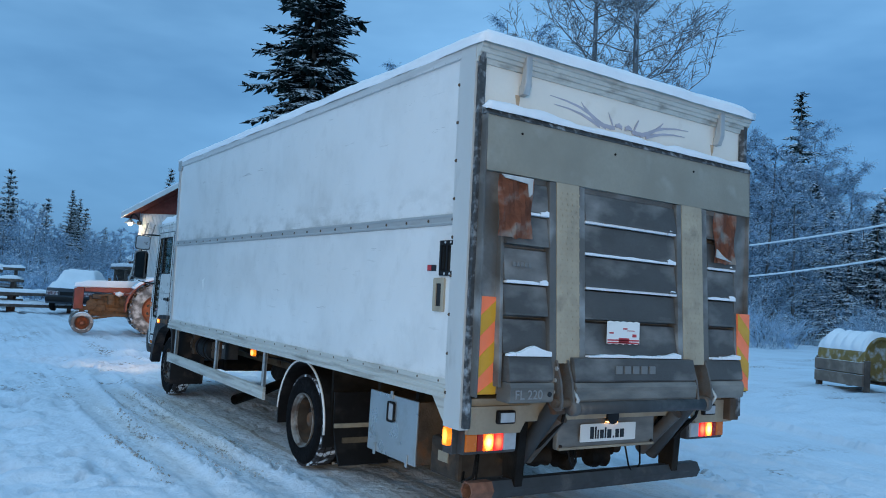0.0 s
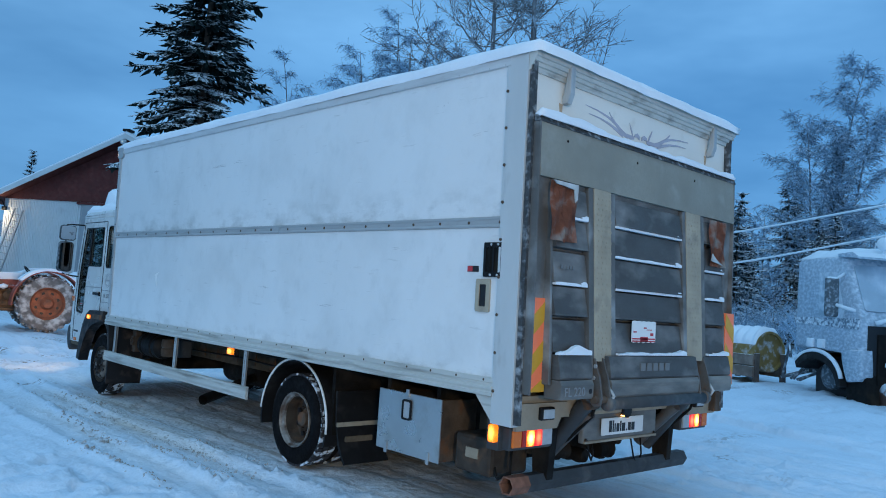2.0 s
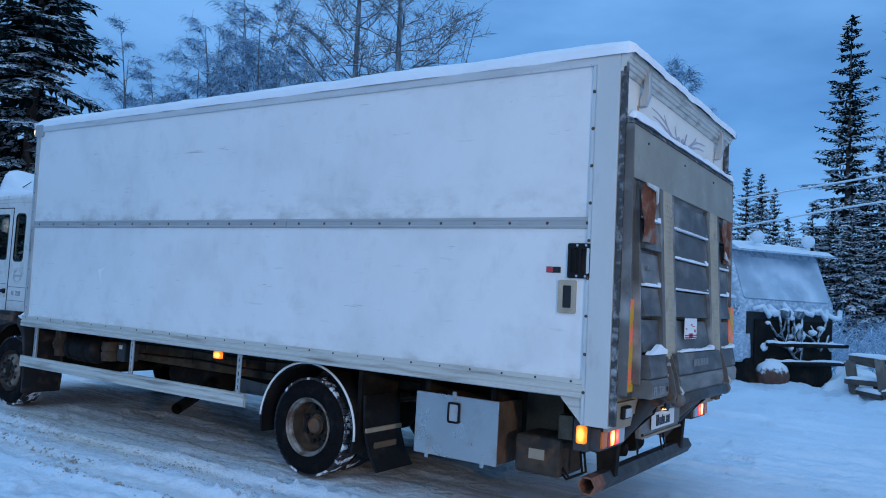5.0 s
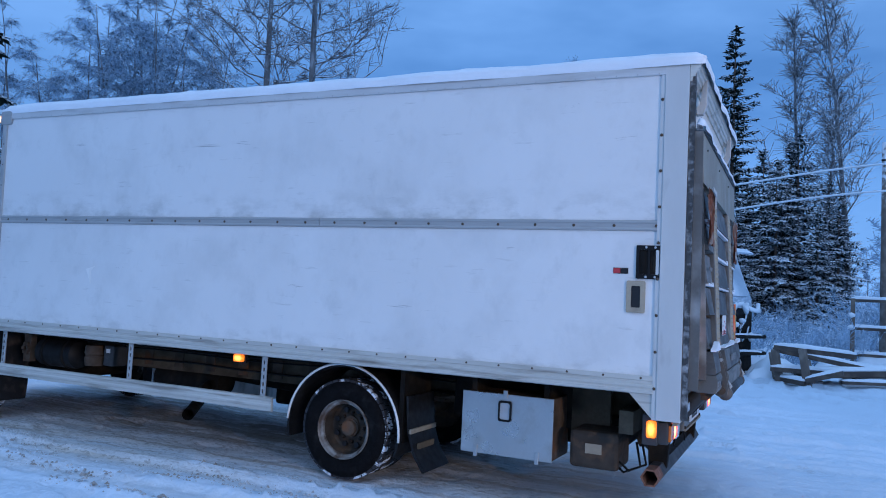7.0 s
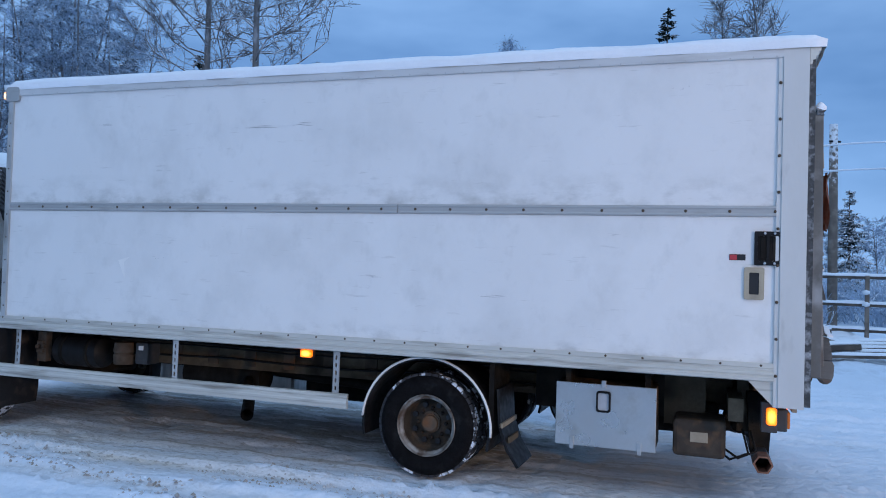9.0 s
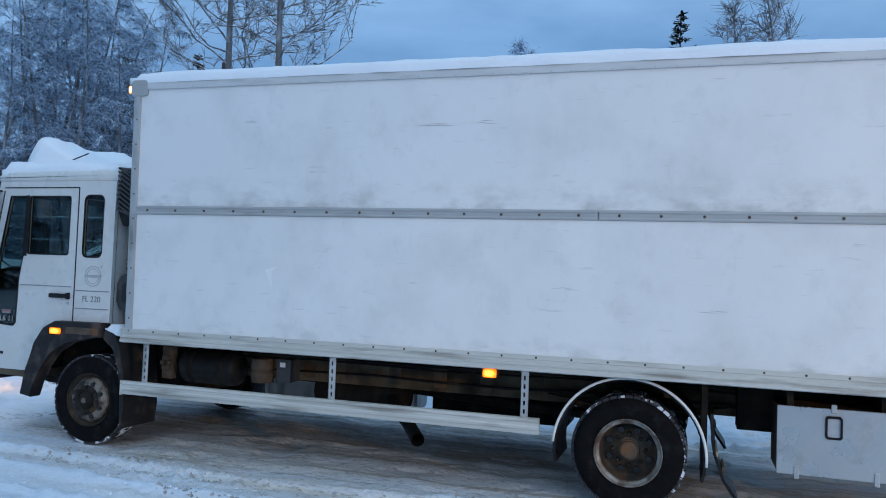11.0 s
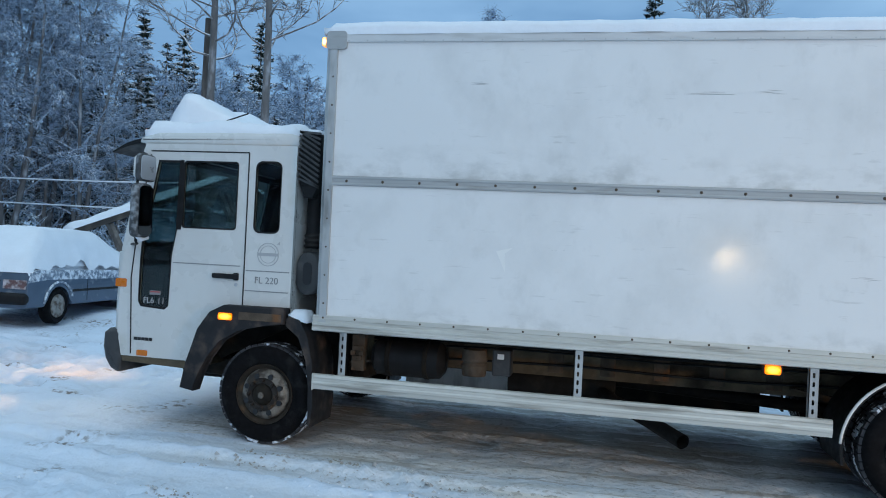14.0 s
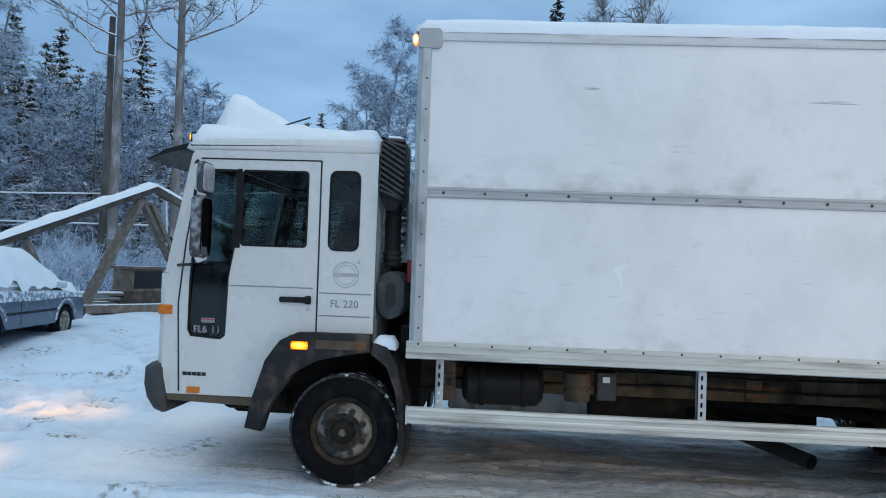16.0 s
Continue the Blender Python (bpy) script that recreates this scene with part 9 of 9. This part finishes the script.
    # beacons and horns on the roof
    for xa, ya in ((-0.35, 0.72), (-0.35, 2.05)):
        bm = B()
        lathe(bm, [(0.10, -0.09), (0.13, -0.05), (0.13, 0.05), (0.10, 0.09)], (xa, ya, 3.04), "x", 14)
        tube(bm, [(xa, ya, 2.8), (xa, ya, 3.0)], 0.04, 8)
        P("roof_lamp", bm, M_SNOW, "round roof lamp caked in snow", True)
    bm = B()
    tube(bm, [(-0.9, 0.9, 2.82), (-0.85, 0.9, 3.1), (-0.7, 1.0, 2.86)], 0.025, 6)
    P("roof_bracket", bm, M_SNOW, "", True)
    bm = B()
    tube(bm, [(-1.3, 1.6, 2.82), (-1.2, 1.62, 3.05)], 0.04, 6)
    P("roof_horn", bm, M_SNOW, "", True)
    bm = B()
    bx(bm, -0.42, -0.28, y0 - 0.42, y0 - 0.18, 1.62, 2.36, 0.05)
    P("mirror_head", bm, M_CAKED, "snow-caked mirror", 50)
    bm = B()
    tube(bm, [(-0.1, y0 + 0.02, 1.75), (-0.3, y0 - 0.25, 1.85)], 0.035, 8)
    P("mirror_arm", bm, M_SNOW, "", True)
    bm = B()
    tube(bm, [(-0.45, y0 + 0.02, 2.45), (-0.35, y0 - 0.25, 2.3)], 0.03, 8)
    P("mirror_arm", bm, M_SNOW, "", True)
    # wheel arch with a snow edge, axle without wheel and the frame
    arc = [(-1.22 + 0.82 * math.cos(radians(w)), 0.36 + 0.58 * math.sin(radians(w))) for w in range(0, 151, 12)]
    bm = B()
    prism(bm, arc + [(-1.22 + 0.70 * math.cos(radians(w)), 0.34 + 0.48 * math.sin(radians(w))) for w in range(150, -1, -15)], "y", y0 - 0.05, y0 + 0.45, 0.01)
    P("wheel_arch", bm, M_PLASTIC, "black wheel arch with a snow edge", 40)
    bm = B()
    tube(bm, [(u, y0 - 0.02, w + 0.03 + 0.012 * soft(u * 9, w)) for u, w in arc[1:]], 0.04, 8)
    P("arch_snow", bm, M_SNOW, "", True)
    # black sheet inside the wing, carried to the ground for the shade there
    bm = B()
    bx(bm, -2.0, -0.35, y0 + 0.5, y0 + 0.56, 0.02, 0.98)
    P("inner_wing", bm, M_INK)
    # black block added for the dark under the cab, shade as a solid
    bm = B()
    prism(bm, [(-0.42, 0.62), (0.10, 0.62), (0.16, 0.10), (0.05, -0.03), (-0.36, -0.03), (-0.46, 0.2)], "y", y0 + 0.10, y1 - 0.1, 0.03)
    P("front_support", bm, M_DARK, "black block for the shade under the cab", 40)
    bm = B()
    lathe(bm, [(0.0, -0.1), (0.16, -0.08), (0.27, 0.0), (0.27, 0.12), (0.0, 0.14)], (-1.25, 0.30, 0.50), "y", 18)
    P("bare_hub", bm, M_CAKED, "snow-caked hub without its wheel", 40)
    m_frame = mat("snowy_frame", (0.03, 0.03, 0.03), 0.8, var=0.4, scale=6, base2=(0.45, 0.49, 0.54), cut=(0.5, 0.66), scale2=8, snow=0.5)
    for ya in (0.7, 1.5):
        bm = B()
        bx(bm, -2.6, -0.3, ya, ya + 0.2, 0.45, 0.72, 0.02)
        P("frame_rail", bm, m_frame, "dark frame rail dusted with snow")
    bm = B()
    bx(bm, -1.4, -0.9, 0.3, 2.1, 0.40, 0.56, 0.05)
    P("front_axle", bm, m_frame)
    for k in range(7):
        bm = B()
        u = rng.uniform(-2.7, -1.9)
        tube(bm, [(u, 0.3 + 0.2 * k, 0.75), (u - 0.15, 0.36 + 0.2 * k, 0.9 + rng.uniform(-0.1, 0.15)), (u - 0.35, 0.4 + 0.2 * k, 0.6), (u - 0.3, 0.3, 0.3)], 0.03, 7)
        P("snowy_pipe", bm, M_CAKED, "", True)
    bm = B()
    n, k = 16, 12
    rows = [[bm.verts.new((-1.98 + 1.5 * i / n, y0 + 0.02 + (y1 - y0 - 0.04) * j / k, 2.775 + 0.17 * math.sqrt(max(0, 1 - (1 - min(1, i / 2, (n - i) / 2, j / 2, (k - j) / 2)) ** 2)) * (1 + 0.4 * soft(i * 0.4, j * 0.4, 9)))) for j in range(k + 1)] for i in range(n + 1)]
    for a, b in zip(rows, rows[1:]):
        for j in range(k):
            bm.faces.new((a[j], a[j + 1], b[j + 1], b[j]))
    P("roof_snow", bm, M_SNOW, "", True)


def roller():
    """Yellow drum in a timber cradle, ridged with snow."""
    t = root("drum_roller", (16.16, 8.61, gz(16.16, 8.61) - 0.03), "yellow drum in a grey timber cradle under ridged snow", "roller", turn=-110)
    P = lambda n, bm, mt, lb="", sm=False: part(n, bm, mt, t, lb, sm, local=True)
    for y in (-0.50, 0.44):
        for k in range(2):
            bm = B()
            bx(bm, -0.68, 0.66, y, y + 0.06, 0.10 + 0.25 * k, 0.33 + 0.25 * k, 0.008)
            P("plank", bm, M_WOOD)
    for x in (-0.70, 0.62):
        for y in (-0.45, 0.33):
            bm = B()
            bx(bm, x, x + 0.08, y, y + 0.12, 0.0, 0.62, 0.01)
            P("stake", bm, M_WOODD)
    bm = B()
    lathe(bm, [(0.0, -0.68), (0.42, -0.68), (0.45, -0.65), (0.45, 0.62), (0.44, 0.66), (0.40, 0.66), (0.39, 0.60), (0.0, 0.60)], (0, 0, 0.66), "x", 30)
    P("drum", bm, M_DRUM, "faded yellow drum", 40)
    bm = B()
    n, k = 52, 20
    rows = []
    for i in range(n + 1):
        x = -0.68 + 1.33 * i / n
        row = []
        for j in range(k + 1):
            a = radians(18 + 144 * j / k)
            fall = math.sin(radians(180 * j / k)) ** 0.5
            rib = (0.5 + 0.5 * math.cos(2 * math.pi * (x * 3.6 + 0.35 * math.cos(a)))) ** 0.6
            r = 0.452 + fall * (0.015 + 0.085 * rib * (1 + 0.5 * soft(x * 4, a * 3, 2.0))) * min(1.0, i / 2, (n - i) / 2)
            row.append(bm.verts.new((x, r * math.cos(a), 0.66 + r * math.sin(a))))
        rows.append(row)
    for p_, q_ in zip(rows, rows[1:]):
        for j in range(k):
            bm.faces.new((p_[j], p_[j + 1], q_[j + 1], q_[j]))
    P("ridged_snow", bm, M_SNOW, "snow lying in ridges over the drum", True)


def beam_between(name, a, b, w, h, material, thing, label=""):
    """A timber from a to b, in world places."""
    a, b = Vector(a), Vector(b)
    d = b - a
    bm = B()
    m = Matrix.Translation(a) @ d.to_track_quat("X", "Z").to_matrix().to_4x4()
    bx(bm, 0, d.length, -w / 2, w / 2, -h / 2, h / 2, min(w, h) * 0.12, m)
    return part(name, bm, material, thing, label)


def snow_on(a, b, w, h, thing, up=0.05):
    a, b = Vector(a) + Vector((0, 0, up)), Vector(b) + Vector((0, 0, up))
    d = b - a
    bm = B()
    m = Matrix.Translation(a) @ d.to_track_quat("X", "Z").to_matrix().to_4x4()
    n = max(3, int(d.length / 0.12))
    rows = []
    for i in range(n + 1):
        hh = h * (1 + 0.4 * soft(i * 0.37, a.x, a.y)) * (0.5 if i in (0, n) else 1)
        x = d.length * i / n
        rows.append([bm.verts.new(m @ Vector(c)) for c in ((x, -w / 2, 0), (x, -w * 0.42, hh * 0.7), (x, 0, hh), (x, w * 0.42, hh * 0.7), (x, w / 2, 0))])
    for p, q in zip(rows, rows[1:]):
        for j in range(4):
            bm.faces.new((p[j], p[j + 1], q[j + 1], q[j]))
    for r in (rows[0], rows[-1]):
        bm.faces.new(r)
    return part("snow_cap", bm, M_SNOW, thing, "", True)


def rack_and_rails():
    g = gz(13.4, 2.8)
    t = root("broken_rack", (13.4, 2.8, g), "collapsed timber rack capped with snow", "rack")
    post = [((13.6, 3.50), 0.62), ((13.9, 3.55), 0.55), ((13.15, 3.02), 0.68), ((13.7, 2.95), 0.45)]
    for (x, y), h in post:
        beam_between("post", (x, y - 0.06, g - 0.05), (x + 0.05, y + 0.05, g + h), 0.12, 0.12, M_WOOD, t)
    rails = [((13.6, 3.55, g + 0.66), (13.1, 2.2, g + 0.60)), ((14.0, 3.6, g + 0.6), (14.0, 2.0, g + 0.35)), ((13.1, 3.0, g + 0.10), (13.0, 2.4, g + 0.30)), ((13.7, 3.5, g + 0.06), (13.1, 3.0, g + 0.05)), ((13.4, 3.6, g + 0.25), (13.9, 2.0, g + 0.22))]
    for a, b in rails:
        beam_between("rail", a, b, 0.12, 0.09, M_WOODD, t)
        snow_on(a, b, 0.13, 0.06, t, 0.045)
    beam_between("bed_board", (13.9, 3.2, g + 0.15), (14.1, 1.6, g + 0.3), 0.6, 0.12, M_WOODD, t)
    snow_on((13.9, 3.2, g + 0.2), (14.1, 1.6, g + 0.35), 0.6, 0.07, t, 0.02)
    for k in range(5):
        s = root("plank", (13.0 + 0.5 * k, 1.5 - 0.1 * k, gz(13, 1.5)), "loose snow-capped plank on the ground", "plank", "loose planks")
        a, b = (13.5 + 0.35 * k, 2.4 - 0.2 * k, g + 0.1 + 0.05 * k), (13.9 + 0.3 * k, 0.4 - 0.25 * k, g + 0.16 + 0.08 * k)
        beam_between("board", a, b, 0.16, 0.06, M_WOODD, s)
        snow_on(a, b, 0.15, 0.05, s, 0.03)
    # upright railing further back
    rl = root("railing", (18.0, 1.3, gz(18.0, 1.3)), "upright pipe railing with snow on its bars", "railing")
    gg = gz(18, 1.3) - 0.1
    for x, y in ((17.6, 2.02), (17.4, 0.85), (17.2, -0.4)):
        beam_between("post", (x, y, gg), (x, y, gg + 1.9), 0.09, 0.09, M_WOOD, rl)
    for z in (1.85, 1.2, 0.6):
        beam_between("bar", (17.62, 2.05, gg + z), (17.15, -0.7, gg + z), 0.06, 0.07, M_WOODD, rl)
        snow_on((17.62, 2.05, gg + z), (17.15, -0.7, gg + z), 0.09, 0.07, rl, 0.03)
    for x, y in ((17.6, 2.02), (17.4, 0.85)):
        for z in (1.22, 1.5):
            bm = B()
            lathe(bm, [(0.0, -0.06), (0.08, -0.03), (0.08, 0.03), (0.0, 0.07)], (x - 0.05, y + 0.03, gg + z), "z", 10)
            part("snow_knob", bm, M_SNOW, rl, "", True)
    # snow-covered heaps among them
    rs2 = random.Random(2)
    for k in range(9):
        x, y, s = rs2.uniform(14.2, 19.0), rs2.uniform(0.2, 4.0), rs2.uniform(0.35, 0.8)
        snow_slab("snow_heap", x - s, x + s, y - s, y + s, lambda a, b: gz(x, y) - 0.05, 0.35 * s + 0.1, "heap of snow over junk beside the rack", 20.0 + k, 0.12, lump=0.9, edge=s * 0.9)


def pole_and_wires():
    p = root("utility_pole", (21.2, 1.05, gz(21.2, 1.05)), "grey wooden utility pole", "pole")
    bm = B()
    tube(bm, [(21.2, 1.05, gz(21.2, 1.05) - 0.1), (21.18, 1.08, 6.35)], 0.14, 12, 0.11)
    part("pole_shaft", bm, M_WOOD, p, "", True)
    bm = B()
    tube(bm, [(21.06, 1.2, 5.85), (21.2, 0.9, 5.85)], 0.03, 8)
    part("insulator", bm, M_PLASTIC, p)
    ys = (-10.0, 1.05, 3.75, 5.4, 9.7, 11.1, 15.6, 21.5, 27.7, 40.0, 60.0)
    for zs in ((5.7, 5.8, 5.42, 5.18, 4.60, 4.35, 3.95, 3.78, 3.72, 3.9, 5.0), (5.0, 5.05, 4.74, 4.44, 3.68, 3.40, 2.92, 2.70, 2.72, 2.9, 4.0)):
        w = root("overhead_wire", (22, 12, 4.0), "overhead wire thick with snow", "wire", "overhead wires")
        bm = B()
        pts = []
        for i in range(121):
            y = -10.0 + 70.0 * i / 120
            pts.append(Vector((21.1 + 0.088 * (y - 1.05) - 0.25 * (y > 1.05), y, float(np.interp(y, ys, zs)))))
        for _ in range(6):
            pts = [pts[0]] + [(a + b + c) / 3 for a, b, c in zip(pts, pts[1:], pts[2:])] + [pts[-1]]
        tube(bm, pts, 0.03, 6)
        part("cable", bm, M_SNOW, w, "", True)


def truss():
    g = gz(15, 19) - 0.05
    t = root("leaning_roof_truss", (14.5, 19.2, g), "collapsed timber roof truss capped with snow", "truss")
    top, lowl, lowr = (15.9, 18.75, 3.30), (12.1, 20.6, 1.62), (17.6, 17.4, 2.35)
    beam_between("rafter", lowl, top, 0.22, 0.16, M_WOODD, t)
    snow_on(lowl, top, 0.42, 0.14, t, 0.08)
    beam_between("rafter", top, lowr, 0.2, 0.16, M_WOODD, t)
    snow_on(top, lowr, 0.24, 0.10, t, 0.08)
    for a, b, w in (((14.2, 19.6, g), (15.5, 18.9, 3.0), 0.34), ((13.7, 19.9, g + 0.3), (13.0, 20.2, 1.9), 0.2), ((15.6, 18.9, 2.95), (16.9, 18.0, g), 0.26), ((15.7, 18.7, 2.9), (16.2, 18.3, 1.6), 0.18)):
        beam_between("strut", a, b, w, 0.1, M_WOODP, t)
    beam_between("hanging_board", (16.05, 18.55, 3.0), (16.1, 18.5, 1.9), 0.3, 0.05, M_LORRY, t, "snow-plastered hanging board")
    beam_between("tie", (13.0, 20.0, g + 0.15), (17.0, 17.9, g + 0.12), 0.3, 0.2, M_WOOD, t)
    for a in ((12.1, 20.6), (17.6, 17.4)):
        beam_between("post", (*a, g - 0.1), (*a, 1.7 if a[0] < 14 else 2.3), 0.16, 0.16, M_WOODD, t)
    for k in range(3):
        s = root("plank", (15 + 0.3 * k, 20 - 0.1 * k, g), "snow-capped plank stacked behind the truss", "plank", "stacked planks")
        a, b = (13.6 + 0.2 * k, 21.2 - 0.1 * k, g + 0.15 + 0.14 * k), (17.8 - 0.15 * k, 18.9 - 0.1 * k, g + 0.12 + 0.14 * k)
        beam_between("board", a, b, 0.3, 0.06, M_WOOD, s)
        snow_on(a, b, 0.28, 0.05, s, 0.03)
    c = root("crate", (16.6, 19.4, gz(16.6, 19.4)), "open grey wooden crate with a snowy lid", "crate", turn=-22)
    gc = 0.42
    for x0, x1, y0, y1, z0, z1, n in ((-0.5, 0.5, -0.35, -0.30, 0, 0.55, "side"), (-0.5, 0.5, 0.30, 0.35, 0, 0.55, "side"), (-0.5, -0.45, -0.3, 0.3, 0, 0.55, "end"), (-0.56, 0.56, -0.42, 0.42, 0.55, 0.62, "lid")):
        bm = B()
        bx(bm, x0, x1, y0, y1, z0 + gc, z1 + gc, 0.008)
        part(n, bm, M_WOOD, c, local=True)
    bm = B()
    bx(bm, -0.55, 0.55, -0.4, 0.4, -0.05, gc)
    part("plinth", bm, M_WOODD, c, local=True)
    bm = B()
    bx(bm, -0.44, 0.44, -0.37, -0.352, gc + 0.06, gc + 0.5)
    part("opening", bm, M_INK, c, local=True)


def far_left():
    # timber racks and boards under snow beyond the tractor
    rs3 = random.Random(12)
    for k in range(9):
        s = root("timber_stack", (0.5, 30 + k, 0), "stack of snow-covered timber in the yard", "timber", "timber stacks")
        x, y = rs3.uniform(-3.0, 2.9), rs3.uniform(31, 42)
        L = rs3.uniform(2.5, 5.0)
        for j in range(rs3.choice((2, 3, 4))):
            z = gz(x, y) + 0.25 + 0.42 * j
            a, b = (x - L / 2 + 0.3 * j, y, z), (x + L / 2, y + rs3.uniform(-0.5, 0.5), z + rs3.uniform(-0.1, 0.1))
            beam_between("beam", a, b, 0.5, 0.12, M_WOODD, s)
            snow_on(a, b, 0.5, 0.12, s, 0.05)
            for q in (0.1, 0.9):
                c = Vector(a).lerp(Vector(b), q)
                beam_between("prop", (c.x, c.y, gz(x, y) - 0.1), (c.x, c.y, z), 0.12, 0.12, M_WOODD, s)
    r = root("steel_rack", (0.6, 24.5, gz(0.6, 24.5)), "snow-capped steel storage rack", "rack")
    g = gz(1.6, 24.5) - 0.05
    for y in (24.2, 25.8):
        beam_between("upright", (0.75, y, g), (0.75, y, g + 1.55), 0.14, 0.14, M_WOODD, r)
        for z in (0.75, 1.1, 1.5):
            a, b = (-1.0, y, g + z), (1.45 if z > 1.4 else 0.95, y, g + z + 0.02)
            beam_between("arm", a, b, 0.12, 0.09, M_WOODD, r)
            snow_on(a, b, 0.2, 0.10, r, 0.04)
    beam_between("foot", (-0.2, 24.4, g + 0.1), (0.9, 24.2, g + 0.1), 0.4, 0.24, M_WOODD, r)
    # carport with a snowy flat roof
    c = root("carport", (8.6, 49, gz(8.6, 49)), "low open carport with a snowy flat roof", "shed")
    g = gz(8.6, 49) - 0.1
    for x in (9.2, 10.4):
        for y in (48, 51):
            beam_between("post", (x, y, g), (x, y, g + 2.0), 0.16, 0.16, M_WOODD, c)
    bm = B()
    bx(bm, 8.9, 10.7, 47.6, 51.4, g + 2.0, g + 2.15)
    part("roof_deck", bm, M_WOODD, c)
    bm = B()
    bx(bm, 8.9, 10.7, 47.6, 51.4, g + 2.15, g + 2.36, 0.06)
    part("roof_snow", bm, M_SNOW, c)
    bm = B()
    bx(bm, 9.1, 10.5, 51.0, 51.2, g, g + 2.0)
    part("back_wall", bm, M_WOODD, c)
    # small red shed with its own lamp, far behind
    s = root("shed", (14.6, 70, gz(14.6, 70)), "small red shed with a snowy roof and a lit lamp", "shed")
    g = gz(14.6, 70) - 0.1
    bm = B()
    prism(bm, [(14.0, g), (17.6, g), (17.6, g + 3.0), (15.8, g + 3.9), (14.0, g + 3.0)], "y", 70, 74)
    part("wall", bm, M_REDW, s)
    for sx in (-1, 1):
        bm = B()
        prism(bm, [(15.8, g + 3.92), (15.8 + sx * 2.2, g + 2.85), (15.8 + sx * 2.2, g + 3.05), (15.8, g + 4.15)], "y", 69.6, 74.4)
        part("roof_slope", bm, M_SNOW, s)
    bm = B()
    lathe(bm, [(0.0, -0.16), (0.16, 0.0), (0.0, 0.16)], (14.15, 69.8, g + 2.1), "z", 12)
    part("wall_lamp", bm, glow("shed_lamp_lit", (1.0, 0.6, 0.25), 30.0), s, "", True)


house()
tractor()
saloon("car", (9.2, 18.42, gz(9.2, 18.42) - 0.05), 7.2, M_CARB, "blue-grey hatchback car under thick snow", L=4.05, hatch=True, snow=0.20)
saloon("car", (4.75, 32.5, gz(4.75, 32.5) + 0.1), 70, M_CARD, "dark saloon car buried in snow behind the tractor", snow=0.2)
saloon("car", (7.6, 26.2, gz(7.6, 26.2) - 0.02), 200, M_CARB, "pale car under snow by the workshop", snow=0.16)
old_lorry()
roller()
rack_and_rails()
pole_and_wires()
truss()
far_left()


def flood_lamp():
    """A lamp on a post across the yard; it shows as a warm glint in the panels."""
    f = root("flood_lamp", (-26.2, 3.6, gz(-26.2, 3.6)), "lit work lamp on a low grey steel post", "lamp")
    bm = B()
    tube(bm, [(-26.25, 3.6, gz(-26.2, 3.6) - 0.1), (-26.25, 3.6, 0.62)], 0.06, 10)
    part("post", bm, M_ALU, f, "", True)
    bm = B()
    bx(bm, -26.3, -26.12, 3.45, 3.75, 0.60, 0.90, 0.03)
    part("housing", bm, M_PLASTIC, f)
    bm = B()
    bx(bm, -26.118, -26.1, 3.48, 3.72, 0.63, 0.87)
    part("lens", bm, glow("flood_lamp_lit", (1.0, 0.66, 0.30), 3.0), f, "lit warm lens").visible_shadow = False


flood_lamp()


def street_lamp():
    """Unseen, assumed lamp behind the camera, added to warm the truck's rear and side."""
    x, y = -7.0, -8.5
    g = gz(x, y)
    f = root("street_lamp", (x, y, g), "unseen steel lamp with a lit warm head, added behind the camera", "lamp")
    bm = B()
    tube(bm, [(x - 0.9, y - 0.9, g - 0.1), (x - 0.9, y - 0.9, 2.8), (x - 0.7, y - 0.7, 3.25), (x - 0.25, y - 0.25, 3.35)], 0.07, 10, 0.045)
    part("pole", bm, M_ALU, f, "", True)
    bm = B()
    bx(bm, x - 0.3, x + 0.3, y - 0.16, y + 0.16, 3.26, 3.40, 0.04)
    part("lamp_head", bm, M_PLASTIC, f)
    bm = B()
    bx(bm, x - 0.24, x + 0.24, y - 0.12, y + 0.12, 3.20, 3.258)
    part("lens", bm, glow("unseen_lamp_lit", (1.0, 0.66, 0.34), 8.0), f, "lit warm lens").visible_shadow = False


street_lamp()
